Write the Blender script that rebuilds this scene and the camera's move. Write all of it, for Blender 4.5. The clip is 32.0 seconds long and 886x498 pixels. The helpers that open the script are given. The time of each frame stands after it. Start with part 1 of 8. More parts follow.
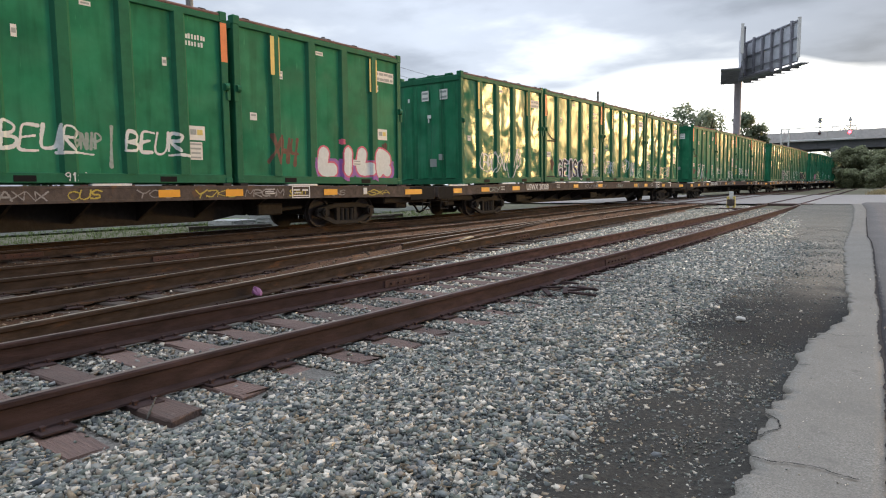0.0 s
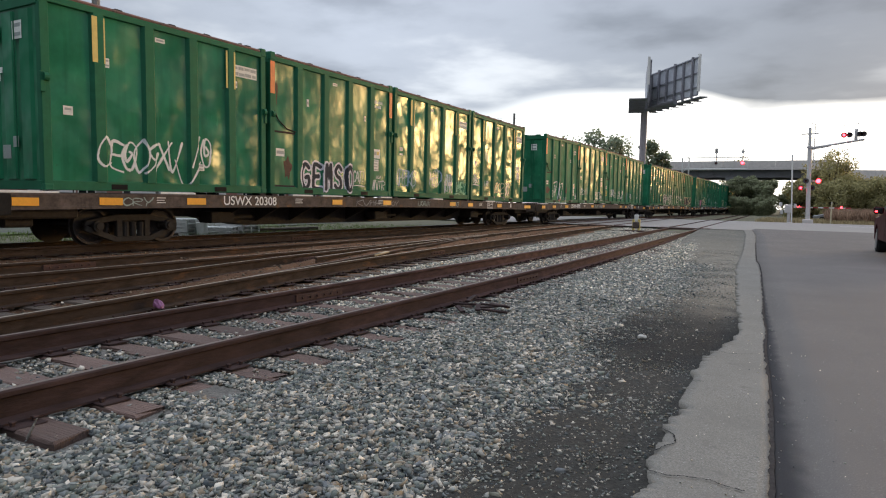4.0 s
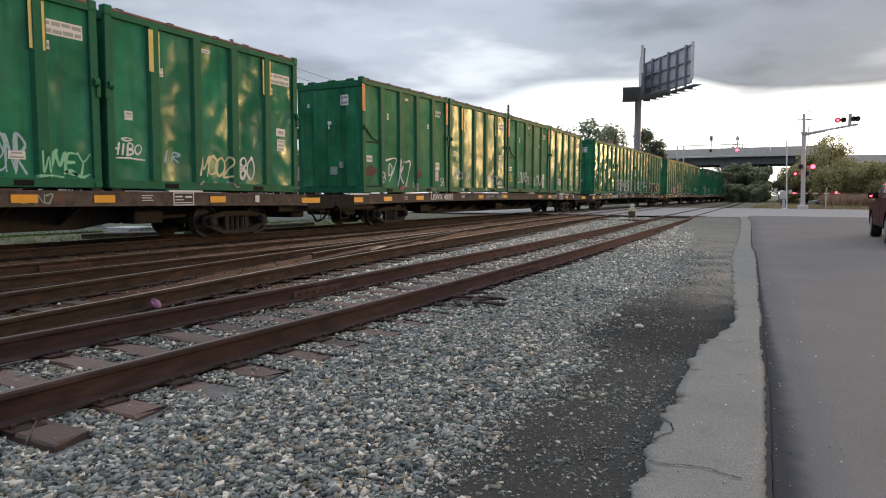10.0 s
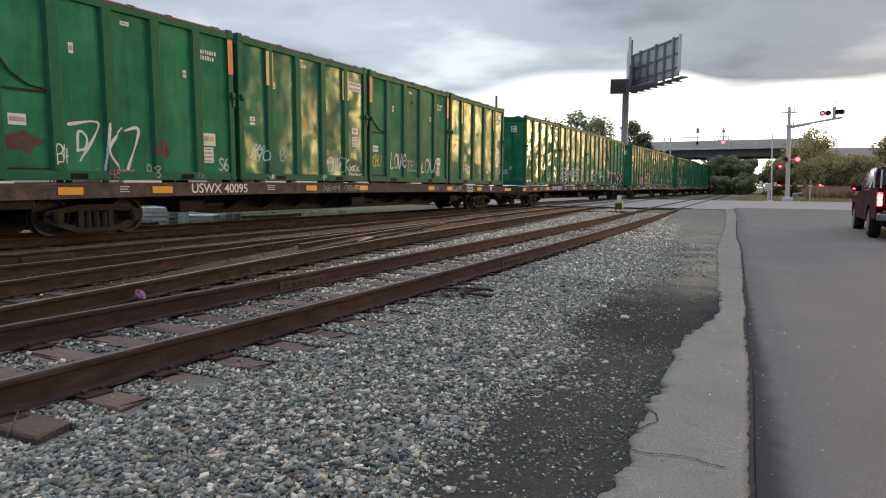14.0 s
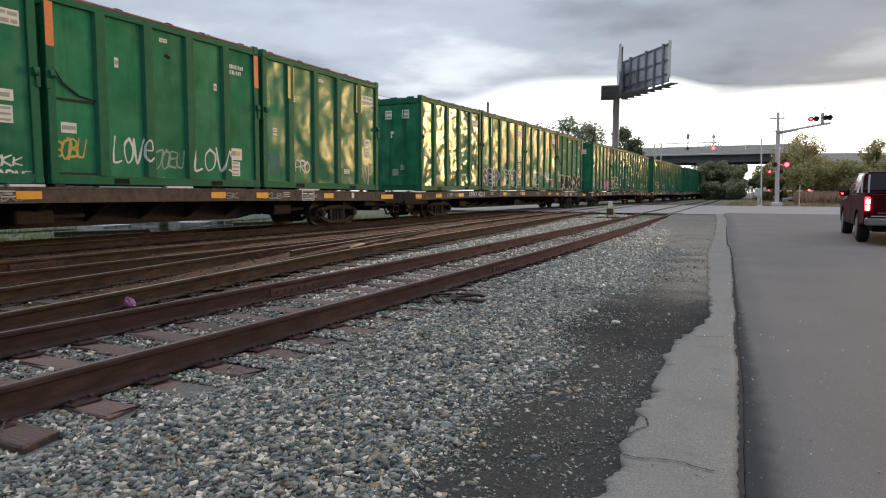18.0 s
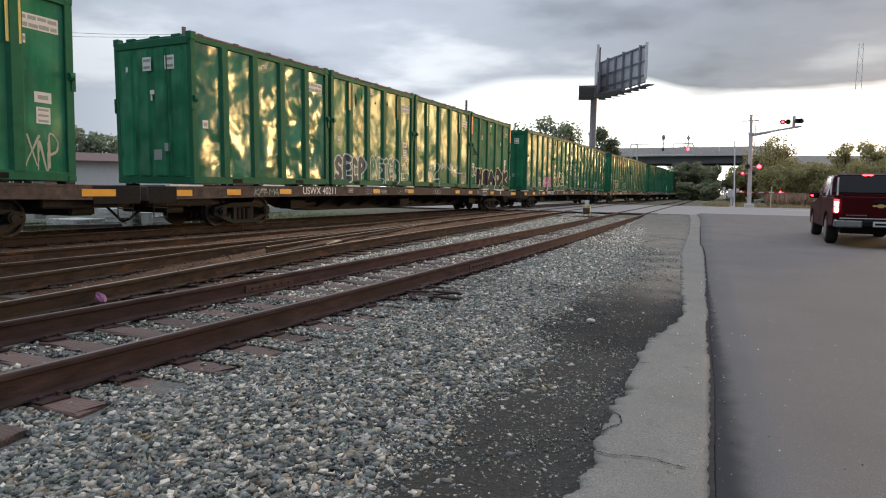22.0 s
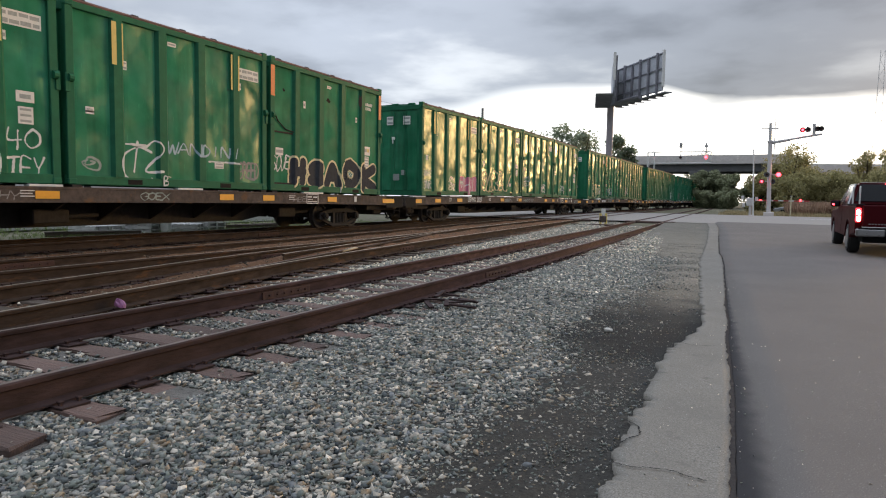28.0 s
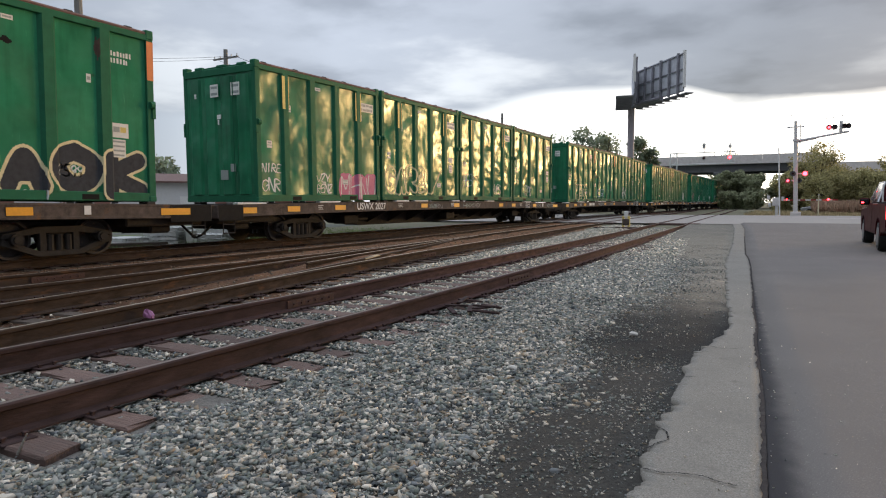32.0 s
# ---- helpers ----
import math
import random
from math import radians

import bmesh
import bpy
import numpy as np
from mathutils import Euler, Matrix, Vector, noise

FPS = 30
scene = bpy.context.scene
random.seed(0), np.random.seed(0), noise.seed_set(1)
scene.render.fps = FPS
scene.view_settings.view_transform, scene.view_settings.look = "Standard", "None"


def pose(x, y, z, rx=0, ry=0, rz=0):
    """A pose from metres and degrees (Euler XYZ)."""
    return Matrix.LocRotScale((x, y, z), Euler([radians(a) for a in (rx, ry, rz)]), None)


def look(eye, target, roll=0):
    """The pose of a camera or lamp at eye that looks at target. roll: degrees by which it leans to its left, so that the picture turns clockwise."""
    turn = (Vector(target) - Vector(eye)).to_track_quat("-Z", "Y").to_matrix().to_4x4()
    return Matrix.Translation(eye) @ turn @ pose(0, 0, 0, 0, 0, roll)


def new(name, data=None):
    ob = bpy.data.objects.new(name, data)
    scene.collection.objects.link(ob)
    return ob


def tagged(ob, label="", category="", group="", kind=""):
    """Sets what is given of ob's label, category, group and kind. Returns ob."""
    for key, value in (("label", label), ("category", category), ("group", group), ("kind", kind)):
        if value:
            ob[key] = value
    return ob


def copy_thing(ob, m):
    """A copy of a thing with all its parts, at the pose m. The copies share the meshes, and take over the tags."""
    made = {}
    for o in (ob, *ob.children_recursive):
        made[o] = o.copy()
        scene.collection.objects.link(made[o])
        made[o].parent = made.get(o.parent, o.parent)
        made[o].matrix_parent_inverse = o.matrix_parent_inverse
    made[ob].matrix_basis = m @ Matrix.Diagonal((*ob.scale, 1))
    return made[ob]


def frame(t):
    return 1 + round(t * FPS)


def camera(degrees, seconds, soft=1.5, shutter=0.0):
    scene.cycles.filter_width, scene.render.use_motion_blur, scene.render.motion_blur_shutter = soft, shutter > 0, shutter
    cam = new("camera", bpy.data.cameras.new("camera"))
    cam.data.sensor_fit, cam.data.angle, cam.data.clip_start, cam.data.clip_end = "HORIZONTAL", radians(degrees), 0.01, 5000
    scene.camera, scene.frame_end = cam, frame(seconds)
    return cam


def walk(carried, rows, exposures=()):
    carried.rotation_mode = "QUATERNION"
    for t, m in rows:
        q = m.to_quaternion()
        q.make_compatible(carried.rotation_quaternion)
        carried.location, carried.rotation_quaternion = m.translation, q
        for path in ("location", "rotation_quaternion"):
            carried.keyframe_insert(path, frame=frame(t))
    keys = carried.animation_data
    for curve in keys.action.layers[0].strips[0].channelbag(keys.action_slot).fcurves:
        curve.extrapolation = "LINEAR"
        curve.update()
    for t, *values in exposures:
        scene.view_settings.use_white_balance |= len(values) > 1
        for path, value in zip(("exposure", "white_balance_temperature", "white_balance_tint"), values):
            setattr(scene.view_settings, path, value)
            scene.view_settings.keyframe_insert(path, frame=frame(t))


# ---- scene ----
cam = camera(68.9, 32.0, soft=1.1)
PATH = [
    (0.0, (-0.020, -0.033, 1.310), (-11.977, 15.882, -0.625), -0.74),
    (0.3, (-0.016, -0.023, 1.314), (-11.023, 16.575, -0.515), 1.38),
    (0.5, (-0.015, -0.017, 1.317), (-10.654, 16.860, -0.085), 0.34),
    (1.0, (-0.007, -0.012, 1.315), (-10.225, 17.124, -0.087), 0.25),
    (1.5, (-0.003, -0.017, 1.319), (-10.147, 17.159, -0.127), 0.22),
    (2.0, (-0.007, -0.006, 1.317), (-9.849, 17.345, -0.120), 0.59),
    (2.5, (-0.013, -0.003, 1.313), (-10.033, 17.249, -0.084), 0.91),
    (3.0, (-0.017, -0.000, 1.315), (-9.833, 17.367, -0.101), 1.11),
    (3.5, (-0.013, -0.002, 1.313), (-9.893, 17.323, -0.178), 1.07),
    (4.0, (-0.012, -0.005, 1.313), (-9.834, 17.356, -0.140), 1.23),
    (4.5, (-0.008, -0.008, 1.316), (-9.769, 17.390, -0.106), 0.91),
    (6.5, (-0.006, -0.009, 1.320), (-9.854, 17.342, -0.081), 0.58),
    (7.0, (-0.003, -0.011, 1.323), (-9.846, 17.329, -0.235), 0.61),
    (7.5, (-0.001, -0.007, 1.320), (-9.838, 17.335, -0.260), 0.40),
    (8.0, (-0.000, -0.010, 1.323), (-9.831, 17.334, -0.273), 0.18),
    (8.5, (-0.003, -0.009, 1.324), (-9.845, 17.332, -0.239), -0.11),
    (9.0, (-0.011, -0.003, 1.322), (-9.968, 17.265, -0.304), -0.11),
    (9.5, (-0.002, -0.009, 1.323), (-9.861, 17.312, -0.350), -0.03),
    (10.0, (-0.003, -0.006, 1.324), (-9.727, 17.390, -0.352), 0.12),
    (10.5, (0.002, -0.006, 1.323), (-9.565, 17.482, -0.309), 0.23),
    (11.0, (0.000, -0.007, 1.322), (-9.580, 17.472, -0.315), 0.32),
    (11.5, (-0.005, -0.004, 1.322), (-9.555, 17.495, -0.281), 0.45),
    (12.0, (0.000, -0.001, 1.322), (-9.439, 17.552, -0.345), 0.26),
    (12.5, (-0.001, 0.001, 1.322), (-9.444, 17.537, -0.495), 0.32),
    (13.0, (-0.002, 0.005, 1.321), (-9.408, 17.560, -0.511), 0.62),
    (13.5, (0.001, 0.001, 1.321), (-9.400, 17.550, -0.584), 0.58),
    (14.0, (-0.001, 0.005, 1.321), (-9.380, 17.563, -0.622), 0.32),
    (14.5, (-0.004, 0.001, 1.320), (-9.379, 17.564, -0.591), 0.19),
    (16.5, (0.005, 0.002, 1.321), (-9.353, 17.597, -0.368), -0.00),
    (17.0, (0.012, 0.001, 1.323), (-9.337, 17.591, -0.465), 0.24),
    (17.5, (0.009, 0.007, 1.320), (-9.279, 17.632, -0.430), 0.05),
    (18.0, (0.012, 0.006, 1.320), (-9.166, 17.689, -0.433), 0.14),
    (18.5, (0.012, 0.007, 1.318), (-9.054, 17.745, -0.457), 0.49),
    (19.0, (0.013, 0.007, 1.322), (-8.872, 17.831, -0.510), 0.55),
    (19.5, (0.013, 0.007, 1.324), (-8.656, 17.936, -0.510), 0.60),
    (20.0, (0.014, 0.019, 1.322), (-8.740, 17.918, -0.406), 0.72),
    (20.5, (0.014, 0.010, 1.321), (-8.626, 17.960, -0.462), 0.57),
    (21.0, (0.011, 0.010, 1.317), (-8.518, 18.013, -0.454), 0.78),
    (21.5, (0.009, 0.012, 1.313), (-8.477, 18.028, -0.532), 1.05),
    (22.0, (0.012, 0.010, 1.319), (-8.534, 18.000, -0.503), 0.82),
    (22.5, (0.010, 0.010, 1.322), (-8.568, 17.991, -0.435), 0.90),
    (23.0, (0.008, 0.013, 1.321), (-8.439, 18.065, -0.338), 1.21),
    (23.5, (0.005, 0.008, 1.320), (-8.679, 17.961, -0.184), 0.64),
    (24.0, (0.006, 0.005, 1.323), (-9.008, 17.794, -0.198), 0.44),
    (24.5, (0.001, 0.004, 1.319), (-9.110, 17.740, -0.241), 0.53),
    (25.0, (0.005, 0.007, 1.321), (-9.149, 17.722, -0.225), 0.56),
    (25.5, (0.003, 0.004, 1.325), (-9.130, 17.731, -0.210), 0.48),
    (27.5, (0.001, 0.011, 1.320), (-8.956, 17.827, -0.222), 0.71),
    (28.0, (-0.000, 0.013, 1.322), (-8.989, 17.808, -0.273), 0.95),
    (28.5, (-0.001, 0.011, 1.322), (-8.934, 17.834, -0.275), 0.82),
    (29.0, (-0.006, 0.013, 1.321), (-9.279, 17.640, -0.494), 0.60),
    (29.5, (-0.004, 0.004, 1.319), (-9.654, 17.421, -0.553), 0.17),
    (30.0, (0.005, 0.001, 1.324), (-9.611, 17.472, -0.194), 0.33),
    (30.5, (0.008, 0.002, 1.323), (-9.573, 17.503, -0.061), -0.21),
    (31.0, (0.002, 0.001, 1.327), (-9.508, 17.543, -0.032), -0.20),
    (31.5, (-0.000, 0.002, 1.324), (-9.515, 17.540, -0.049), -0.09),
    (32.0, (0.001, 0.001, 1.325), (-9.594, 17.493, -0.088), -0.18),
]
walk(cam, [(t, look(eye, target, roll)) for t, eye, target, roll in PATH],
     exposures=[(0.0, 1.28), (0.5, 1.28), (1.0, 1.21), (1.5, 1.05), (2.0, 0.97), (2.6, 0.93), (32.0, 0.93)])

# world: overcast evening sky, bright low band with a warm glow where the sun sets
SUN_AZ, SUN_EL = radians(27), radians(3.8)
GAP_AZ = radians(6)                # middle of the clear gap under the cloud bank
TEAR_AZ = radians(-15.5)             # where the bank is torn open above the gap
SUN_DIR = Vector((math.sin(SUN_AZ) * math.cos(SUN_EL), math.cos(SUN_AZ) * math.cos(SUN_EL), math.sin(SUN_EL)))


def build_world():
    w = bpy.data.worlds.new("overcast_evening")
    w.use_nodes = True
    scene.world = w
    nt = w.node_tree
    N, L = nt.nodes, nt.links
    N.clear()
    out = N.new("ShaderNodeOutputWorld")
    bg = N.new("ShaderNodeBackground")
    tc = N.new("ShaderNodeTexCoord")
    sep = N.new("ShaderNodeSeparateXYZ")
    L.new(tc.outputs["Generated"], sep.inputs[0])

    def ramp(src, stops, interp="EASE"):
        r = N.new("ShaderNodeValToRGB")
        r.color_ramp.interpolation = interp
        e = r.color_ramp.elements
        while len(e) < len(stops):
            e.new(0.5)
        for el, (p, c) in zip(e, stops):
            el.position, el.color = p, (*c, 1)
        L.new(src, r.inputs[0])
        return r.outputs[0]

    def math_(op, a, b=None):
        m = N.new("ShaderNodeMath")
        m.operation = op
        for i, v in enumerate((a, b)):
            if v is None:
                continue
            if isinstance(v, (int, float)):
                m.inputs[i].default_value = v
            else:
                L.new(v, m.inputs[i])
        return m.outputs[0]

    def mix(kind, f, a, b):
        m = N.new("ShaderNodeMix")
        m.data_type, m.blend_type = "RGBA", kind
        for s, v in (("Factor", f), ("A", a), ("B", b)):
            idx = {"Factor": 0, "A": 6, "B": 7}[s]
            if isinstance(v, (int, float)):
                m.inputs[idx].default_value = v
            elif isinstance(v, tuple):
                m.inputs[idx].default_value = (*v, 1)
            else:
                L.new(v, m.inputs[idx])
        return m.outputs[2]

    # clouds: long flat streaks, seen in perspective on a flat layer
    z = math_("MAXIMUM", sep.outputs[2], 0.0)
    zz = math_("ADD", z, 0.10)
    px, py = math_("DIVIDE", sep.outputs[0], zz), math_("DIVIDE", sep.outputs[1], zz)
    comb = N.new("ShaderNodeCombineXYZ")
    L.new(px, comb.inputs[0])
    L.new(py, comb.inputs[1])
    n1 = N.new("ShaderNodeTexNoise")
    n1.inputs["Scale"].default_value, n1.inputs["Detail"].default_value, n1.inputs["Roughness"].default_value = 0.8, 6, 0.5
    L.new(comb.outputs[0], n1.inputs["Vector"])
    cloud = ramp(n1.outputs[0], [(0.34, (0.235, 0.263, 0.32)), (0.5, (0.385, 0.424, 0.502)), (0.66, (0.67, 0.71, 0.77))])
    # an overcast sky brightens towards the zenith
    zen = N.new("ShaderNodeMapRange")
    zen.interpolation_type = "SMOOTHSTEP"
    for k, v in (("From Min", 0.36), ("From Max", 0.95), ("To Min", 1.0), ("To Max", 3.6)):
        zen.inputs[k].default_value = v
    L.new(sep.outputs[2], zen.inputs[0])
    cz = N.new("ShaderNodeVectorMath")
    cz.operation = "SCALE"
    L.new(cloud, cz.inputs[0])
    L.new(zen.outputs[0], cz.inputs["Scale"])
    cloud = cz.outputs[0]
    # the bank hangs darkest over its lower edge
    dk = N.new("ShaderNodeMapRange")
    for k, v in (("From Min", 0.13), ("From Max", 0.46), ("To Min", 0.72), ("To Max", 1.0)):
        dk.inputs[k].default_value = v
    L.new(sep.outputs[2], dk.inputs[0])
    cd = N.new("ShaderNodeVectorMath")
    cd.operation = "SCALE"
    L.new(cloud, cd.inputs[0])
    L.new(dk.outputs[0], cd.inputs["Scale"])
    cloud = cd.outputs[0]
    # and heavier towards the sunset
    half_x = math_("MULTIPLY_ADD", sep.outputs[0], 0.5)
    half_x.node.inputs[2].default_value = 0.5
    hv = ramp(half_x, [(0.03, (0.60, 0.61, 0.63)), (0.10, (0.74, 0.745, 0.75)), (0.20, (1.02, 1.02, 1.02)), (0.5, (0.52, 0.52, 0.53)), (1.0, (0.62, 0.62, 0.62))], "LINEAR")
    cloud = mix("MULTIPLY", 1.0, cloud, hv)
    # edge of the cloud bank: wavy in height
    wob = math_("MULTIPLY", math_("SUBTRACT", n1.outputs[0], 0.5), 0.05)
    el = math_("ADD", sep.outputs[2], wob)
    # warm glow near the sun's bearing
    dot = N.new("ShaderNodeVectorMath")
    dot.operation = "DOT_PRODUCT"
    L.new(tc.outputs["Generated"], dot.inputs[0])
    dot.inputs[1].default_value = SUN_DIR
    face = math_("MAXIMUM", dot.outputs["Value"], 0.0)
    gap = N.new("ShaderNodeVectorMath")
    gap.operation = "DOT_PRODUCT"
    L.new(tc.outputs["Generated"], gap.inputs[0])
    gap.inputs[1].default_value = (math.sin(GAP_AZ), math.cos(GAP_AZ), 0.05)
    glow = math_("POWER", math_("MAXIMUM", gap.outputs["Value"], 0.0), 3.0)
    low = ramp(glow, [(0.0, (0.17, 0.195, 0.235)), (0.10, (0.22, 0.25, 0.30)), (0.28, (0.42, 0.46, 0.52)), (0.46, (0.60, 0.63, 0.67)), (0.62, (0.70, 0.725, 0.74)), (0.8, (0.95, 0.95, 0.93)), (1.0, (1.30, 1.26, 1.18))])
    core = N.new("ShaderNodeVectorMath")
    core.operation = "SCALE"
    core.inputs[0].default_value = (13.0, 6.9, 1.6)
    L.new(math_("POWER", face, 70.0), core.inputs["Scale"])
    low = mix("ADD", 1.0, low, core.outputs[0])
    # the clear gap reaches higher where the bank is torn open
    torn = N.new("ShaderNodeVectorMath")
    torn.operation = "DOT_PRODUCT"
    L.new(tc.outputs["Generated"], torn.inputs[0])
    torn.inputs[1].default_value = (math.sin(TEAR_AZ), math.cos(TEAR_AZ), 0.15)
    rise = N.new("ShaderNodeMapRange")
    rise.interpolation_type = "SMOOTHSTEP"
    for k, v in (("From Min", 0.992), ("From Max", 1.011), ("To Min", 0.121), ("To Max", 0.150)):
        rise.inputs[k].default_value = v
    L.new(torn.outputs["Value"], rise.inputs[0])
    band = math_("DIVIDE", math_("SUBTRACT", el, rise.outputs[0]), 0.024)
    bandc = N.new("ShaderNodeClamp")
    L.new(band, bandc.inputs[0])
    both = mix("MIX", bandc.outputs[0], low, cloud)
    sky = N.new("ShaderNodeTexSky")
    sky.sky_type, sky.sun_disc = "NISHITA", False
    sky.sun_elevation, sky.sun_rotation = SUN_EL, SUN_AZ
    skyc = mix("MULTIPLY", 1.0, sky.outputs[0], (0.08, 0.08, 0.08))
    total = mix("ADD", 0.15, both, skyc)
    # the side of the sky away from the sunset is a little duller
    away = N.new("ShaderNodeMapRange")
    for k, v in (("From Min", -0.9), ("From Max", 0.25), ("To Min", 0.58), ("To Max", 1.0)):
        away.inputs[k].default_value = v
    L.new(sep.outputs[1], away.inputs[0])
    dull = N.new("ShaderNodeVectorMath")
    dull.operation = "SCALE"
    L.new(total, dull.inputs[0])
    L.new(away.outputs[0], dull.inputs["Scale"])
    L.new(dull.outputs[0], bg.inputs[0])
    bg.inputs[1].default_value = 1.0
    L.new(bg.outputs[0], out.inputs[0])


build_world()
sun = new("sun", bpy.data.lights.new("sun", "SUN"))
sun.data.energy, sun.data.angle, sun.data.color = 1.0, radians(13), (1.0, 0.65, 0.27)
sun.matrix_world = look((0, 0, 0), -SUN_DIR)


# ---- small mesh tools ----
def part(name, bm, material, parent=None, label="", at=None, smooth=False):
    """One mesh object from a bmesh, under a thing or a part."""
    me = bpy.data.meshes.new(name)
    bm.normal_update()
    bm.to_mesh(me)
    bm.free()
    for m in material if isinstance(material, (list, tuple)) else [material]:
        me.materials.append(m)
    if smooth:
        me.polygons.foreach_set("use_smooth", [True] * len(me.polygons))
    ob = new(name, me)
    if parent is not None:
        ob.parent = parent
    if at is not None:
        ob.matrix_basis = at
    if label:
        ob["label"] = label
    return ob


def share(name, src, parent, at, label=""):
    """One more object on the mesh of src."""
    ob = new(name, src.data)
    ob.parent = parent
    ob.matrix_basis = at
    if label:
        ob["label"] = label
    return ob


def mesh_part(name, verts, faces, material, parent=None, label="", smooth=False):
    me = bpy.data.meshes.new(name)
    me.from_pydata([tuple(v) for v in verts], [], faces)
    me.materials.append(material)
    if smooth:
        me.polygons.foreach_set("use_smooth", [True] * len(me.polygons))
    ob = new(name, me)
    if parent is not None:
        ob.parent = parent
    if label:
        ob["label"] = label
    return ob


def box(bm, x0, x1, y0, y1, z0, z1, bevel=0.0, m=None):
    g = bmesh.ops.create_cube(bm, size=1)["verts"]
    t = Matrix.Translation(((x0 + x1) / 2, (y0 + y1) / 2, (z0 + z1) / 2)) @ Matrix.Diagonal((abs(x1 - x0), abs(y1 - y0), abs(z1 - z0), 1))
    bmesh.ops.transform(bm, matrix=(m or Matrix()) @ t, verts=g)
    if bevel:
        ed = list({e for v in g for e in v.link_edges})
        bmesh.ops.bevel(bm, geom=ed, offset=bevel, segments=1, affect="EDGES")
    return bm


def cbox(x0, x1, y0, y1, z0, z1, bevel=0.0):
    return box(bmesh.new(), x0, x1, y0, y1, z0, z1, bevel)


def rod(bm, a, b, r, n=8, r2=None):
    a, b = Vector(a), Vector(b)
    d = b - a
    m = Matrix.Translation((a + b) / 2) @ d.to_track_quat("Z", "Y").to_matrix().to_4x4()
    bmesh.ops.create_cone(bm, cap_ends=True, segments=n, radius1=r, radius2=r if r2 is None else r2, depth=d.length, matrix=m)
    return bm


def disc(bm, c, axis, r, depth, n=16):
    c, axis = Vector(c), Vector(axis).normalized()
    return rod(bm, c - axis * depth / 2, c + axis * depth / 2, r, n)


def tube(bm, pts, r, n=6):
    """One bent pipe through points."""
    P = [Vector(p) for p in pts]
    rows = []
    for i, p in enumerate(P):
        t = (P[min(len(P) - 1, i + 1)] - P[max(0, i - 1)]).normalized()
        a = t.orthogonal().normalized() if not rows else (last - t * last.dot(t)).normalized()
        last = a
        b = t.cross(a)
        rows.append([bm.verts.new(p + (a * math.cos(2 * math.pi * k / n) + b * math.sin(2 * math.pi * k / n)) * r) for k in range(n)])
    for u, v in zip(rows, rows[1:]):
        for k in range(n):
            bm.faces.new((u[k], u[(k + 1) % n], v[(k + 1) % n], v[k]))
    bm.faces.new(rows[0][::-1])
    bm.faces.new(rows[-1])
    return bm


def prism(bm, poly, axis, a, b, bevel=0.0):
    """A polygon of (u, v) pulled from a to b along axis x, y or z."""
    def at(u, v, w):
        return {"x": (w, u, v), "y": (u, w, v), "z": (u, v, w)}[axis]
    lo = [bm.verts.new(at(u, v, a)) for u, v in poly]
    hi = [bm.verts.new(at(u, v, b)) for u, v in poly]
    n = len(poly)
    fs = [bm.faces.new(lo), bm.faces.new(hi)] + [bm.faces.new((lo[i], lo[(i + 1) % n], hi[(i + 1) % n], hi[i])) for i in range(n)]
    bmesh.ops.recalc_face_normals(bm, faces=fs)
    if bevel:
        bmesh.ops.bevel(bm, geom=list({e for f in fs for e in f.edges}), offset=bevel, segments=1, affect="EDGES")
    return bm


def empty(name, at=None, **tags):
    ob = new(name)
    ob.empty_display_size = 0.3
    if at is not None:
        ob.matrix_basis = at
    return tagged(ob, **tags)


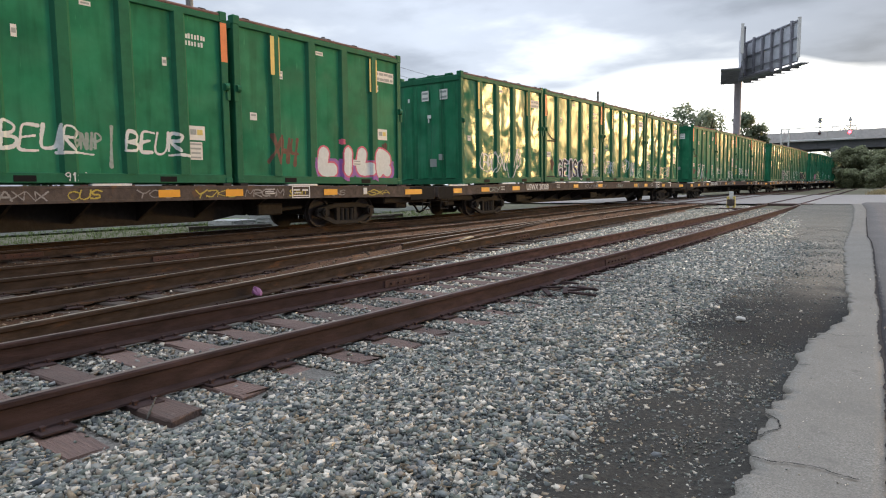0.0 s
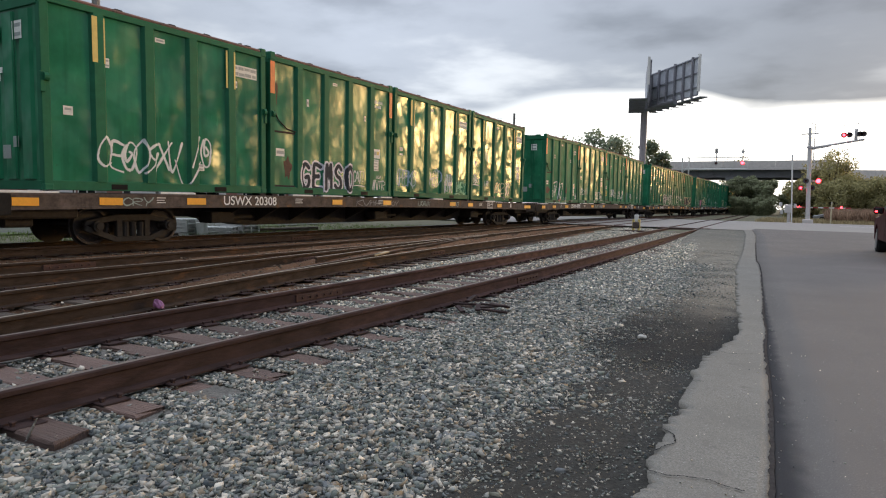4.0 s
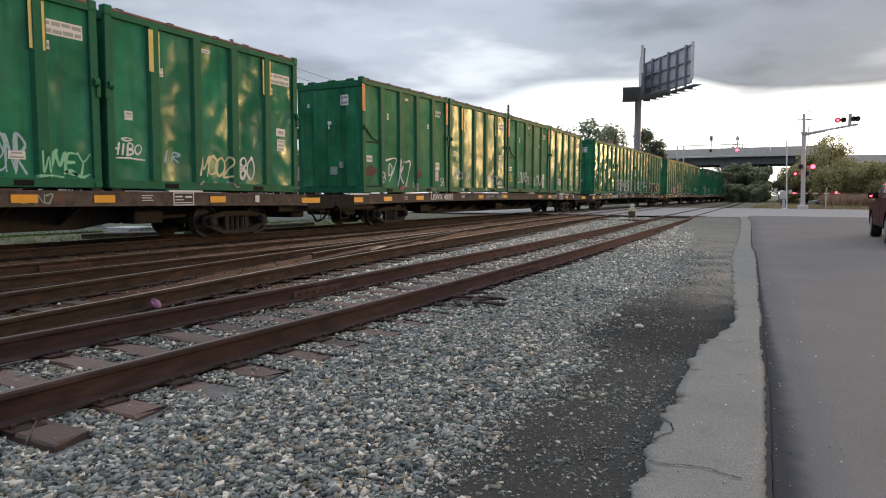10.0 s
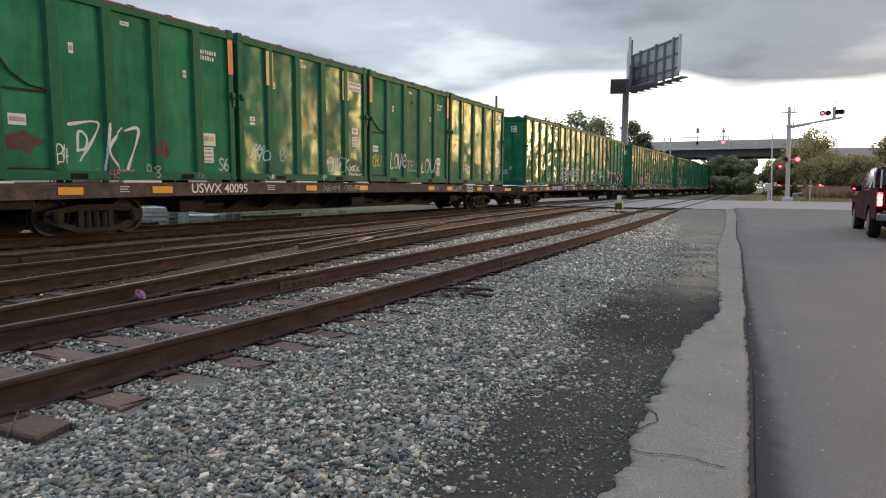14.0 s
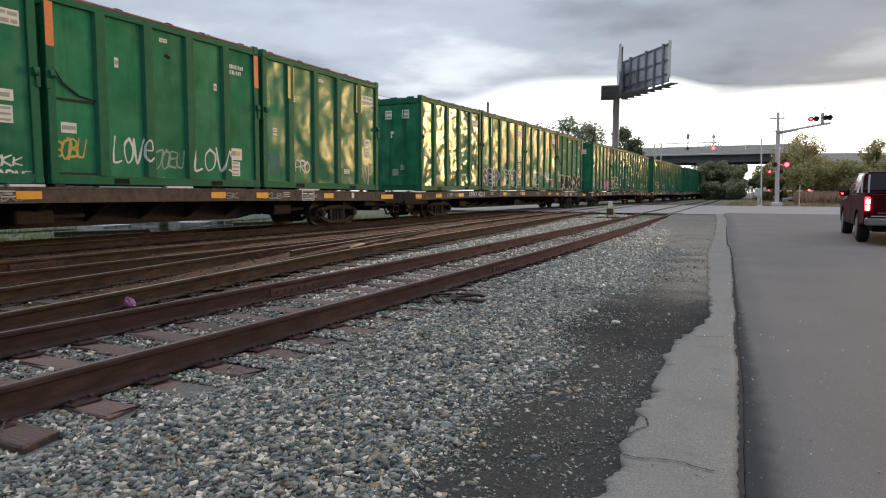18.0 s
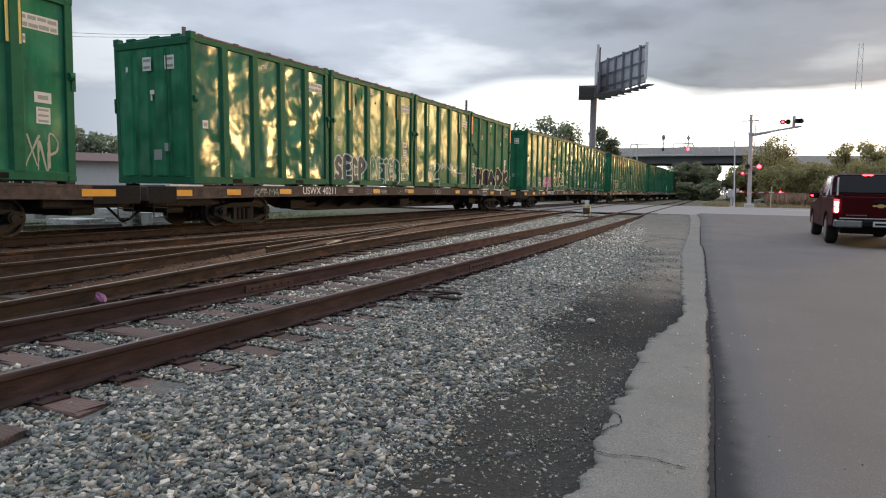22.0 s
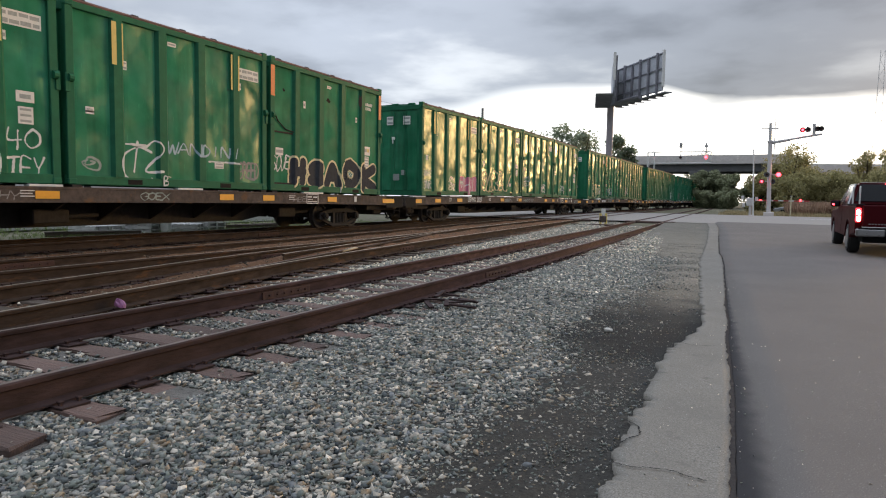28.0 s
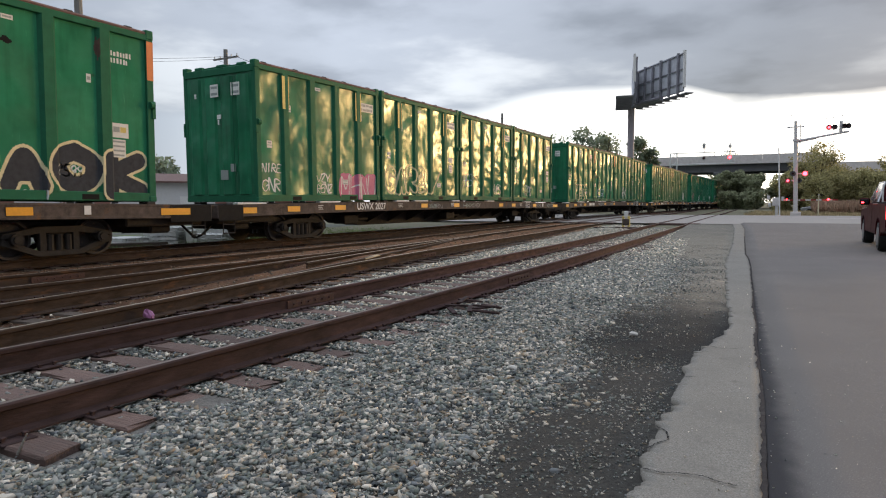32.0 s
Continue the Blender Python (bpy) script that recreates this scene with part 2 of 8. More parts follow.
# ---- materials ----
def material(name, base, rough=0.7, metal=0.0, vary=0.25, fine=18.0, coarse=1.6, bump=0.3, bump_scale=40.0, stain=None, stain_at=0.6,
             rand=0.0, coat=0.0, stretch=None, island=False, dist=0.02, speck=None, spec=None):
    m = bpy.data.materials.new(name)
    m.use_nodes = True
    nt = m.node_tree
    N, L = nt.nodes, nt.links
    b = N["Principled BSDF"]
    b.inputs["Roughness"].default_value, b.inputs["Metallic"].default_value = rough, metal
    if spec is not None:
        b.inputs["Specular IOR Level"].default_value = spec
    if coat:
        b.inputs["Coat Weight"].default_value = coat
        b.inputs["Coat Roughness"].default_value = 0.12
    tc = N.new("ShaderNodeTexCoord")
    vec = tc.outputs["Object"]
    if stretch:
        mp = N.new("ShaderNodeMapping")
        mp.inputs["Scale"].default_value = stretch
        L.new(vec, mp.inputs[0])
        vec = mp.outputs[0]

    def noise_(scale, detail=4, rough_=0.6):
        n = N.new("ShaderNodeTexNoise")
        n.inputs["Scale"].default_value, n.inputs["Detail"].default_value, n.inputs["Roughness"].default_value = scale, detail, rough_
        L.new(vec, n.inputs["Vector"])
        return n.outputs[0]

    def mixc(f, a, c, kind="MIX"):
        x = N.new("ShaderNodeMix")
        x.data_type, x.blend_type = "RGBA", kind
        for i, v in ((0, f), (6, a), (7, c)):
            if isinstance(v, (int, float)):
                x.inputs[i].default_value = v if i == 0 else (v, v, v, 1)
            elif isinstance(v, tuple):
                x.inputs[i].default_value = (*v[:3], 1)
            else:
                L.new(v, x.inputs[i])
        return x.outputs[2]

    def ramp2(src, p0, p1):
        r = N.new("ShaderNodeMapRange")
        r.inputs["From Min"].default_value, r.inputs["From Max"].default_value = p0, p1
        L.new(src, r.inputs[0])
        return r.outputs[0]

    dark = tuple(c * (1 - vary) for c in base)
    light = tuple(min(1, c * (1 + vary)) for c in base)
    f1, f2 = noise_(fine), noise_(coarse, 5)
    col = mixc(ramp2(f1, 0.3, 0.7), dark, light)
    col = mixc(ramp2(f2, 0.35, 0.65), col, mixc(0.5, col, base), "MIX")
    col = mixc(mixc(1.0, ramp2(f2, 0.3, 0.7), 0.35, "MULTIPLY"), col, dark)
    if rand:
        inf = N.new("ShaderNodeNewGeometry" if island else "ShaderNodeObjectInfo")
        r = inf.outputs["Random Per Island" if island else "Random"]
        hs = N.new("ShaderNodeHueSaturation")
        mr = N.new("ShaderNodeMapRange")
        mr.inputs["To Min"].default_value, mr.inputs["To Max"].default_value = 1 - rand, 1 + rand
        L.new(r, mr.inputs[0])
        L.new(mr.outputs[0], hs.inputs["Value"])
        L.new(col, hs.inputs["Color"])
        col = hs.outputs[0]
    if stain:
        n3 = noise_(coarse * 2.3, 8, 0.7)
        col = mixc(ramp2(n3, stain_at, stain_at + 0.08), col, stain)
    if speck:
        col = mixc(ramp2(noise_(speck[0], 2, 0.5), speck[1], speck[1] + 0.06), col, speck[2])
    L.new(col, b.inputs["Base Color"])
    rr = N.new("ShaderNodeMapRange")
    rr.inputs["To Min"].default_value, rr.inputs["To Max"].default_value = max(0.02, rough - 0.1), min(1, rough + 0.1)
    L.new(f1, rr.inputs[0])
    L.new(rr.outputs[0], b.inputs["Roughness"])
    if bump:
        bp = N.new("ShaderNodeBump")
        bp.inputs["Strength"].default_value, bp.inputs["Distance"].default_value = bump, dist
        L.new(noise_(bump_scale, 5), bp.inputs["Height"])
        L.new(bp.outputs[0], b.inputs["Normal"])
    return m


def glow(name, colour, strength):
    m = bpy.data.materials.new(name)
    m.use_nodes = True
    b = m.node_tree.nodes["Principled BSDF"]
    b.inputs["Base Color"].default_value = (*colour, 1)
    b.inputs["Emission Color"].default_value = (*colour, 1)
    b.inputs["Emission Strength"].default_value = strength
    return m


M = {}
M["asphalt"] = material("asphalt", (0.126, 0.113, 0.104), 0.85, speck=(110, 0.66, (0.26, 0.25, 0.235)), spec=0.2, vary=0.5, fine=150, coarse=0.7, bump=0.35, bump_scale=320, dist=0.004)
M["old_asphalt"] = material("old_asphalt", (0.180, 0.168, 0.147), 0.9, speck=(85, 0.66, (0.29, 0.28, 0.255)), spec=0.15, vary=0.48, fine=120, coarse=1.6, bump=0.6, bump_scale=220, dist=0.003, stain=(0.13, 0.12, 0.105), stain_at=0.6)
M["crossing"] = material("worn_crossing_asphalt", (0.265, 0.243, 0.222), 0.9, spec=0.1, vary=0.22, fine=40, coarse=0.25, bump=0.2, bump_scale=60)
M["dirt"] = material("oily_dirt", (0.048, 0.047, 0.043), 0.95, spec=0.15, vary=0.55, fine=38, coarse=0.9, bump=1.0, bump_scale=60, dist=0.02, stain=(0.075, 0.069, 0.058), stain_at=0.60)
M["ground"] = material("dry_ground", (0.13, 0.122, 0.085), 0.95, spec=0.05, vary=0.4, fine=2.5, coarse=0.08, bump=0.3, bump_scale=6)
M["ballast_bed"] = material("ballast_bed", (0.155, 0.145, 0.130), 0.95, spec=0.05, vary=0.5, fine=30, coarse=0.7, bump=1.0, bump_scale=28, dist=0.03)


def stone_material(name, tint, spread):
    """Crushed stone, each piece with its own shade: mostly dark to middle grey, a few nearly white."""
    m = material(name, (0.222, 0.209, 0.190), 0.85, vary=0.22, fine=45, coarse=9, bump=0.35, bump_scale=110, dist=0.006)
    nt = m.node_tree
    N, L = nt.nodes, nt.links
    b = N["Principled BSDF"]
    src = b.inputs["Base Color"].links[0].from_socket
    geo, cr, mx = N.new("ShaderNodeNewGeometry"), N.new("ShaderNodeValToRGB"), N.new("ShaderNodeMix")
    e = cr.color_ramp.elements
    stops = [(0.0, (0.32, 0.36, 0.40)), (0.16, (0.52, 0.58, 0.60)), (0.30, (0.70, 0.80, 0.76)), (0.42, (0.74, 0.82, 0.92)), (0.54, (1.02, 0.88, 0.70)), (0.60, (0.80, 0.92, 0.88)), (0.72, (1.0, 1.08, 1.10)), (0.82, (1.3, 1.3, 1.24)), (0.91, (1.75, 1.70, 1.58)), (1.0, (2.3, 2.26, 2.15))]
    while len(e) < len(stops):
        e.new(0.5)
    for el, (p, c) in zip(e, stops):
        el.position = p
        el.color = (*[(1 + (q - 1) * spread) * t for q, t in zip(c, tint)], 1)
    L.new(geo.outputs["Random Per Island"], cr.inputs[0])
    mx.data_type, mx.blend_type = "RGBA", "MULTIPLY"
    mx.inputs[0].default_value = 1.0
    L.new(src, mx.inputs[6])
    L.new(cr.outputs[0], mx.inputs[7])
    L.new(mx.outputs[2], b.inputs["Base Color"])
    return m


M["stone"] = stone_material("ballast_stone", (0.93, 0.91, 0.885), 1.3)
M["stone_pale"] = stone_material("pale_ballast_stone", (1.9, 1.79, 1.65), 1.2)
M["stone_brown"] = stone_material("rusty_ballast_stone", (0.55, 0.40, 0.29), 0.8)
M["brown_rail"] = material("brown_rail_steel", (0.058, 0.040, 0.030), 0.88, spec=0.12, stain=(0.11, 0.058, 0.032), stain_at=0.57, vary=0.6, fine=14, coarse=2.2, bump=0.3, bump_scale=60, stretch=(1, 0.25, 1))
M["rust_rail"] = material("rusty_rail_steel", (0.084, 0.046, 0.044), 0.85, spec=0.15, metal=0.0, stain=(0.085, 0.042, 0.035), stain_at=0.60, vary=0.6, fine=14, coarse=2.2, bump=0.3, bump_scale=60, stretch=(1, 0.25, 1))
M["rail_top"] = material("worn_rail_head", (0.105, 0.07, 0.056), 0.45, metal=0.4, vary=0.3, fine=20, coarse=2, bump=0.1, stretch=(1, 0.1, 1))
M["rail_shine"] = material("polished_rail_head", (0.52, 0.42, 0.33), 0.45, metal=0.7, vary=0.3, fine=20, coarse=2, bump=0.1, stretch=(1, 0.1, 1))
M["tie"] = material("weathered_tie_wood", (0.100, 0.063, 0.051), 0.92, vary=0.4, fine=14, coarse=2.5, bump=0.9, bump_scale=30, rand=0.3, stretch=(0.25, 2.5, 1), dist=0.015)
M["green_rib"] = material("green_rib_paint", (0.018, 0.118, 0.062), 0.62, vary=0.18, fine=5, coarse=1.1, bump=0.12, bump_scale=8, stain=(0.06, 0.045, 0.028), stain_at=0.76)
M["green_rib"].node_tree.nodes["Principled BSDF"].inputs["Specular IOR Level"].default_value = 0.14
M["steel_dark"] = material("grimy_dark_steel", (0.036, 0.032, 0.029), 0.85, spec=0.2, vary=0.4, fine=9, coarse=1.4, bump=0.3, bump_scale=25)
M["sill"] = material("rusty_sill_paint", (0.092, 0.072, 0.062), 0.8, spec=0.2, vary=0.55, fine=6, coarse=0.8, bump=0.3, bump_scale=20, stain=(0.13, 0.075, 0.042), stain_at=0.58)
M["grime"] = material("black_grime", (0.020, 0.019, 0.018), 0.9, spec=0.15, vary=0.4, fine=9, coarse=1.4, bump=0.3, bump_scale=25)
M["white"] = material("grimy_white_paint", (0.62, 0.62, 0.60), 0.6, vary=0.12, fine=12, coarse=3, bump=0.1)
M["yellow"] = material("faded_yellow_paint", (0.60, 0.47, 0.14), 0.6, vary=0.15, fine=12, coarse=3, bump=0.1)
M["orange"] = material("faded_orange_paint", (0.62, 0.19, 0.06), 0.6, vary=0.15, fine=12, coarse=3, bump=0.1)
M["amber"] = material("amber_reflector", (0.72, 0.33, 0.02), 0.5, vary=0.1, fine=20, coarse=3, bump=0.0)
M["black"] = material("black_paint", (0.010, 0.010, 0.011), 0.7, spec=0.1, vary=0.2, fine=10, coarse=2, bump=0.0)
M["stencil_white"] = material("stencil_white_paint", (0.72, 0.71, 0.68), 0.7, vary=0.15, fine=20, coarse=4, bump=0.0)
M["tarp"] = material("faded_tarpaulin", (0.15, 0.085, 0.075), 0.85, vary=0.4, fine=6, coarse=1.2, bump=0.3, bump_scale=12, stain=(0.05, 0.045, 0.04), stain_at=0.55)
M["concrete"] = material("bridge_concrete", (0.60, 0.56, 0.54), 0.9, vary=0.15, fine=2, coarse=0.2, bump=0.2, bump_scale=5)
M["girder"] = material("bridge_girder_paint", (0.12, 0.12, 0.125), 0.8, vary=0.2, fine=1, coarse=0.2, bump=0.1)
M["galv"] = material("galvanised_steel", (0.52, 0.51, 0.50), 0.55, metal=0.2, vary=0.15, fine=12, coarse=1, bump=0.05)
M["bark"] = material("bark", (0.07, 0.055, 0.04), 0.95, vary=0.35, fine=8, coarse=1, bump=0.8, bump_scale=14)


def foliage(name, base):
    """Thin leaves: light comes through them."""
    m = material(name, base, 0.7, vary=0.35, fine=3, coarse=0.3, bump=0.0, rand=0.3, island=True)
    nt = m.node_tree
    N, L = nt.nodes, nt.links
    b = N["Principled BSDF"]
    tr, mx = N.new("ShaderNodeBsdfTranslucent"), N.new("ShaderNodeMixShader")
    src = b.inputs["Base Color"].links[0].from_socket
    L.new(src, tr.inputs[0])
    mx.inputs[0].default_value = 0.68
    L.new(b.outputs[0], mx.inputs[1])
    L.new(tr.outputs[0], mx.inputs[2])
    L.new(mx.outputs[0], N["Material Output"].inputs[0])
    return m


M["leaf"] = foliage("foliage", (0.21, 0.25, 0.17))
# the next two are paler than leaves are: glare and haze put into the colour
M["bush"] = foliage("glare_paled_foliage", (0.34, 0.31, 0.15))
M["hazy_leaf"] = foliage("haze_paled_green_foliage", (0.26, 0.28, 0.17))
M["grass"] = foliage("grass_blades", (0.11, 0.15, 0.045))
M["brick"] = material("dull_red_brick", (0.20, 0.105, 0.085), 0.9, vary=0.2, fine=6, coarse=0.5, bump=0.2)
M["pole_wood"] = material("pole_wood", (0.20, 0.19, 0.18), 0.9, vary=0.25, fine=10, coarse=1.5, bump=0.5, bump_scale=20, stretch=(2, 2, 0.15))


def dented_paint(name, rough, spec, dent, chalk=0.75):
    """Container paint: broad dents in the sheet that catch the evening light, per piece its own."""
    m = material(name, (0.029, 0.190, 0.098), rough, vary=0.18, fine=2.2, coarse=0.7, bump=0.0, rand=0.10, stain=(0.045, 0.05, 0.028), stain_at=0.66)
    nt = m.node_tree
    N, L = nt.nodes, nt.links
    b = N["Principled BSDF"]
    b.inputs["Specular IOR Level"].default_value = spec
    tc, oi = N.new("ShaderNodeTexCoord"), N.new("ShaderNodeObjectInfo")
    mu = N.new("ShaderNodeMath")
    mu.operation = "MULTIPLY"
    mu.inputs[1].default_value = 60
    L.new(oi.outputs["Random"], mu.inputs[0])
    # grime: long runs down the sheet and dull clouds of dirt
    src = b.inputs["Base Color"].links[0].from_socket
    for sx, scale, lo, hi, tone in (((1, 1.0, 0.10), 5.0, 0.50, 0.75, (0.72, 0.70, 0.68)), ((1, 1, 1), 0.8, 0.42, 0.66, (0.62, 0.66, 0.66)), ((1, 2.5, 0.25), 9.0, 0.66, 0.74, (1.9, 1.5, 1.5))):
        mp, gn, gm, gx = N.new("ShaderNodeMapping"), N.new("ShaderNodeTexNoise"), N.new("ShaderNodeMapRange"), N.new("ShaderNodeMix")
        mp.inputs["Scale"].default_value = sx
        gn.noise_dimensions = "4D"
        gn.inputs["Scale"].default_value, gn.inputs["Detail"].default_value = scale, 5
        L.new(tc.outputs["Object"], mp.inputs[0])
        L.new(mp.outputs[0], gn.inputs["Vector"])
        L.new(mu.outputs[0], gn.inputs["W"])
        gm.inputs["From Min"].default_value, gm.inputs["From Max"].default_value = lo, hi
        L.new(gn.outputs[0], gm.inputs[0])
        gx.data_type, gx.blend_type = "RGBA", "MULTIPLY"
        L.new(gm.outputs[0], gx.inputs[0])
        L.new(src, gx.inputs[6])
        gx.inputs[7].default_value = (*tone, 1)
        src = gx.outputs[2]
    L.new(src, b.inputs["Base Color"])
    last = None
    for scale, dist in ((0.95, 0.12 * dent), (2.4, 0.034 * dent)):
        n = N.new("ShaderNodeTexNoise")
        n.noise_dimensions = "4D"
        n.inputs["Scale"].default_value, n.inputs["Detail"].default_value = scale, 0.6
        L.new(tc.outputs["Object"], n.inputs["Vector"])
        L.new(mu.outputs[0], n.inputs["W"])
        bp = N.new("ShaderNodeBump")
        bp.inputs["Strength"].default_value, bp.inputs["Distance"].default_value = 1.0, dist
        L.new(n.outputs[0], bp.inputs["Height"])
        if last:
            L.new(last, bp.inputs["Normal"])
        last = bp.outputs[0]
    L.new(last, b.inputs["Normal"])
    # chalked patches where the paint has lost its gloss
    ch, cm, dull, mx = N.new("ShaderNodeTexNoise"), N.new("ShaderNodeMapRange"), N.new("ShaderNodeBsdfDiffuse"), N.new("ShaderNodeMixShader")
    ch.noise_dimensions = "4D"
    ch.inputs["Scale"].default_value, ch.inputs["Detail"].default_value, ch.inputs["Distortion"].default_value = 1.15, 1.5, 0.9
    L.new(tc.outputs["Object"], ch.inputs["Vector"])
    L.new(mu.outputs[0], ch.inputs["W"])
    cm.inputs["From Min"].default_value, cm.inputs["From Max"].default_value = 0.38, 0.64
    cm.inputs["To Min"].default_value, cm.inputs["To Max"].default_value = 0.05, chalk
    L.new(ch.outputs[0], cm.inputs[0])
    L.new(src, dull.inputs["Color"])
    L.new(cm.outputs[0], mx.inputs[0])
    L.new(b.outputs[0], mx.inputs[1])
    L.new(dull.outputs[0], mx.inputs[2])
    L.new(mx.outputs[0], N["Material Output"].inputs[0])
    return m


M["green"] = dented_paint("green_container_paint", 0.32, 0.26, 1.4)
M["green_gloss"] = dented_paint("glossy_green_container_paint", 0.22, 0.29, 1.6)
M["green_dent"] = dented_paint("badly_dented_green_paint", 0.22, 0.5, 2.3, 0.25)
M["green_matt"] = dented_paint("weathered_green_container_paint", 0.62, 0.14, 0.5)


# ---- ground ----
def smooth(a, b, v):
    u = min(1, max(0, (v - a) / (b - a)))
    return u * u * (3 - 2 * u)


def lift(y):
    """The land rises a little towards the crossing."""
    return 0.185 * smooth(20, 36, y)


def lerp_rows(rows, y):
    if y <= rows[0][0]:
        return rows[0][1]
    for (y0, x0), (y1, x1) in zip(rows, rows[1:]):
        if y <= y1:
            return x0 + (x1 - x0) * (y - y0) / (y1 - y0)
    return rows[-1][1]


SEAM = [(-30, 2.25), (3, -0.07), (4, -0.12), (4.7, -0.155), (5.7, -0.225), (6.6, -0.295), (7.6, -0.335), (8.6, -0.42), (10.5, -0.53), (12.2, -0.65), (14.3, -0.78), (16.5, -0.95), (17.8, -1.1), (20.7, -1.3), (23.6, -1.5), (31, -2.0), (37, -2.6)]
STRIP = [(-30, -0.55), (2.75, -0.63), (2.85, -0.60), (3.13, -0.61), (3.24, -0.62), (3.33, -0.665), (3.44, -0.655), (3.8, -0.68), (4.0, -0.69), (4.21, -0.65), (4.36, -0.66), (4.45, -0.72), (4.68, -0.705), (5.03, -0.70), (5.4, -0.74), (5.98, -0.73), (6.31, -0.69), (7.08, -0.59), (7.43, -0.575), (8.21, -0.65), (9.7, -0.82), (11.1, -0.95), (15, -1.33), (22, -1.75), (31, -2.4), (37, -3.0)]
GRAVEL = [(-30, -1.4), (2.3, -1.42), (3.2, -1.40), (4, -1.33), (4.9, -1.36), (5.8, -1.70), (6.6, -1.92), (8.4, -1.72), (10, -1.62), (14.4, -1.95), (20, -2.6), (27, -3.4), (36, -4.1)]


def seam(y):
    return lerp_rows(SEAM, y)


def ragged(y, k, amp):
    return amp * noise.noise((y * k, 3.1, 7.7)) + amp * 0.5 * noise.noise((y * k * 3.3, 9.1, 1.7))


BREAKS = []
_rng, _y = random.Random(21), -13.0
while _y < 38:
    BREAKS.append((_y, _rng.uniform(-0.034, 0.034)))
    _y += _rng.choice((0.025, 0.04, 0.07, 0.12, 0.2)) * _rng.uniform(0.8, 1.3)


def jagged(y):
    """Broken edge: straight snaps between uneven breaks."""
    return lerp_rows(BREAKS, y) + 0.012 * noise.noise((y * 30, 1, 1)) + 0.006 * noise.noise((y * 80, 4, 1))


def sheet(name, left, right, ys, nx, height, mat, label, thick=0.0):
    """A strip of ground between two edges given as functions of y."""
    v, f = [], []
    for y in ys:
        a, b = left(y), right(y)
        for i in range(nx + 1):
            x = a + (b - a) * i / nx
            v.append((x, y, height(x, y)))
    w = nx + 1
    for j in range(len(ys) - 1):
        for i in range(nx):
            f.append((j * w + i, j * w + i + 1, (j + 1) * w + i + 1, (j + 1) * w + i))
    if thick:
        n = len(v)
        for j in range(len(ys)):
            for i in (0, nx):
                x, y, z = v[j * w + i]
                v.append((x, y, z - thick))
        for j in range(len(ys) - 1):
            a, b = n + 2 * j, n + 2 * j + 2
            f.append((j * w, (j + 1) * w, b, a))
            f.append((j * w + nx, a + 1, b + 1, (j + 1) * w + nx))
    ob = mesh_part(name, v, f, mat, smooth=True)
    return tagged(ob, label=label, category="ground", kind="structure")


def span(a, b, step):
    n = max(1, int(round((b - a) / step)))
    return [a + (b - a) * i / n for i in range(n + 1)]


def softplus(v, k=4.0):
    return k * math.log1p(math.exp(min(60, v / k)))


def eased(rows, y):
    """Rows read with a little rounding at their corners."""
    return (lerp_rows(rows, y - 1.5) + 2 * lerp_rows(rows, y) + lerp_rows(rows, y + 1.5)) / 4


T2 = [(-6, -5.75), (0, -6.5), (4, -7.15), (7, -7.68), (10, -8.15), (14, -8.6), (18, -8.95), (26, -9.6), (34, -10.2), (62, -11.9), (100, -13.6), (200, -14.6)]
T2B = [(-6, -10.2), (13, -10.2), (18, -10.42), (26, -11.2), (32, -11.6), (37, -11.9), (62, -13.2)]


def t1(y):
    return -4.65 - 0.045 * softplus(y - 10)


def t2(y):
    return eased(T2, y)


def t2b(y):
    return eased(T2B, y)


def t3(y):
    return -14.66


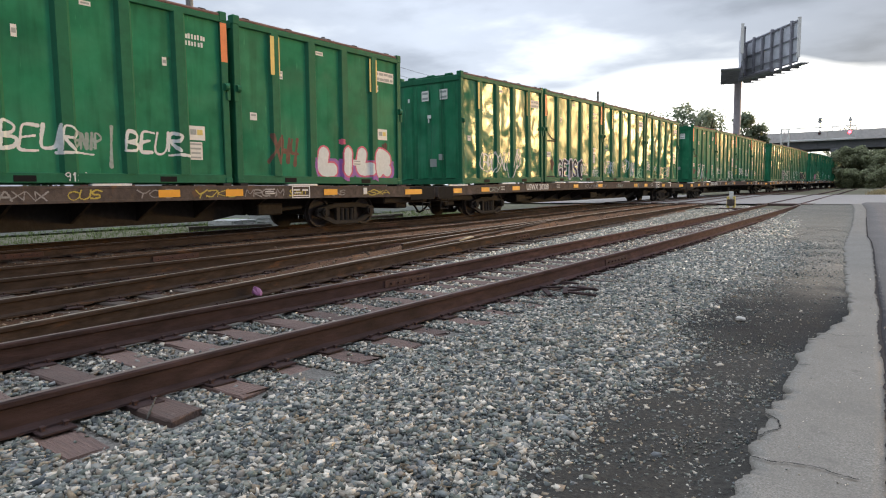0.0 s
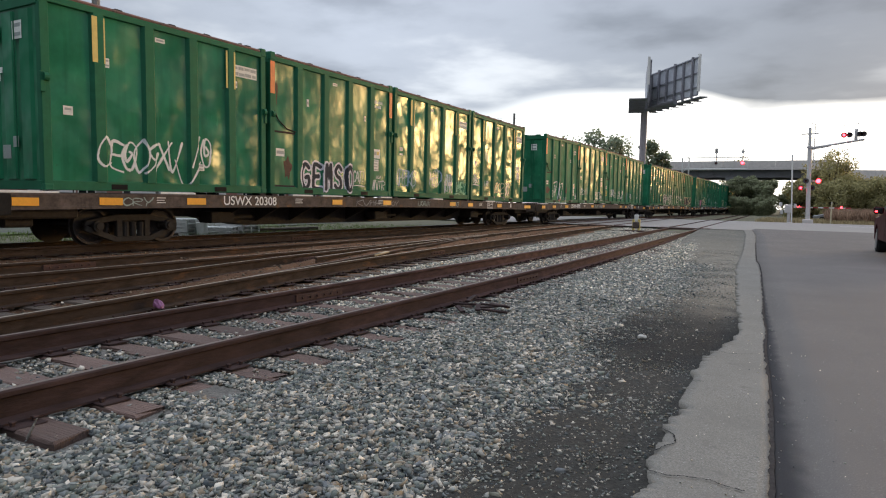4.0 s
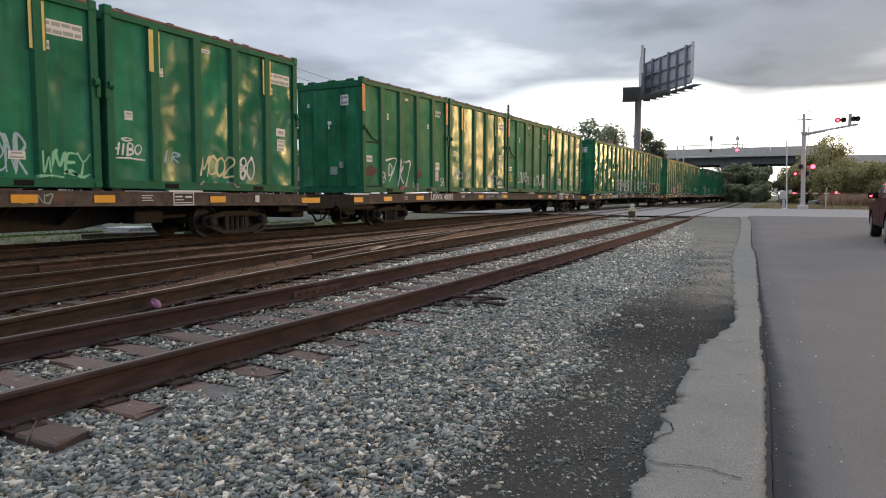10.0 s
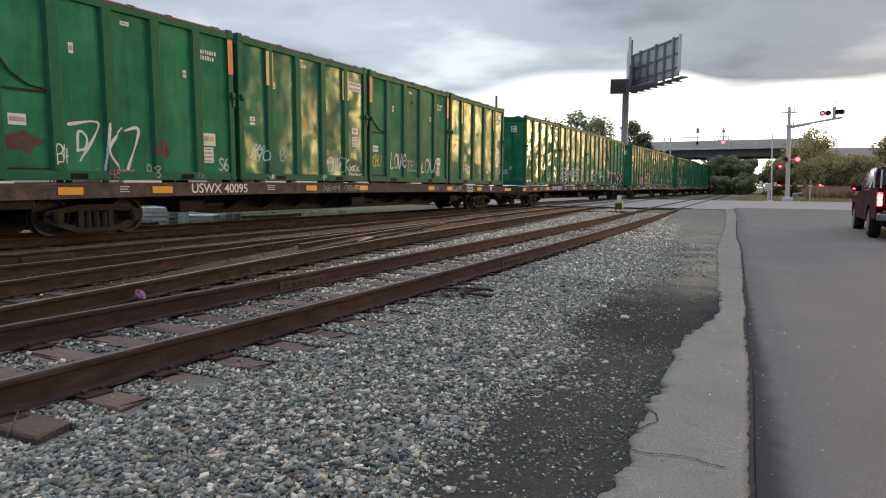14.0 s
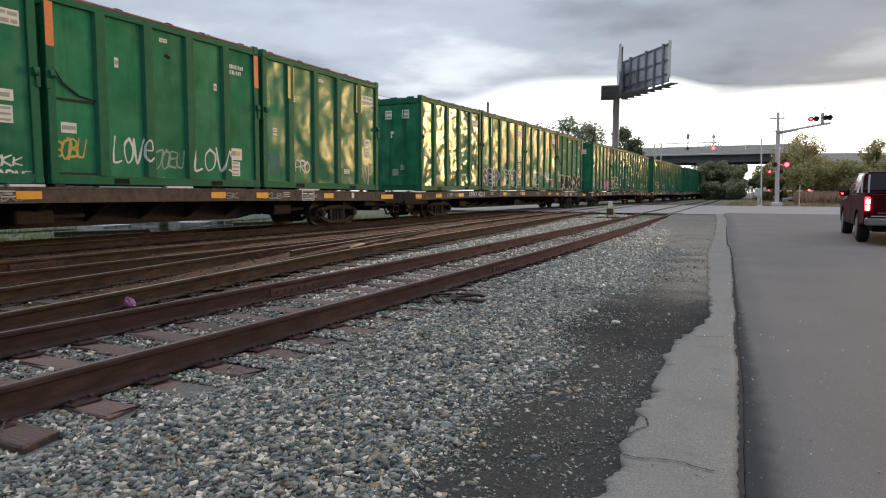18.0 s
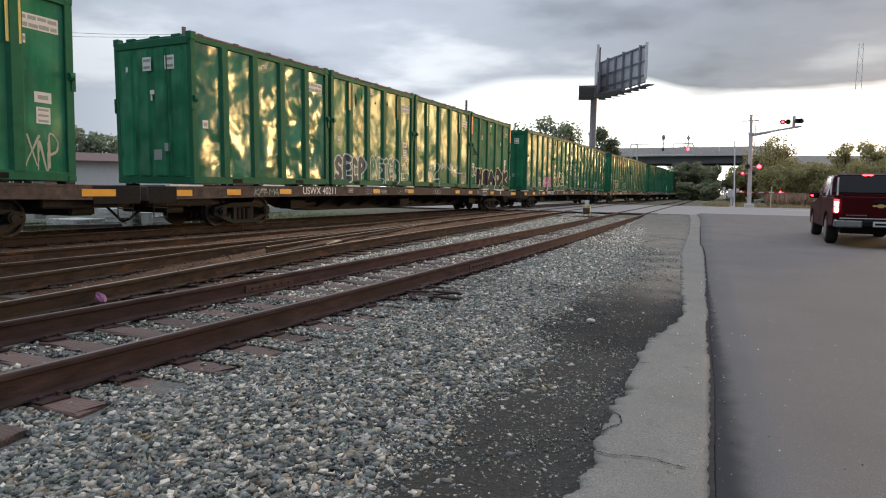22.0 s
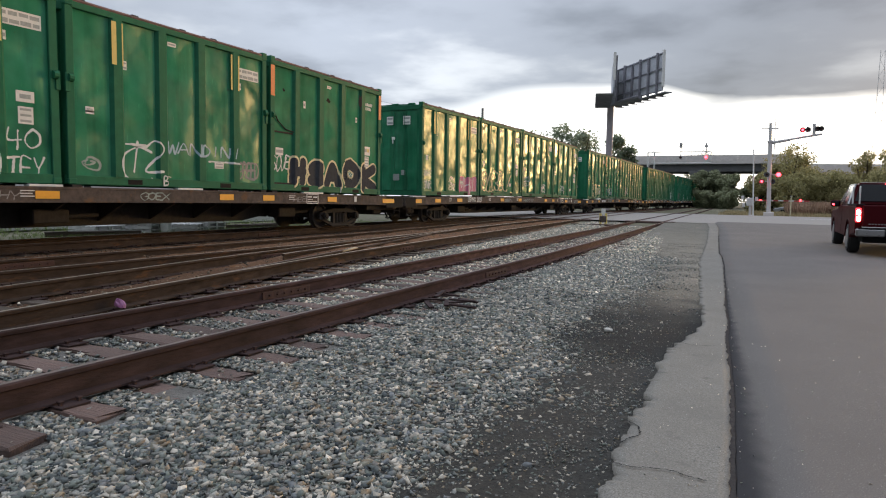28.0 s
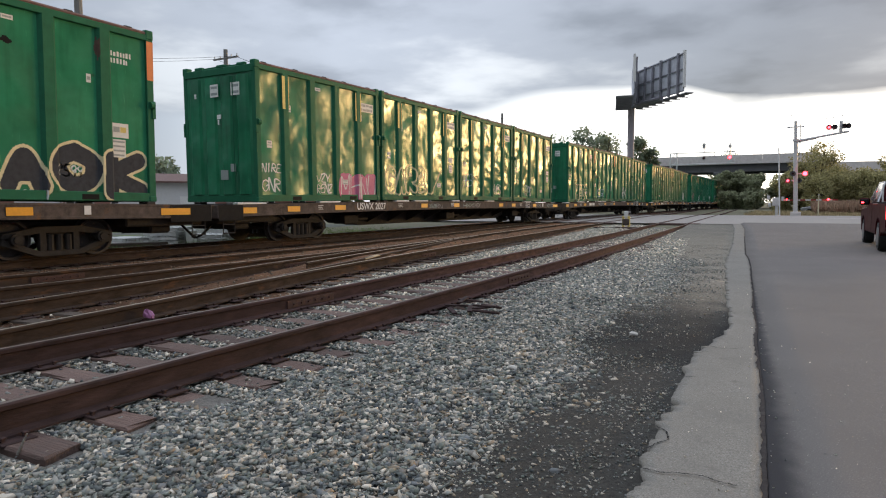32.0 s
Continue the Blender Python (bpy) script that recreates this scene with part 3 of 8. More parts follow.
def build_ground():
    far = [-1500, -400, -120, -60] + span(-40, 160, 4) + [220, 400, 900, 2500]
    sheet("ground", lambda y: -2000, lambda y: 2000, far, 60, lambda x, y: lift(y) - 0.09, M["ground"], "dry grassy open ground reaching the horizon")
    ys = span(-12, 37, 0.12)
    sheet("shoulder", lambda y: lerp_rows(GRAVEL, y) - 0.9, lambda y: seam(y) + 0.03, ys, 24,
          lambda x, y: lift(y) - 0.012 + 0.012 * noise.noise((x * 1.3, y * 1.3, 0)) + 0.006 * noise.noise((x * 6, y * 6, 2)), M["dirt"], "dark oily dirt shoulder beside the road")
    strip = sheet("pavement", lambda y: lerp_rows(STRIP, y) + jagged(y), lambda y: seam(y) - 0.012 + ragged(y, 0.9, 0.008), span(-12, 2, 0.1)[:-1] + span(2, 12, 0.012) + span(12.05, 36, 0.05), 8,
                  lambda x, y: lift(y) + 0.022 + 0.004 * noise.noise((x * 2, y * 2, 5)), M["old_asphalt"], "worn pale old asphalt edge strip with a broken edge", 0.04)
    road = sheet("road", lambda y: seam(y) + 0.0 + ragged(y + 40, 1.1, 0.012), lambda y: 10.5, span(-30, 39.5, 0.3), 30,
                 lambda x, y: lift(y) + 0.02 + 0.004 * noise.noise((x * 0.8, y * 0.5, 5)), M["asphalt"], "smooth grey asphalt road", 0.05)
    seal = sheet("seam", lambda y: seam(y) - 0.022 + ragged(y, 2.3, 0.014) + ragged(y, 11, 0.014), lambda y: seam(y) + 0.002 + ragged(y, 13, 0.006), span(-12, 26, 0.03), 2,
                 lambda x, y: lift(y) + 0.0265, M["tar"], "dark sealed joint along the road edge")
    # open cracks across the strip: thin dark fillings
    v, f = [], []
    rng = random.Random(4)
    cracks = ("-.63,3.17 -.58,3.16 -.53,3.16 -.47,3.19 -.41,3.20 -.35,3.21 -.26,3.17 -.2,3.17", "-.69,3.82 -.62,3.76 -.58,3.63 -.62,3.56 -.66,3.44", "-.69,6.24 -.58,6.16 -.47,6.2 -.39,6.27", "-.70,5.02 -.63,5.05", "-.70,5.95 -.64,5.98")
    lines = [[tuple(float(q) for q in p.split(",")) for p in c.split()] for c in cracks]
    for (x0, y0), (x1, y1) in [ab for ln in lines for ab in zip(ln, ln[1:])]:
        n = 6
        pts = []
        for i in range(n + 1):
            u = i / n
            pts.append((x0 + (x1 - x0) * u + rng.uniform(-0.004, 0.004), y0 + (y1 - y0) * u + rng.uniform(-0.006, 0.006)))
        for (ax, ay), (bx, by) in zip(pts, pts[1:]):
            d = Vector((bx - ax, by - ay)).normalized() * rng.uniform(0.002, 0.005)
            k = len(v)
            v += [(ax - d.y, ay + d.x, 0.0305), (ax + d.y, ay - d.x, 0.0305), (bx + d.y, by - d.x, 0.0305), (bx - d.y, by + d.x, 0.0305)]
            f.append((k, k + 1, k + 2, k + 3))
    mesh_part("crack", v, f, M["black"], strip)
    # the street that crosses the tracks
    sheet("crossing_road", lambda y: -70, lambda y: 60, [36.5] + span(37, 62, 1.0), 80,
          lambda x, y: 0.198 + 0.006 * noise.noise((x * 0.3, y * 0.3, 1)) - 0.10 * smooth(-17, -30, x), M["crossing"], "worn pale grey street crossing the tracks")
    # ballast
    def bed(x, y):
        tie = 0.02 * noise.noise((x * 0.9, y * 0.9, 4)) + 0.012 * noise.noise((x * 5, y * 5, 9))
        edge = smooth(0, 0.7, lerp_rows(GRAVEL, y) + ragged(y, 0.8, 0.25) - x)
        sunk = 0.0
        for fn, wd, deep in ((t1, 1.42, 0.68), (t2, 1.35, 1.0), (t2b, 1.35, 1.0), (t3, 1.4, 1.0)):
            sunk = max(sunk, deep * smooth(wd + 0.25, wd - 0.15, abs(x - fn(y))))
        return lift(y) * 0.55 - 0.05 + 0.055 * edge + tie - 0.05 * sunk
    sheet("ballast_bed", lambda y: -17.6 + 0.3 * noise.noise((0, y * 0.3, 0)), lambda y: lerp_rows(GRAVEL, y) + 0.25, span(-6, 36.4, 0.16), 110, bed, M["ballast_bed"], "grey crushed stone track ballast")
    def packed(x, y):
        """Dirt packed between the rails of the two brown tracks, nearly up to their heads."""
        z = bed(x, y) + 0.012 + 0.01 * smooth(-17.3, -16.9, x)
        k = smooth(4.0, 13.0, y + 1.5 * noise.noise((x * 0.8, y * 0.8, 1))) * smooth(t2(y) + 0.70, t2(y) + 0.58, x) * smooth(t2b(y) - 1.0, t2b(y) - 0.45, x)
        top = 0.138 + 0.040 * noise.noise((x * 1.7, y * 0.8, 6)) + 0.016 * noise.noise((x * 7, y * 7, 2))
        for c in (t2(y) + 0.7525, t2(y) - 0.7525, t2b(y) + 0.7525, t2b(y) - 0.7525):
            top -= 0.045 * smooth(0.20, 0.05, abs(x - c))
        return z + (max(z, top) - z) * k
    sheet("rusty_bed", lambda y: -17.0 + 0.3 * noise.noise((1, y * 0.3, 0)), lambda y: min(-5.45, t2(y) + 1.1 + 0.3 * smooth(8, 4, y) + 0.30 * noise.noise((5, y * 0.5, 0)) + 0.2 * noise.noise((5, y * 2.1, 0))), span(-6, 36.4, 0.16), 200,
          packed, M["rusty_bed"], "rust-brown ballast and dirt packed between the brown tracks")
    sheet("far_ballast_bed", lambda y: -18.2, lambda y: -4.5, span(62.05, 200, 3), 12, lambda x, y: 0.06 + 0.03 * noise.noise((x, y, 0)), M["rusty_bed"], "grey ballast under the tracks past the street")
    # behind the train: grass verge and a side street
    sheet("side_street", lambda y: -34, lambda y: -22.6, span(-40, 36.4, 2), 6, lambda x, y: lift(y) * 0.6 - 0.03, M["side_street"], "pale grey side street behind the tracks")
    return bed, packed


def shoulder_dirt():
    """Oily dirt: dry and tan farther up the road, a damp dark patch before it."""
    m = M["dirt"]
    N, L = m.node_tree.nodes, m.node_tree.links
    b = N["Principled BSDF"]
    src = b.inputs["Base Color"].links[0].from_socket
    tc, sp, nz = N.new("ShaderNodeTexCoord"), N.new("ShaderNodeSeparateXYZ"), N.new("ShaderNodeTexNoise")
    nz.inputs["Scale"].default_value, nz.inputs["Detail"].default_value = 1.4, 6
    L.new(tc.outputs["Object"], sp.inputs[0])
    L.new(tc.outputs["Object"], nz.inputs["Vector"])
    ad = N.new("ShaderNodeMath")
    ad.operation = "MULTIPLY_ADD"
    L.new(nz.outputs[0], ad.inputs[0])
    ad.inputs[1].default_value = 4.2
    L.new(sp.outputs[1], ad.inputs[2])
    cr = N.new("ShaderNodeValToRGB")
    mr = N.new("ShaderNodeMapRange")
    mr.inputs["From Min"].default_value, mr.inputs["From Max"].default_value = 2.0, 32.0
    L.new(ad.outputs[0], mr.inputs[0])
    L.new(mr.outputs[0], cr.inputs[0])
    e = cr.color_ramp.elements
    stops = [(0.0, (1.05, 1.0, 0.95)), (0.18, (0.95, 0.92, 0.90)), (0.215, (0.52, 0.52, 0.54)), (0.245, (0.62, 0.61, 0.61)), (0.275, (1.15, 1.08, 1.02)), (0.32, (3.1, 2.75, 2.4)), (0.37, (4.9, 4.3, 3.7)), (0.46, (4.7, 4.25, 3.75)), (0.7, (4.0, 3.75, 3.4)), (1.0, (3.0, 2.9, 2.7))]
    while len(e) < len(stops):
        e.new(0.5)
    for el, (p, c) in zip(e, stops):
        el.position, el.color = p, (*c, 1)
    mx = N.new("ShaderNodeMix")
    mx.data_type, mx.blend_type = "RGBA", "MULTIPLY"
    mx.inputs[0].default_value = 1.0
    L.new(src, mx.inputs[6])
    L.new(cr.outputs[0], mx.inputs[7])
    L.new(mx.outputs[2], b.inputs["Base Color"])


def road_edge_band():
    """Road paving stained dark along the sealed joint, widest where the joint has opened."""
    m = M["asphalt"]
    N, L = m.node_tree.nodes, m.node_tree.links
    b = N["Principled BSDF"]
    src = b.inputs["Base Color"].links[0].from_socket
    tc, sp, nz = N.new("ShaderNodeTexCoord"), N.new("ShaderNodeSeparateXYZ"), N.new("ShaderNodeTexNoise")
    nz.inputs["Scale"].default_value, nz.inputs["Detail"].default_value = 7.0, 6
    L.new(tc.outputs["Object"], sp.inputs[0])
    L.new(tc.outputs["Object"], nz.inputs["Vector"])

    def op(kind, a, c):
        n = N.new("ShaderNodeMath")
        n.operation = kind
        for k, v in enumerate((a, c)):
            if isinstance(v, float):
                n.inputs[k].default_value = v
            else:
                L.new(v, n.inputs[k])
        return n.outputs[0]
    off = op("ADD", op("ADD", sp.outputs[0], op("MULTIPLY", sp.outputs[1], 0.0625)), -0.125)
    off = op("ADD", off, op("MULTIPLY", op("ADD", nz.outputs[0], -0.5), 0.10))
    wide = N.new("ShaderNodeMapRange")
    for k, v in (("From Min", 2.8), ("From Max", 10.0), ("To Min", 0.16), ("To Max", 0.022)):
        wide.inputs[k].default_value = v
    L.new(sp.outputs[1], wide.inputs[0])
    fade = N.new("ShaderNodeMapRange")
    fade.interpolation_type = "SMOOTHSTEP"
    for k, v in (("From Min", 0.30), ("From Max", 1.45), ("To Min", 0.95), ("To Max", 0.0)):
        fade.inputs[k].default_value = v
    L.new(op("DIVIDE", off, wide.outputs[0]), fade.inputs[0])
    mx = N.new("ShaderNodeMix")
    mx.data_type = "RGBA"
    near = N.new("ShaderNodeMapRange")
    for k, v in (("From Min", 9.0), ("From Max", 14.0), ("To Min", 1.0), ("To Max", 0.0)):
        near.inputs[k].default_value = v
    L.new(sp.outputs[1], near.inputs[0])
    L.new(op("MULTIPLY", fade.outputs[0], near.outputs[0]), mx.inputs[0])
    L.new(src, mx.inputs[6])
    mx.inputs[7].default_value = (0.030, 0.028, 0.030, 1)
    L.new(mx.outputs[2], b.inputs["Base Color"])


shoulder_dirt()
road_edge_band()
M["dark_tie"] = material("oily_tie_wood", (0.058, 0.041, 0.029), 0.92, vary=0.4, fine=14, coarse=2.5, bump=0.8, bump_scale=30, rand=0.3, stretch=(0.25, 2.5, 1), dist=0.015)
M["side_street"] = material("worn_side_street", (0.095, 0.097, 0.082), 0.9, spec=0.05, vary=0.3, fine=3, coarse=0.25, bump=0.3, bump_scale=20, stain=(0.10, 0.13, 0.05), stain_at=0.55)
M["rusty_bed"] = material("rusty_ballast", (0.168, 0.093, 0.056), 0.95, spec=0.05, stain=(0.20, 0.10, 0.046), stain_at=0.56, vary=0.55, fine=22, coarse=0.6, bump=1.0, bump_scale=26, dist=0.03)
M["tar"] = material("tar_seal", (0.040, 0.037, 0.037), 0.95, spec=0.05, vary=0.5, fine=30, coarse=2, bump=0.3, bump_scale=60)
def darker_near(m, tone, lo, hi):
    """Base colour multiplied by tone at low y, unchanged further along."""
    N, L = m.node_tree.nodes, m.node_tree.links
    b = N["Principled BSDF"]
    src = b.inputs["Base Color"].links[0].from_socket
    tc, sp, nz = N.new("ShaderNodeTexCoord"), N.new("ShaderNodeSeparateXYZ"), N.new("ShaderNodeTexNoise")
    nz.inputs["Scale"].default_value, nz.inputs["Detail"].default_value = 0.9, 6
    L.new(tc.outputs["Object"], sp.inputs[0])
    L.new(tc.outputs["Object"], nz.inputs["Vector"])
    ad, mr, mx = N.new("ShaderNodeMath"), N.new("ShaderNodeMapRange"), N.new("ShaderNodeMix")
    ad.operation = "MULTIPLY_ADD"
    L.new(nz.outputs[0], ad.inputs[0])
    ad.inputs[1].default_value = 9.0
    L.new(sp.outputs[1], ad.inputs[2])
    for k, v in (("From Min", lo), ("From Max", hi), ("To Min", 0.0), ("To Max", 1.0)):
        mr.inputs[k].default_value = v
    L.new(ad.outputs[0], mr.inputs[0])
    mx.data_type = "RGBA"
    L.new(mr.outputs[0], mx.inputs[0])
    dk = N.new("ShaderNodeMix")
    dk.data_type, dk.blend_type = "RGBA", "MULTIPLY"
    dk.inputs[0].default_value = 1.0
    L.new(src, dk.inputs[6])
    dk.inputs[7].default_value = (*tone, 1)
    L.new(dk.outputs[2], mx.inputs[6])
    L.new(src, mx.inputs[7])
    L.new(mx.outputs[2], b.inputs["Base Color"])


darker_near(M["rusty_bed"], (0.36, 0.36, 0.37), 8.0, 16.0)
darker_near(M["rail_shine"], (0.42, 0.42, 0.42), 8.0, 17.0)
darker_near(M["brown_rail"], (0.80, 0.82, 0.84), 8.0, 15.0)
darker_near(M["rust_rail"], (0.50, 0.58, 0.58), 8.0, 16.0)
bed_height, packed_height = build_ground()


# ---- tracks ----
M["joint_rust"] = material("red_rust", (0.062, 0.028, 0.021), 0.85, vary=0.5, fine=12, coarse=3, bump=0.4, bump_scale=40)
RAIL_H = 0.19
RAIL = [(u, w * 0.19 / 0.17) for u, w in [(-0.07, 0), (0.07, 0), (0.07, 0.012), (0.012, 0.03), (0.009, 0.125), (0.034, 0.138), (0.036, 0.162), (0.028, 0.170), (-0.028, 0.170), (-0.036, 0.162), (-0.034, 0.138), (-0.009, 0.125), (-0.012, 0.03), (-0.07, 0.012)]]


def rail_mesh(path, off, ys, base):
    v, f = [], []
    n = len(RAIL)
    for y in ys:
        cx = path(y) + off
        for u, w in RAIL:
            v.append((cx + u, y, base(y) + w))
    for j in range(len(ys) - 1):
        for i in range(n):
            a, b = j * n + i, j * n + (i + 1) % n
            f.append((a, b, b + n, a + n))
    f.append(tuple(range(n)))
    f.append(tuple((len(ys) - 1) * n + i for i in reversed(range(n))))
    return v, f


def tie_mesh(seed):
    rng = random.Random(seed)
    bm = cbox(-1.3, 1.3, -0.115, 0.115, -0.16, 0.0, 0.012)
    bmesh.ops.subdivide_edges(bm, edges=[e for e in bm.edges if abs(e.verts[0].co.x - e.verts[1].co.x) > 1], cuts=9)
    for v in bm.verts:
        v.co += Vector((rng.uniform(-0.03, 0.03) * (abs(v.co.x) > 1.2), rng.uniform(-0.008, 0.008), rng.uniform(-0.008, 0.006)))
    return bm


TIES = {}


def build_track(name, path, y0, y1, top, first, label, tie_mat, spacing=0.53, wear="rust_rail", gap=(), first_tie=None, shine=("rail_top", 0.02)):
    """Rails, ties and tie plates of one track. top: height of the rail head."""
    root = empty(name, label=label, category="railway track", kind="structure")
    base = lambda y: top(y) - RAIL_H
    for side in (-1, 1):
        v, f = rail_mesh(path, side * 0.7525, span(y0, y1, 1.0), base)
        rail = mesh_part("rail", v, f, M[wear], root)
        # worn running surface
        hv, hf = [], []
        for y in span(y0, y1, 1.0):
            cx = path(y) + side * 0.7525
            hv += [(cx - shine[1], y, top(y) + 0.0015), (cx + shine[1], y, top(y) + 0.0015)]
        hf = [(2 * j, 2 * j + 1, 2 * j + 3, 2 * j + 2) for j in range(len(hv) // 2 - 1)]
        mesh_part("running_surface", hv, hf, M[shine[0]], rail, "worn rail head")
        # joint bars with bolts
        jv = bmesh.new()
        for k, y in enumerate(span(y0 + (12.9 if side > 0 else 9.4), min(y1, 45), 11.9)):
            cx = path(y) + side * 0.7525
            for s in (-1, 1):
                box(jv, cx + s * 0.014, cx + s * 0.034, y - 0.45, y + 0.45, base(y) + 0.03, base(y) + 0.125, 0.004)
                for q in (-0.34, -0.2, -0.07, 0.07, 0.2, 0.34):
                    disc(jv, (cx + s * 0.042, y + q, base(y) + 0.078), (1, 0, 0), 0.015, 0.03, 6)
        part("joint_bar", jv, M["joint_rust"], rail, "reddish rusty joint bar")
    near = [part("tie", tie_mesh(first + k), tie_mat, root) for k in range(4)]
    plate = None
    rng = random.Random(first)
    y, i = (y0 + 0.2 if first_tie is None else first_tie), 0
    spots = TIES.setdefault(first, [])
    while y < y1 - 0.2:
        if not any(a < y < b for a, b in gap):
            slope = (path(y + 0.5) - path(y - 0.5))
            at = Matrix.Translation((path(y) + rng.uniform(-0.07, 0.07), y + rng.uniform(-0.03, 0.03), base(y) - 0.014 + rng.uniform(-0.012, 0.004))) @ pose(0, 0, 0, rng.uniform(-1.5, 1.5), rng.uniform(-0.5, 0.5), -math.degrees(math.atan(slope)) + rng.uniform(-1.6, 1.6))
            if i < 4:
                near[i].matrix_basis = at
            else:
                share("tie", near[rng.randrange(4)], root, at)
            if y < 16:
                for side in (-1, 1):
                    loc = Matrix.Translation((path(y) + side * 0.7525, y, base(y) - 0.007))
                    if plate is None:
                        bm = cbox(-0.17, 0.17, -0.095, 0.095, -0.007, 0.007, 0.003)
                        for sx in (-0.10, 0.10):
                            for sy in (-0.06, 0.06):
                                box(bm, sx - 0.012, sx + 0.012, sy - 0.012, sy + 0.012, 0, 0.03, 0.003)
                                box(bm, sx - 0.02, sx + 0.02, sy - 0.016, sy + 0.016, 0.024, 0.036, 0.004)
                        plate = part("tie_plate", bm, M["rust_rail"], root, at=loc)
                    else:
                        share("tie_plate", plate, root, loc)
            spots.append(y)
            i += 1
        y += spacing + rng.uniform(-0.03, 0.03)
    return root


def top_main(y):
    return 0.2 + 0.0 * y


def top_side(y):
    return 0.2 + 0.012 * noise.noise((y * 0.15, 2, 2))


build_track("railway_track", t1, -3, 36.6, top_side, 10, "rusty unused side track on weathered wooden ties", M["tie"])
build_track("railway_track", t2, 0.4, 36.6, top_side, 30, "rusty brown track joining from the side track", M["dark_tie"], wear="brown_rail", first_tie=3.2, shine=("rail_shine", 0.022))
build_track("railway_track", t2b, -3, 36.6, top_side, 40, "rusty brown track beside the main line", M["dark_tie"], wear="brown_rail", shine=("rail_shine", 0.018))
build_track("railway_track", t3, -8, 36.6, top_main, 50, "main line track under the moving train", M["dark_tie"], wear="brown_rail")
for fn, end in ((t1, 118), (t2, 100), (t3, 190)):
    build_track("railway_track", fn, 62.2, end, lambda y: 0.215, 70, "main line tracks going on under the overpass", M["tie"], spacing=0.9)


def turnout_rails():
    """Closure rail and switch blade that lead from the side track into the brown track."""
    root = empty("turnout_rails", label="worn rails of a turnout running together in brown dirt", category="railway track", kind="structure")
    closure = lambda y: -6.18 - 0.2235 * (y - 3.35) + 0.006 * max(0, y - 12) ** 1.5
    blade = lambda y: t2(y) - 0.7525 + 0.085 + 0.044 * max(0, 20.5 - y)
    for fn, a, b, w, lab in ((closure, 6.2, 17.5, 0.018, "brown closure rail"), (blade, 9.6, 20.5, 0.026, "polished switch blade")):
        v, f = rail_mesh(fn, 0.0, span(a, b, 0.5), lambda y: top_side(y) - RAIL_H - 0.006)
        rail = mesh_part("rail", v, f, M["brown_rail"], root, lab)
        hv = [(fn(y) + s * w, y, top_side(y) - 0.0045) for y in span(a, b, 0.5) for s in (-1, 1)]
        mesh_part("running_surface", hv, [(2 * j, 2 * j + 1, 2 * j + 3, 2 * j + 2) for j in range(len(hv) // 2 - 1)], M["rail_shine" if fn is blade else "rail_top"], rail, "worn rail head")
    # a pale board left lying between the rails
    board = part("plank", cbox(-0.05, 0.05, -0.42, 0.42, 0, 0.03, 0.005), M["pale_board"], at=pose(-7.98, 11.35, 0.165, 1, 0, 13))
    tagged(board, label="pale weathered board lying between brown rails", category="plank")


M["pale_board"] = material("pale_board", (0.42, 0.34, 0.22), 0.85, vary=0.25, fine=14, coarse=3, bump=0.4, bump_scale=30, stretch=(2, 0.2, 1))
turnout_rails()


def crossing_rails():
    """Rails let into the street."""
    root = empty("crossing_rails", label="steel rails let into the street surface", category="railway track", kind="structure")
    for fn in (t1, t2, t2b, t3):
        for side in (-1, 1):
            v, f = rail_mesh(fn, side * 0.7525, span(36.6, 62.2, 2), lambda y: 0.045)
            mesh_part("rail", v, f, M["rust_rail"], root)
            gv = []
            for y in span(36.6, 62.2, 2):
                cx = fn(y) + side * 0.7525 - side * 0.075
                gv += [(cx - 0.035, y, 0.209), (cx + 0.035, y, 0.209)]
            mesh_part("flangeway", gv, [(2 * j, 2 * j + 1, 2 * j + 3, 2 * j + 2) for j in range(len(gv) // 2 - 1)], M["tar"], root)
    for fn in (t1, t2):
        y = 36.7
        for k in range(2):
            part("timber_panel", cbox(fn(y) - 1.3, fn(y) + 1.3, y - 0.35 + k * 0.5, y + 0.1 + k * 0.5, 0.05, 0.206, 0.01), M["tie"], root, "weathered timber crossing panel")


crossing_rails()


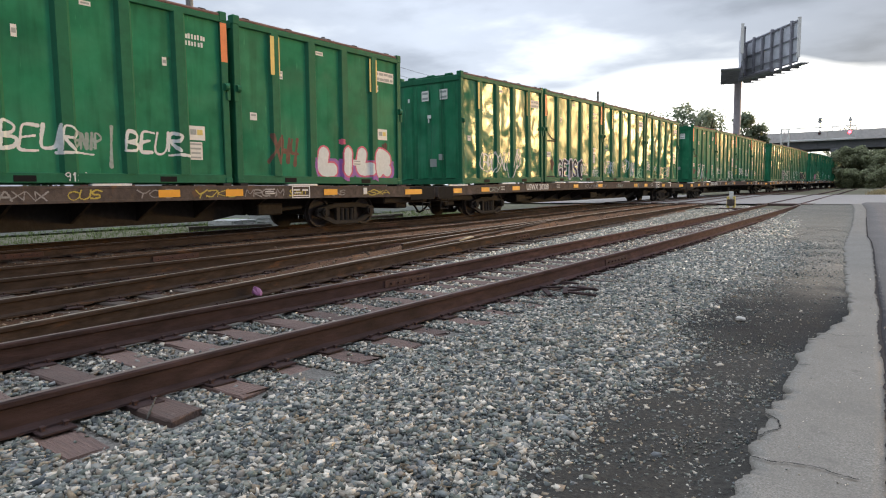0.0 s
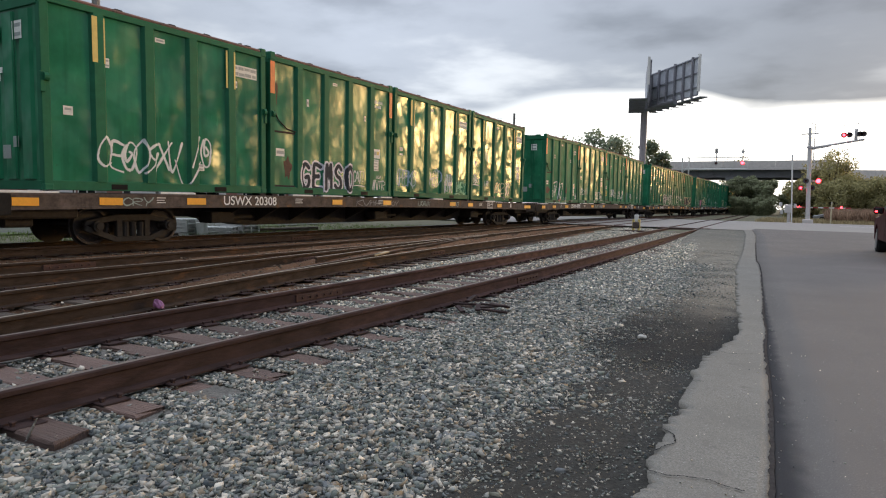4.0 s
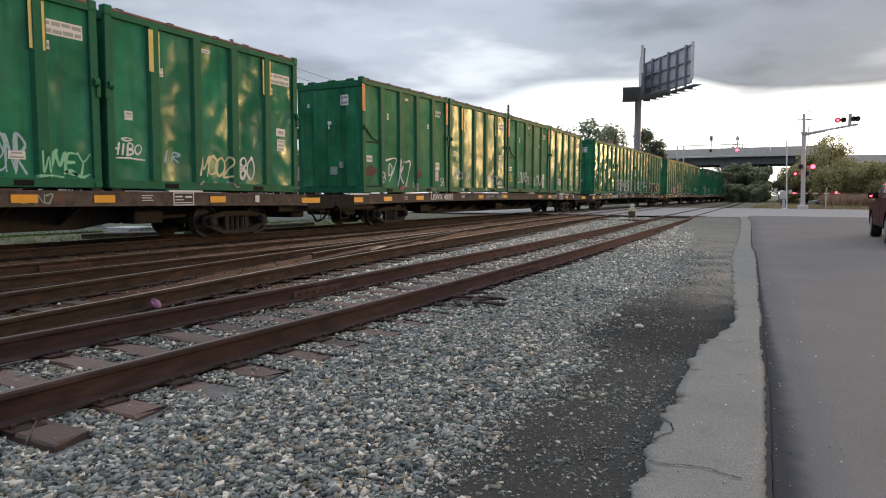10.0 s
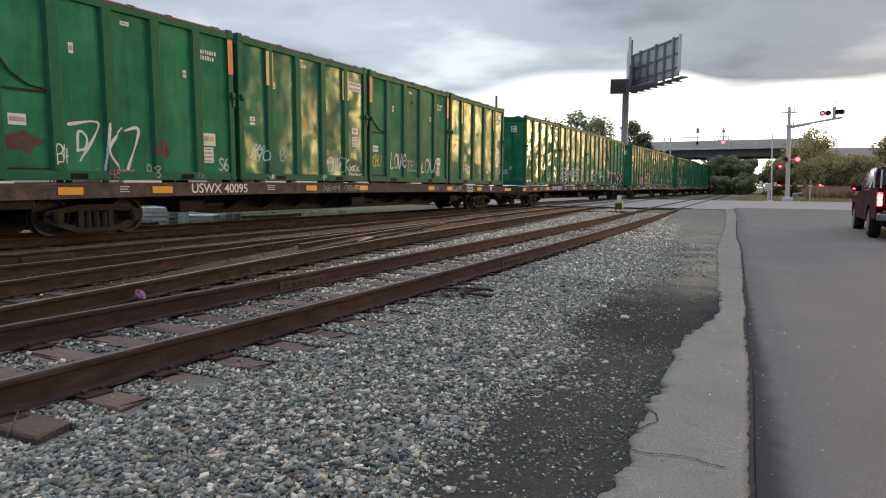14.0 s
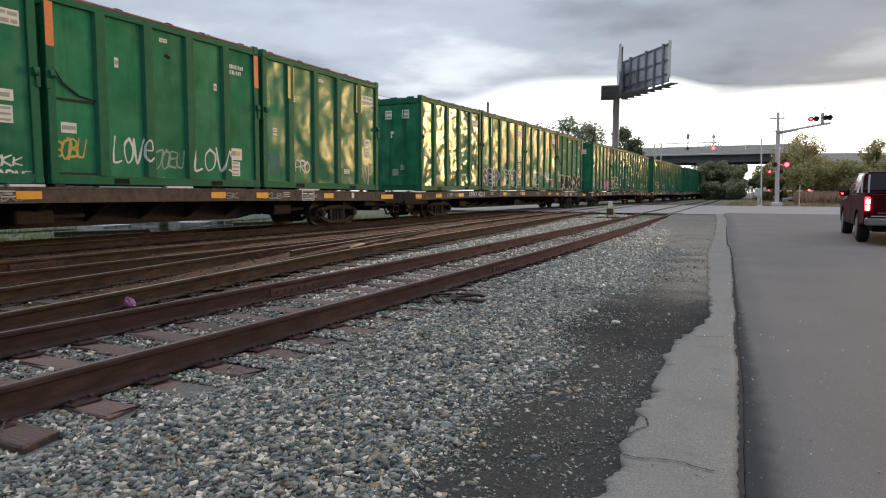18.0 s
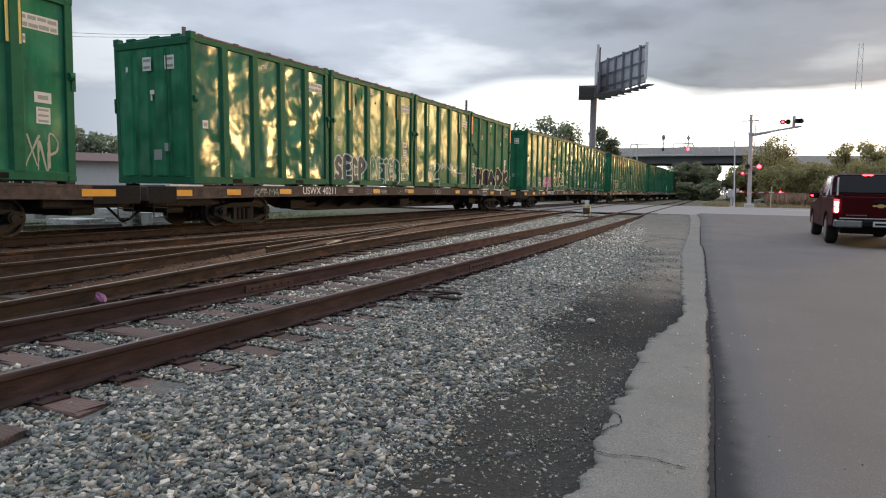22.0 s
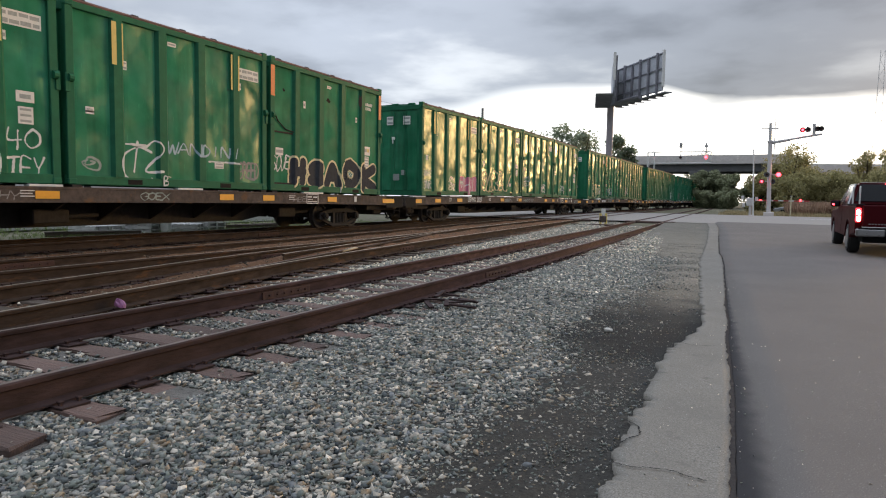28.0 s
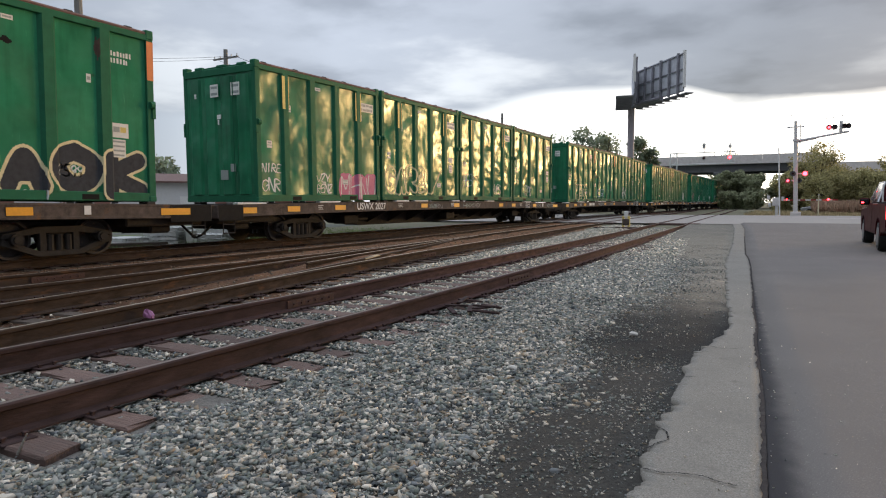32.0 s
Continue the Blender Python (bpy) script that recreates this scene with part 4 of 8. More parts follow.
# ---- loose ballast stones ----
def stones(name, n, place, size, mat, label, seed, flat=0.75, sink=0.35):
    rng = np.random.default_rng(seed)
    block = np.array([(x, y, z) for x in (-1, 1) for y in (-1, 1) for z in (-1, 1)], float) * 0.68
    tri = np.array([(0, 1, 3), (0, 3, 2), (4, 6, 7), (4, 7, 5), (0, 4, 5), (0, 5, 1), (2, 3, 7), (2, 7, 6), (0, 2, 6), (0, 6, 4), (1, 5, 7), (1, 7, 3)])
    nv, nf = 8, 12
    P = np.array([place(rng) for _ in range(n)])
    r = size[0] + (size[1] - size[0]) * rng.random(n) ** 2.0
    sc = np.stack([rng.uniform(0.8, 1.5, n), rng.uniform(0.7, 1.15, n), flat * rng.uniform(0.6, 1.15, n)], -1) * r[:, None]
    V = (block[None] * rng.uniform(0.62, 1.15, (n, nv, 1)) + rng.normal(0, 0.27, (n, nv, 3))) * sc[:, None]
    a, b = rng.uniform(0, 2 * np.pi, n), rng.normal(0, 0.7, n)
    ca, sa, cb, sb = np.cos(a), np.sin(a), np.cos(b), np.sin(b)
    y, z = V[..., 1] * cb[:, None] - V[..., 2] * sb[:, None], V[..., 1] * sb[:, None] + V[..., 2] * cb[:, None]
    x = V[..., 0]
    W = np.stack([x * ca[:, None] - y * sa[:, None], x * sa[:, None] + y * ca[:, None], z], -1)
    W += P[:, None] + np.array([0, 0, 1.0]) * (r * (flat - sink))[:, None, None] * 0.7
    me = bpy.data.meshes.new(name)
    me.vertices.add(nv * n)
    me.vertices.foreach_set("co", W.astype(np.float32).ravel())
    me.loops.add(3 * nf * n)
    F = (tri[None] + nv * np.arange(n)[:, None, None]).astype(np.int32)
    me.loops.foreach_set("vertex_index", F.ravel())
    me.polygons.add(nf * n)
    me.polygons.foreach_set("loop_start", np.arange(0, 3 * nf * n, 3, dtype=np.int32))
    me.update(calc_edges=True)
    me.materials.append(mat)
    return tagged(new(name, me), label=label, category="gravel", kind="stuff")


def near_bank(rng):
    while True:
        y = 0.45 + 15.8 * rng.random() ** 1.35
        edge = lerp_rows(GRAVEL, y) + ragged(y, 0.8, 0.25) + 0.02
        x = -3.85 + rng.random() * (edge + 1.1 + 3.85)
        over = x - edge
        tie_top = x < -3.3 and y < 10 and min(abs(y - q) for q in TIES[10]) < 0.14 and rng.random() < 0.985 - 0.07 * max(0, y - 4.5)
        if not tie_top and (over < -0.3 or rng.random() < math.exp(-9.0 * max(0, over + 0.12)) * (0.35 + 1.3 * max(0, noise.noise((x * 1.6, y * 1.6, 3)) + 0.3))):
            if x < lerp_rows(STRIP, y) - 0.02:
                return x, y, max(bed_height(x, y), lift(y) - 0.016)


def behind_bank(rng):
    y = 0.5 - 6.2 * rng.random()
    edge = lerp_rows(GRAVEL, y) + ragged(y, 0.8, 0.25)
    x = -3.85 + rng.random() * (edge + 3.85) + rng.exponential(0.12)
    return x, y, bed_height(x, y)


def inside_t1(rng, lo=-3, hi=6.2):
    while True:
        y = lo + (hi - lo) * rng.random() ** 1.2 + 0.5 * rng.random()
        x = t1(y) + rng.uniform(-0.72, 0.72)
        q = min(abs(y - k) for k in TIES[10])
        if q > 0.125 or rng.random() < 0.12:
            return x, y, bed_height(x, y) + 0.008


def wedge(rng):
    while True:
        y = 3 + 33 * rng.random() ** 1.3
        x = t1(y) - 0.85 - rng.random() * 3.2
        keep = smooth(3.5, 8.0, y) * smooth(t2(y) + 0.8, t2(y) + 1.3, x) + 0.08
        if rng.random() < keep:
            return x, y, bed_height(x, y) + 0.004


def far_bank(rng):
    y = 9 + 27 * rng.random()
    lo = t1(y) + 0.85
    x = lo + rng.random() * (lerp_rows(GRAVEL, y) + 0.5 - lo)
    return x, y, bed_height(x, y)


def brown_zone(rng):
    y = 2 + 26 * rng.random() ** 1.4
    x = -13.6 + rng.random() * (min(-5.7, t2(y) + 1.2) + 13.6)
    return x, y, packed_height(x, y) - 0.004


def grit(rng):
    while True:
        y = 1.6 + 20 * rng.random() ** 1.4
        a, b = lerp_rows(GRAVEL, y) - 0.3, lerp_rows(STRIP, y) - 0.03
        x = a + rng.random() * (b - a)
        damp = smooth(5.4, 6.2, y) * smooth(14, 11, y) * smooth(-1.75, -1.35, x + 0.06 * max(0, y - 8))
        if rng.random() < (0.25 + 0.75 * max(0, noise.noise((x * 2.5, y * 2.5, 8)) + 0.35)) * (1 - 0.85 * damp):
            return x, y, lift(y) - 0.012


stones("ballast_stones", 86000, near_bank, (0.008, 0.026), M["stone"], "loose grey and white crushed ballast stones", 11)
stones("ballast_stones", 9000, behind_bank, (0.012, 0.030), M["stone"], "crushed ballast stones further back along the track", 17)
stones("ballast_stones", 6000, inside_t1, (0.010, 0.025), M["stone"], "grey ballast stones between the rails", 12)
stones("ballast_stones", 11000, lambda rng: inside_t1(rng, 5.9, 31.6), (0.011, 0.026), M["stone_pale"], "pale ballast stones between rails further along", 20)
stones("ballast_stones", 24000, wedge, (0.013, 0.030), M["stone_pale"], "pale ballast stones between two tracks", 14)
stones("ballast_stones", 24000, far_bank, (0.012, 0.030), M["stone_pale"], "pale ballast stones further along the bank", 13)
stones("brown_ballast", 12000, brown_zone, (0.010, 0.028), M["stone_brown"], "rust-brown stones under the main tracks", 15)
def road_grit(rng):
    y = 1.8 + 9 * rng.random() ** 1.5
    x = seam(y) + 0.02 + 1.3 * rng.random() ** 2.2 if rng.random() < 0.6 else lerp_rows(STRIP, y) + 0.12 + rng.random() * (seam(y) - lerp_rows(STRIP, y) - 0.14)
    return x, y, lift(y) + 0.024


def thin_edge(rng):
    """Small stones thinning out from the bank over the dirt."""
    while True:
        y = -3.0 + 18.8 * rng.random() ** 1.1
        edge = lerp_rows(GRAVEL, y) + ragged(y, 0.8, 0.25)
        x = edge - 0.35 + rng.random() * 1.5
        if x < lerp_rows(STRIP, y) - 0.03 and rng.random() < math.exp(-2.7 * max(0, x - edge + 0.1)) * (0.3 + 1.3 * max(0, noise.noise((x * 2.1, y * 2.1, 6)) + 0.3)):
            return x, y, lift(y) - 0.012


stones("shoulder_gravel", 18000, thin_edge, (0.004, 0.013), M["stone"], "small stones thinning out over the dirt shoulder", 19)
stones("road_grit", 520, road_grit, (0.002, 0.0055), M["stone_pale"], "fine pale grit strewn along the road edge", 18)
stones("shoulder_grit", 13000, grit, (0.003, 0.009), M["stone"], "fine grit scattered over the dirt shoulder", 16)


# ---- litter ----
M["pale_rock"] = material("pale_rock", (0.40, 0.38, 0.34), 0.9, vary=0.2, fine=40, coarse=8, bump=0.4, bump_scale=60)


def build_litter():
    bm = bmesh.new()
    rng = random.Random(5)
    bmesh.ops.create_icosphere(bm, subdivisions=2, radius=0.075)
    for v in bm.verts:
        v.co = Vector((v.co.x * 1.1, v.co.y * 0.7, v.co.z * 0.8 + 0.5 * max(0, 0.05 - abs(v.co.x)))) * rng.uniform(0.65, 1.2)
    ob = part("crumpled_bag", bm, material("violet_plastic", (0.30, 0.12, 0.24), 0.45, vary=0.2, fine=10, coarse=3, bump=0.4, bump_scale=20), at=pose(-6.40, 4.74, 0.07) @ Matrix.Diagonal((0.85, 0.85, 1.0, 1)))
    tagged(ob, label="crumpled violet plastic bag lying between rails", category="litter")
    bm = rod(bmesh.new(), (0, 0, 0), (0.02, 0.03, 0.12), 0.010, 5, 0.004)
    tagged(part("wood_splinter", bm, M["old_asphalt"], at=pose(-3.62, 1.86, -0.01, 0, 12, 0)), label="pale splinter of wood standing in the ballast", category="litter")
    for x, y, r, sd in ((-1.40, 6.50, 0.036, 1), (-1.95, 4.70, 0.032, 2), (-2.6, 5.9, 0.028, 3)):
        bm = bmesh.new()
        bmesh.ops.create_icosphere(bm, subdivisions=2, radius=r)
        r2 = random.Random(sd)
        for v in bm.verts:
            v.co = Vector((v.co.x * 1.35, v.co.y, v.co.z * 0.62)) * r2.uniform(0.85, 1.12)
        tagged(part("stone", bm, M["pale_rock"], at=pose(x, y, 0.018)), label="single pale stone on the dark shoulder", category="stone")
    heap = empty("wood_scraps", at=pose(-3.45, 7.1, 0.0), label="heap of reddish broken wood beside the rail", category="litter")
    for k in range(9):
        a = rng.uniform(0, 6.28)
        bm = bmesh.new()
        box(bm, -0.16, 0.16, -0.03, 0.03, 0, 0.02, 0.004, pose(rng.uniform(-0.3, 0.3), rng.uniform(-0.3, 0.3), 0.01 + 0.012 * k, rng.uniform(-8, 8), rng.uniform(-8, 8), math.degrees(a)))
        part("splinter", bm, M["rust_rail"], heap)


build_litter()


def build_switch_stand():
    root = empty("switch_stand", at=pose(-7.2, 31.4, 0.06), label="small weathered yellow and white switch stand", category="switch stand")
    part("base", cbox(-0.5, 0.5, -0.18, 0.18, 0, 0.1, 0.02), M["tie"], root)
    for x in (-0.13, 0.13):
        part("leg", cbox(x - 0.05, x + 0.05, -0.06, 0.06, 0.1, 0.62, 0.01), M["yellow"], root, "yellow painted leg")
    part("housing", cbox(-0.16, 0.16, -0.12, 0.12, 0.2, 0.5, 0.03), M["sill"], root)
    part("target", cbox(-0.1, 0.1, -0.02, 0.02, 0.55, 0.85, 0.01), M["white"], root, "white target plate")
    part("throw_rod", rod(bmesh.new(), (0.2, 0, 0.05), (-1.6, 0.1, 0.05), 0.025, 6), M["rust_rail"], root)


build_switch_stand()


# ---- the train ----
PITCH, CLEN, CWID, CHGT, CSTEP = 28.0, 6.06, 2.9, 3.86, 6.21
FACE = -13.33                      # near side of the containers
TRACK_X = FACE - CWID / 2 + 0.12   # middle of the train's track
DECK = 1.30


def camber(y):
    """Rise of the flatcar deck at y along it."""
    u = (y + 1.5) / 27.7
    return 0.11 * (1 - (2 * u - 1) ** 2)


def hat(bm, x, y, z0, z1, w, d, out):
    """A pressed rib: a shallow trapezoid that stands proud of a panel, facing out along x."""
    poly = [(y - w / 2, 0), (y - w * 0.3, d), (y + w * 0.3, d), (y + w / 2, 0)]
    lo = [bm.verts.new((x + out * q, p, z0)) for p, q in poly]
    hi = [bm.verts.new((x + out * q, p, z1)) for p, q in poly]
    fs = [bm.faces.new((lo[i], lo[i + 1], hi[i + 1], hi[i])) for i in range(3)] + [bm.faces.new(lo), bm.faces.new(hi)]
    bmesh.ops.recalc_face_normals(bm, faces=fs)
    return bm


def build_container():
    """Origin at the middle of the end that comes first, on the underside; y runs along it, x to the camera's side."""
    root = empty("waste_container", label="tall green ribbed steel waste container on a flatcar", category="container", group="waste containers on the train")
    W, L, H, R = CWID / 2 - 0.075, CLEN, CHGT, 0.075
    ribs = [L * k / 5 for k in (1, 2, 3, 4)]
    for side in (1, -1):
        bm = cbox(side * W - 0.015, side * W + 0.015, 0.1, L - 0.1, 0.2, H - 0.14)
        part("side_panel", bm, M["green"], root)
        for y in ribs:
            part("rib", hat(bmesh.new(), side * (W + 0.015), y, 0.19, H - 0.13, 0.36, R, side), M["green_rib"], root)
        bm = cbox(side * W - 0.06 * side, side * (W + 0.08), 0.12, L - 0.12, H - 0.15, H - 0.01, 0.012)
        top = part("top_rail", bm, M["green_rib"], root)
        tb = bmesh.new()
        rod(tb, (side * (W + 0.03), 0.15, H + 0.02), (side * (W + 0.03), L - 0.15, H + 0.02), 0.045, 8)
        part("tarp_tube", tb, M["tarp"], root, "faded reddish-brown tarpaulin tube")
        bm = cbox(side * W - 0.05 * side, side * (W + 0.07), 0.12, L - 0.12, 0.0, 0.2, 0.012)
        part("bottom_rail", bm, M["green_rib"], root)
        # fork pockets as flat plates, the shade inside them put into black colour
        for y in (1.62, 4.44):
            pocket = cbox(side * (W + 0.066), side * (W + 0.076), y - 0.19, y + 0.19, 0.03, 0.145)
            part("fork_pocket", pocket, M["black"], root, "fork pocket opening drawn as a flat black plate")
        for y in (0.09, L - 0.09):
            part("corner_post", cbox(side * (W - 0.08), side * (W + 0.075), y - 0.09, y + 0.09, 0.1, H - 0.1, 0.012), M["green_rib"], root)
            for z0, z1 in ((0.0, 0.135), (H - 0.12, H + 0.1)):
                part("corner_casting", cbox(side * (W - 0.11), side * (W + 0.088), y - 0.1, y + 0.1, z0, z1, 0.02), M["green_rib"], root)
        # latch and chain gear half way up at the ends
        for y in (0.02, L - 0.02):
            b2 = bmesh.new()
            disc(b2, (side * (W + 0.09), y + (0.06 if y < 1 else -0.06), H * 0.58), (0, 1, 0), 0.085, 0.1, 10)
            box(b2, side * (W + 0.05), side * (W + 0.1), y - 0.05, y + 0.05, H * 0.58 - 0.3, H * 0.58 + 0.1, 0.01)
            part("door_latch", b2, M["green_rib"], root)
    for y, s in ((0.03, -1), (L - 0.03, 1)):
        bm = cbox(-W + 0.05, W - 0.05, y - 0.02, y + 0.02, 0.15, H - 0.12)
        end = part("end_panel", bm, M["green"], root)
        for x in (-0.95, -0.32, 0.32, 0.95):
            b2 = bmesh.new()
            poly = [(x - 0.24, 0), (x - 0.17, 0.045), (x + 0.17, 0.045), (x + 0.24, 0)]
            lo = [b2.verts.new((p, y + s * (0.02 + q), 0.22)) for p, q in poly]
            hi = [b2.verts.new((p, y + s * (0.02 + q), H - 0.28)) for p, q in poly]
            fs = [b2.faces.new((lo[i], lo[i + 1], hi[i + 1], hi[i])) for i in range(3)] + [b2.faces.new(lo), b2.faces.new(hi)]
            bmesh.ops.recalc_face_normals(b2, faces=fs)
            part("end_rib", b2, M["green"], root)
        part("end_header", cbox(-W, W, y - 0.05, y + 0.05, H - 0.22, H - 0.02, 0.012), M["green_rib"], root)
        part("end_sill", cbox(-W, W, y - 0.045, y + 0.045, 0.0, 0.2, 0.012), M["green_rib"], root)
        part("locking_bar", rod(bmesh.new(), (0.62, y + s * 0.085, 0.25), (0.62, y + s * 0.085, H - 0.3), 0.014, 6), M["green_rib"], root)
    # lid
    bm = bmesh.new()
    prism(bm, [(-W, H - 0.03), (-W * 0.6, H + 0.03), (0, H + 0.05), (W * 0.6, H + 0.03), (W, H - 0.03)], "y", 0.06, L - 0.06)
    part("lid", bm, M["green_rib"], root)
    rng = random.Random(3)
    for y in span(0.5, L - 0.5, 1.25):
        for side in (1, -1):
            q = rng.uniform(-0.2, 0.2)
            part("lid_clamp", cbox(side * (W - 0.06), side * (W + 0.06), y + q - 0.1, y + q + 0.1, H, H + 0.085, 0.02), M["steel_dark"], root)
    for x in (-0.8, 0.1, 0.9):
        part("end_clamp", cbox(x - 0.16, x + 0.16, 0.0, 0.12, H - 0.02, H + 0.07, 0.02), M["green_rib"], root)
    return root


def wheel_profile(bm, x, s):
    """A cast railway wheel at x, flange to the inside (s: +1 outside is +x)."""
    ring = [(0.075, 0.455), (0.05, 0.455), (0.045, 0.425), (-0.06, 0.415), (-0.06, 0.36), (0.0, 0.33), (0.0, 0.14), (-0.05, 0.12), (-0.05, 0.0)]
    n = 24
    rows = []
    for u, r in ring:
        rows.append([bm.verts.new((x - s * u, r * math.cos(2 * math.pi * k / n), r * math.sin(2 * math.pi * k / n))) for k in range(n)] if r > 0 else [bm.verts.new((x - s * u, 0, 0))])
    for a, b in zip(rows, rows[1:]):
        for k in range(n):
            if len(b) == 1:
                bm.faces.new((a[k], a[(k + 1) % n], b[0]))
            else:
                bm.faces.new((a[k], a[(k + 1) % n], b[(k + 1) % n], b[k]))
    c = bm.verts.new((x - s * 0.075, 0, 0))
    for k in range(n):
        bm.faces.new((rows[0][(k + 1) % n], rows[0][k], c))


def build_bogie(root, y):
    bm = cbox(-0.95, 0.95, y - 0.2, y + 0.2, 0.62, 0.86, 0.03)
    bog = part("bogie", bm, M["steel_dark"], root)
    for side in (1, -1):
        x = side * 0.98
        b2 = bmesh.new()
        # cast side frame: arched top chord, dipped bottom chord, two columns round the springs
        for poly in ([(-1.17, 0.63), (-1.13, 0.74), (-0.45, 0.87), (0.45, 0.87), (1.13, 0.74), (1.17, 0.63), (0.45, 0.73), (-0.45, 0.73)],
                     [(-1.17, 0.52), (-1.14, 0.64), (-0.42, 0.37), (0.42, 0.37), (1.14, 0.64), (1.17, 0.52), (0.46, 0.25), (-0.46, 0.25)],
                     [(-0.42, 0.36), (-0.28, 0.36), (-0.28, 0.75), (-0.42, 0.75)], [(0.28, 0.36), (0.42, 0.36), (0.42, 0.75), (0.28, 0.75)]):
            prism(b2, [(y + u, w) for u, w in poly], "x", x - 0.06, x + 0.06, 0.012)
        part("side_frame", b2, M["steel_dark"], bog)
        for q in (-0.9, 0.9):
            b3 = disc(bmesh.new(), (x + side * 0.07, y + q, 0.62), (1, 0, 0), 0.125, 0.16, 12)
            disc(b3, (x + side * 0.16, y + q, 0.62), (1, 0, 0), 0.08, 0.05, 8)
            part("bearing_cap", b3, M["steel_dark"], bog)
        for q in (-0.19, 0.0, 0.19):
            b3 = bmesh.new()
            rod(b3, (x + side * 0.02, y + q, 0.37), (x + side * 0.02, y + q, 0.70), 0.07, 8)
            part("spring", b3, M["steel_dark"], bog)
    sets = []
    for q in (-0.9, 0.9):
        b2 = bmesh.new()
        wheel_profile(b2, 0.79, 1)
        wheel_profile(b2, -0.79, -1)
        rod(b2, (-0.95, 0, 0), (0.95, 0, 0), 0.08, 10)
        sets.append(part("wheelset", b2, M["wheel"], bog, "rusty steel wheels on an axle", at=Matrix.Translation((0, y + q, 0.62))))
    return bog


M["wheel"] = material("dull_wheel_steel", (0.034, 0.028, 0.026), 0.75, metal=0.1, vary=0.4, fine=10, coarse=2.5, bump=0.2, stain=(0.11, 0.06, 0.04), stain_at=0.58)


def build_flatcar():
    root = empty("flatcar", label="long rusty dark steel flatcar carrying four containers", category="railway wagon", group="flatcars of the train")
    ys = span(-1.5, 26.2, 1.385)
    half = 1.42
    for side in (1, -1):
        v, f = [], []
        prof = [(half - 0.10, 0.0), (half, 0.0), (half, -0.05), (half - 0.006, -0.055), (half - 0.006, -0.275), (half, -0.28), (half, -0.33), (half - 0.10, -0.33)]
        n = len(prof)
        for y in ys:
            for u, w in prof:
                v.append((side * u, y, DECK + camber(y) + w))
        for j in range(len(ys) - 1):
            for i in range(n):
                a, b = j * n + i, j * n + (i + 1) % n
                f.append((a, b, b + n, a + n) if side > 0 else (a + n, b + n, b, a))
        f += [tuple(range(n)), tuple((len(ys) - 1) * n + i for i in range(n))]
        mesh_part("side_sill", v, f, M["sill"], root, "rust-stained dark side sill")
    v, f = [], []
    for y in ys:
        z = DECK + camber(y)
        v += [(-half + 0.1, y, z - 0.01), (half - 0.1, y, z - 0.01), (half - 0.1, y, z - 0.06), (-half + 0.1, y, z - 0.06)]
    for j in range(len(ys) - 1):
        for i in range(4):
            a, b = 4 * j + i, 4 * j + (i + 1) % 4
            f.append((a, b, b + 4, a + 4))
    mesh_part("deck", v, f, M["steel_dark"], root)
    # fish-bellied centre sill
    bm = bmesh.new()
    prism(bm, [(-1.3, 0.8), (4.6, 0.78), (6.2, 0.52), (18.5, 0.52), (20.1, 0.78), (26.0, 0.8), (26.0, 1.24), (12.3, 1.33), (-1.3, 1.24)], "x", -0.33, 0.33)
    part("centre_sill", bm, M["steel_dark"], root)
    for y in span(5.2, 19.5, 1.43):
        bm = bmesh.new()
        prism(bm, [(-1.36, DECK - 0.05), (1.36, DECK - 0.05), (1.36, DECK - 0.2), (0.33, 0.62), (-0.33, 0.62), (-1.36, DECK - 0.2)], "y", y - 0.03, y + 0.03)
        part("cross_bearer", bm, M["steel_dark"], root)
    for y, s in ((-1.5, -1), (26.2, 1)):
        part("end_sill", cbox(-half, half, y - 0.06, y + 0.06, DECK - 0.36, DECK + 0.0, 0.015), M["sill"], root)
        bm = cbox(-0.09, 0.09, y - 0.05, y + s * 0.42, 0.82, 0.98, 0.02)
        box(bm, -0.16, 0.16, y + s * 0.22, y + s * 0.44, 0.76, 1.02, 0.03)
        part("coupler", bm, M["steel_dark"], root)
        bm = bmesh.new()
        tube(bm, [(0.75, y - s * 0.5, 0.92), (0.75, y - s * 0.2, 0.66), (0.72, y, 0.5), (0.66, y + s * 0.12, 0.44), (0.58, y + s * 0.2, 0.47)], 0.032, 7)
        part("air_hose", bm, M["black"], root)
        for side in (1, -1):
            bm = bmesh.new()
            yy = y - s * 0.35
            for z in (0.55, 0.78):
                rod(bm, (side * 1.38, yy - 0.2, z), (side * 1.38, yy + 0.2, z), 0.014, 6)
            for q in (-0.2, 0.2):
                rod(bm, (side * 1.38, yy + q, 0.53), (side * 1.38, yy + q, DECK - 0.1), 0.014, 6)
            part("sill_step", bm, M["steel_dark"], root)
    for y0_, y1_ in ((-1.42, 0.75), (23.95, 26.12)):
        part("end_frame", cbox(-1.22, 1.22, y0_, y1_, 0.80, DECK - 0.08, 0.04), M["steel_dark"], root)
        part("brake_beam", cbox(-0.7, 1.0, (y0_ + y1_) / 2 - 0.3, (y0_ + y1_) / 2 + 0.3, 0.62, 0.85, 0.05), M["steel_dark"], root)
    for k in range(4):
        for q in (0.16, CLEN - 0.16):
            for side in (1, -1):
                y = k * CSTEP + q
                part("pedestal", cbox(side * 1.05, side * 1.36, y - 0.11, y + 0.11, DECK + camber(y) - 0.02, DECK + camber(y) + 0.055, 0.01), M["steel_dark"], root)
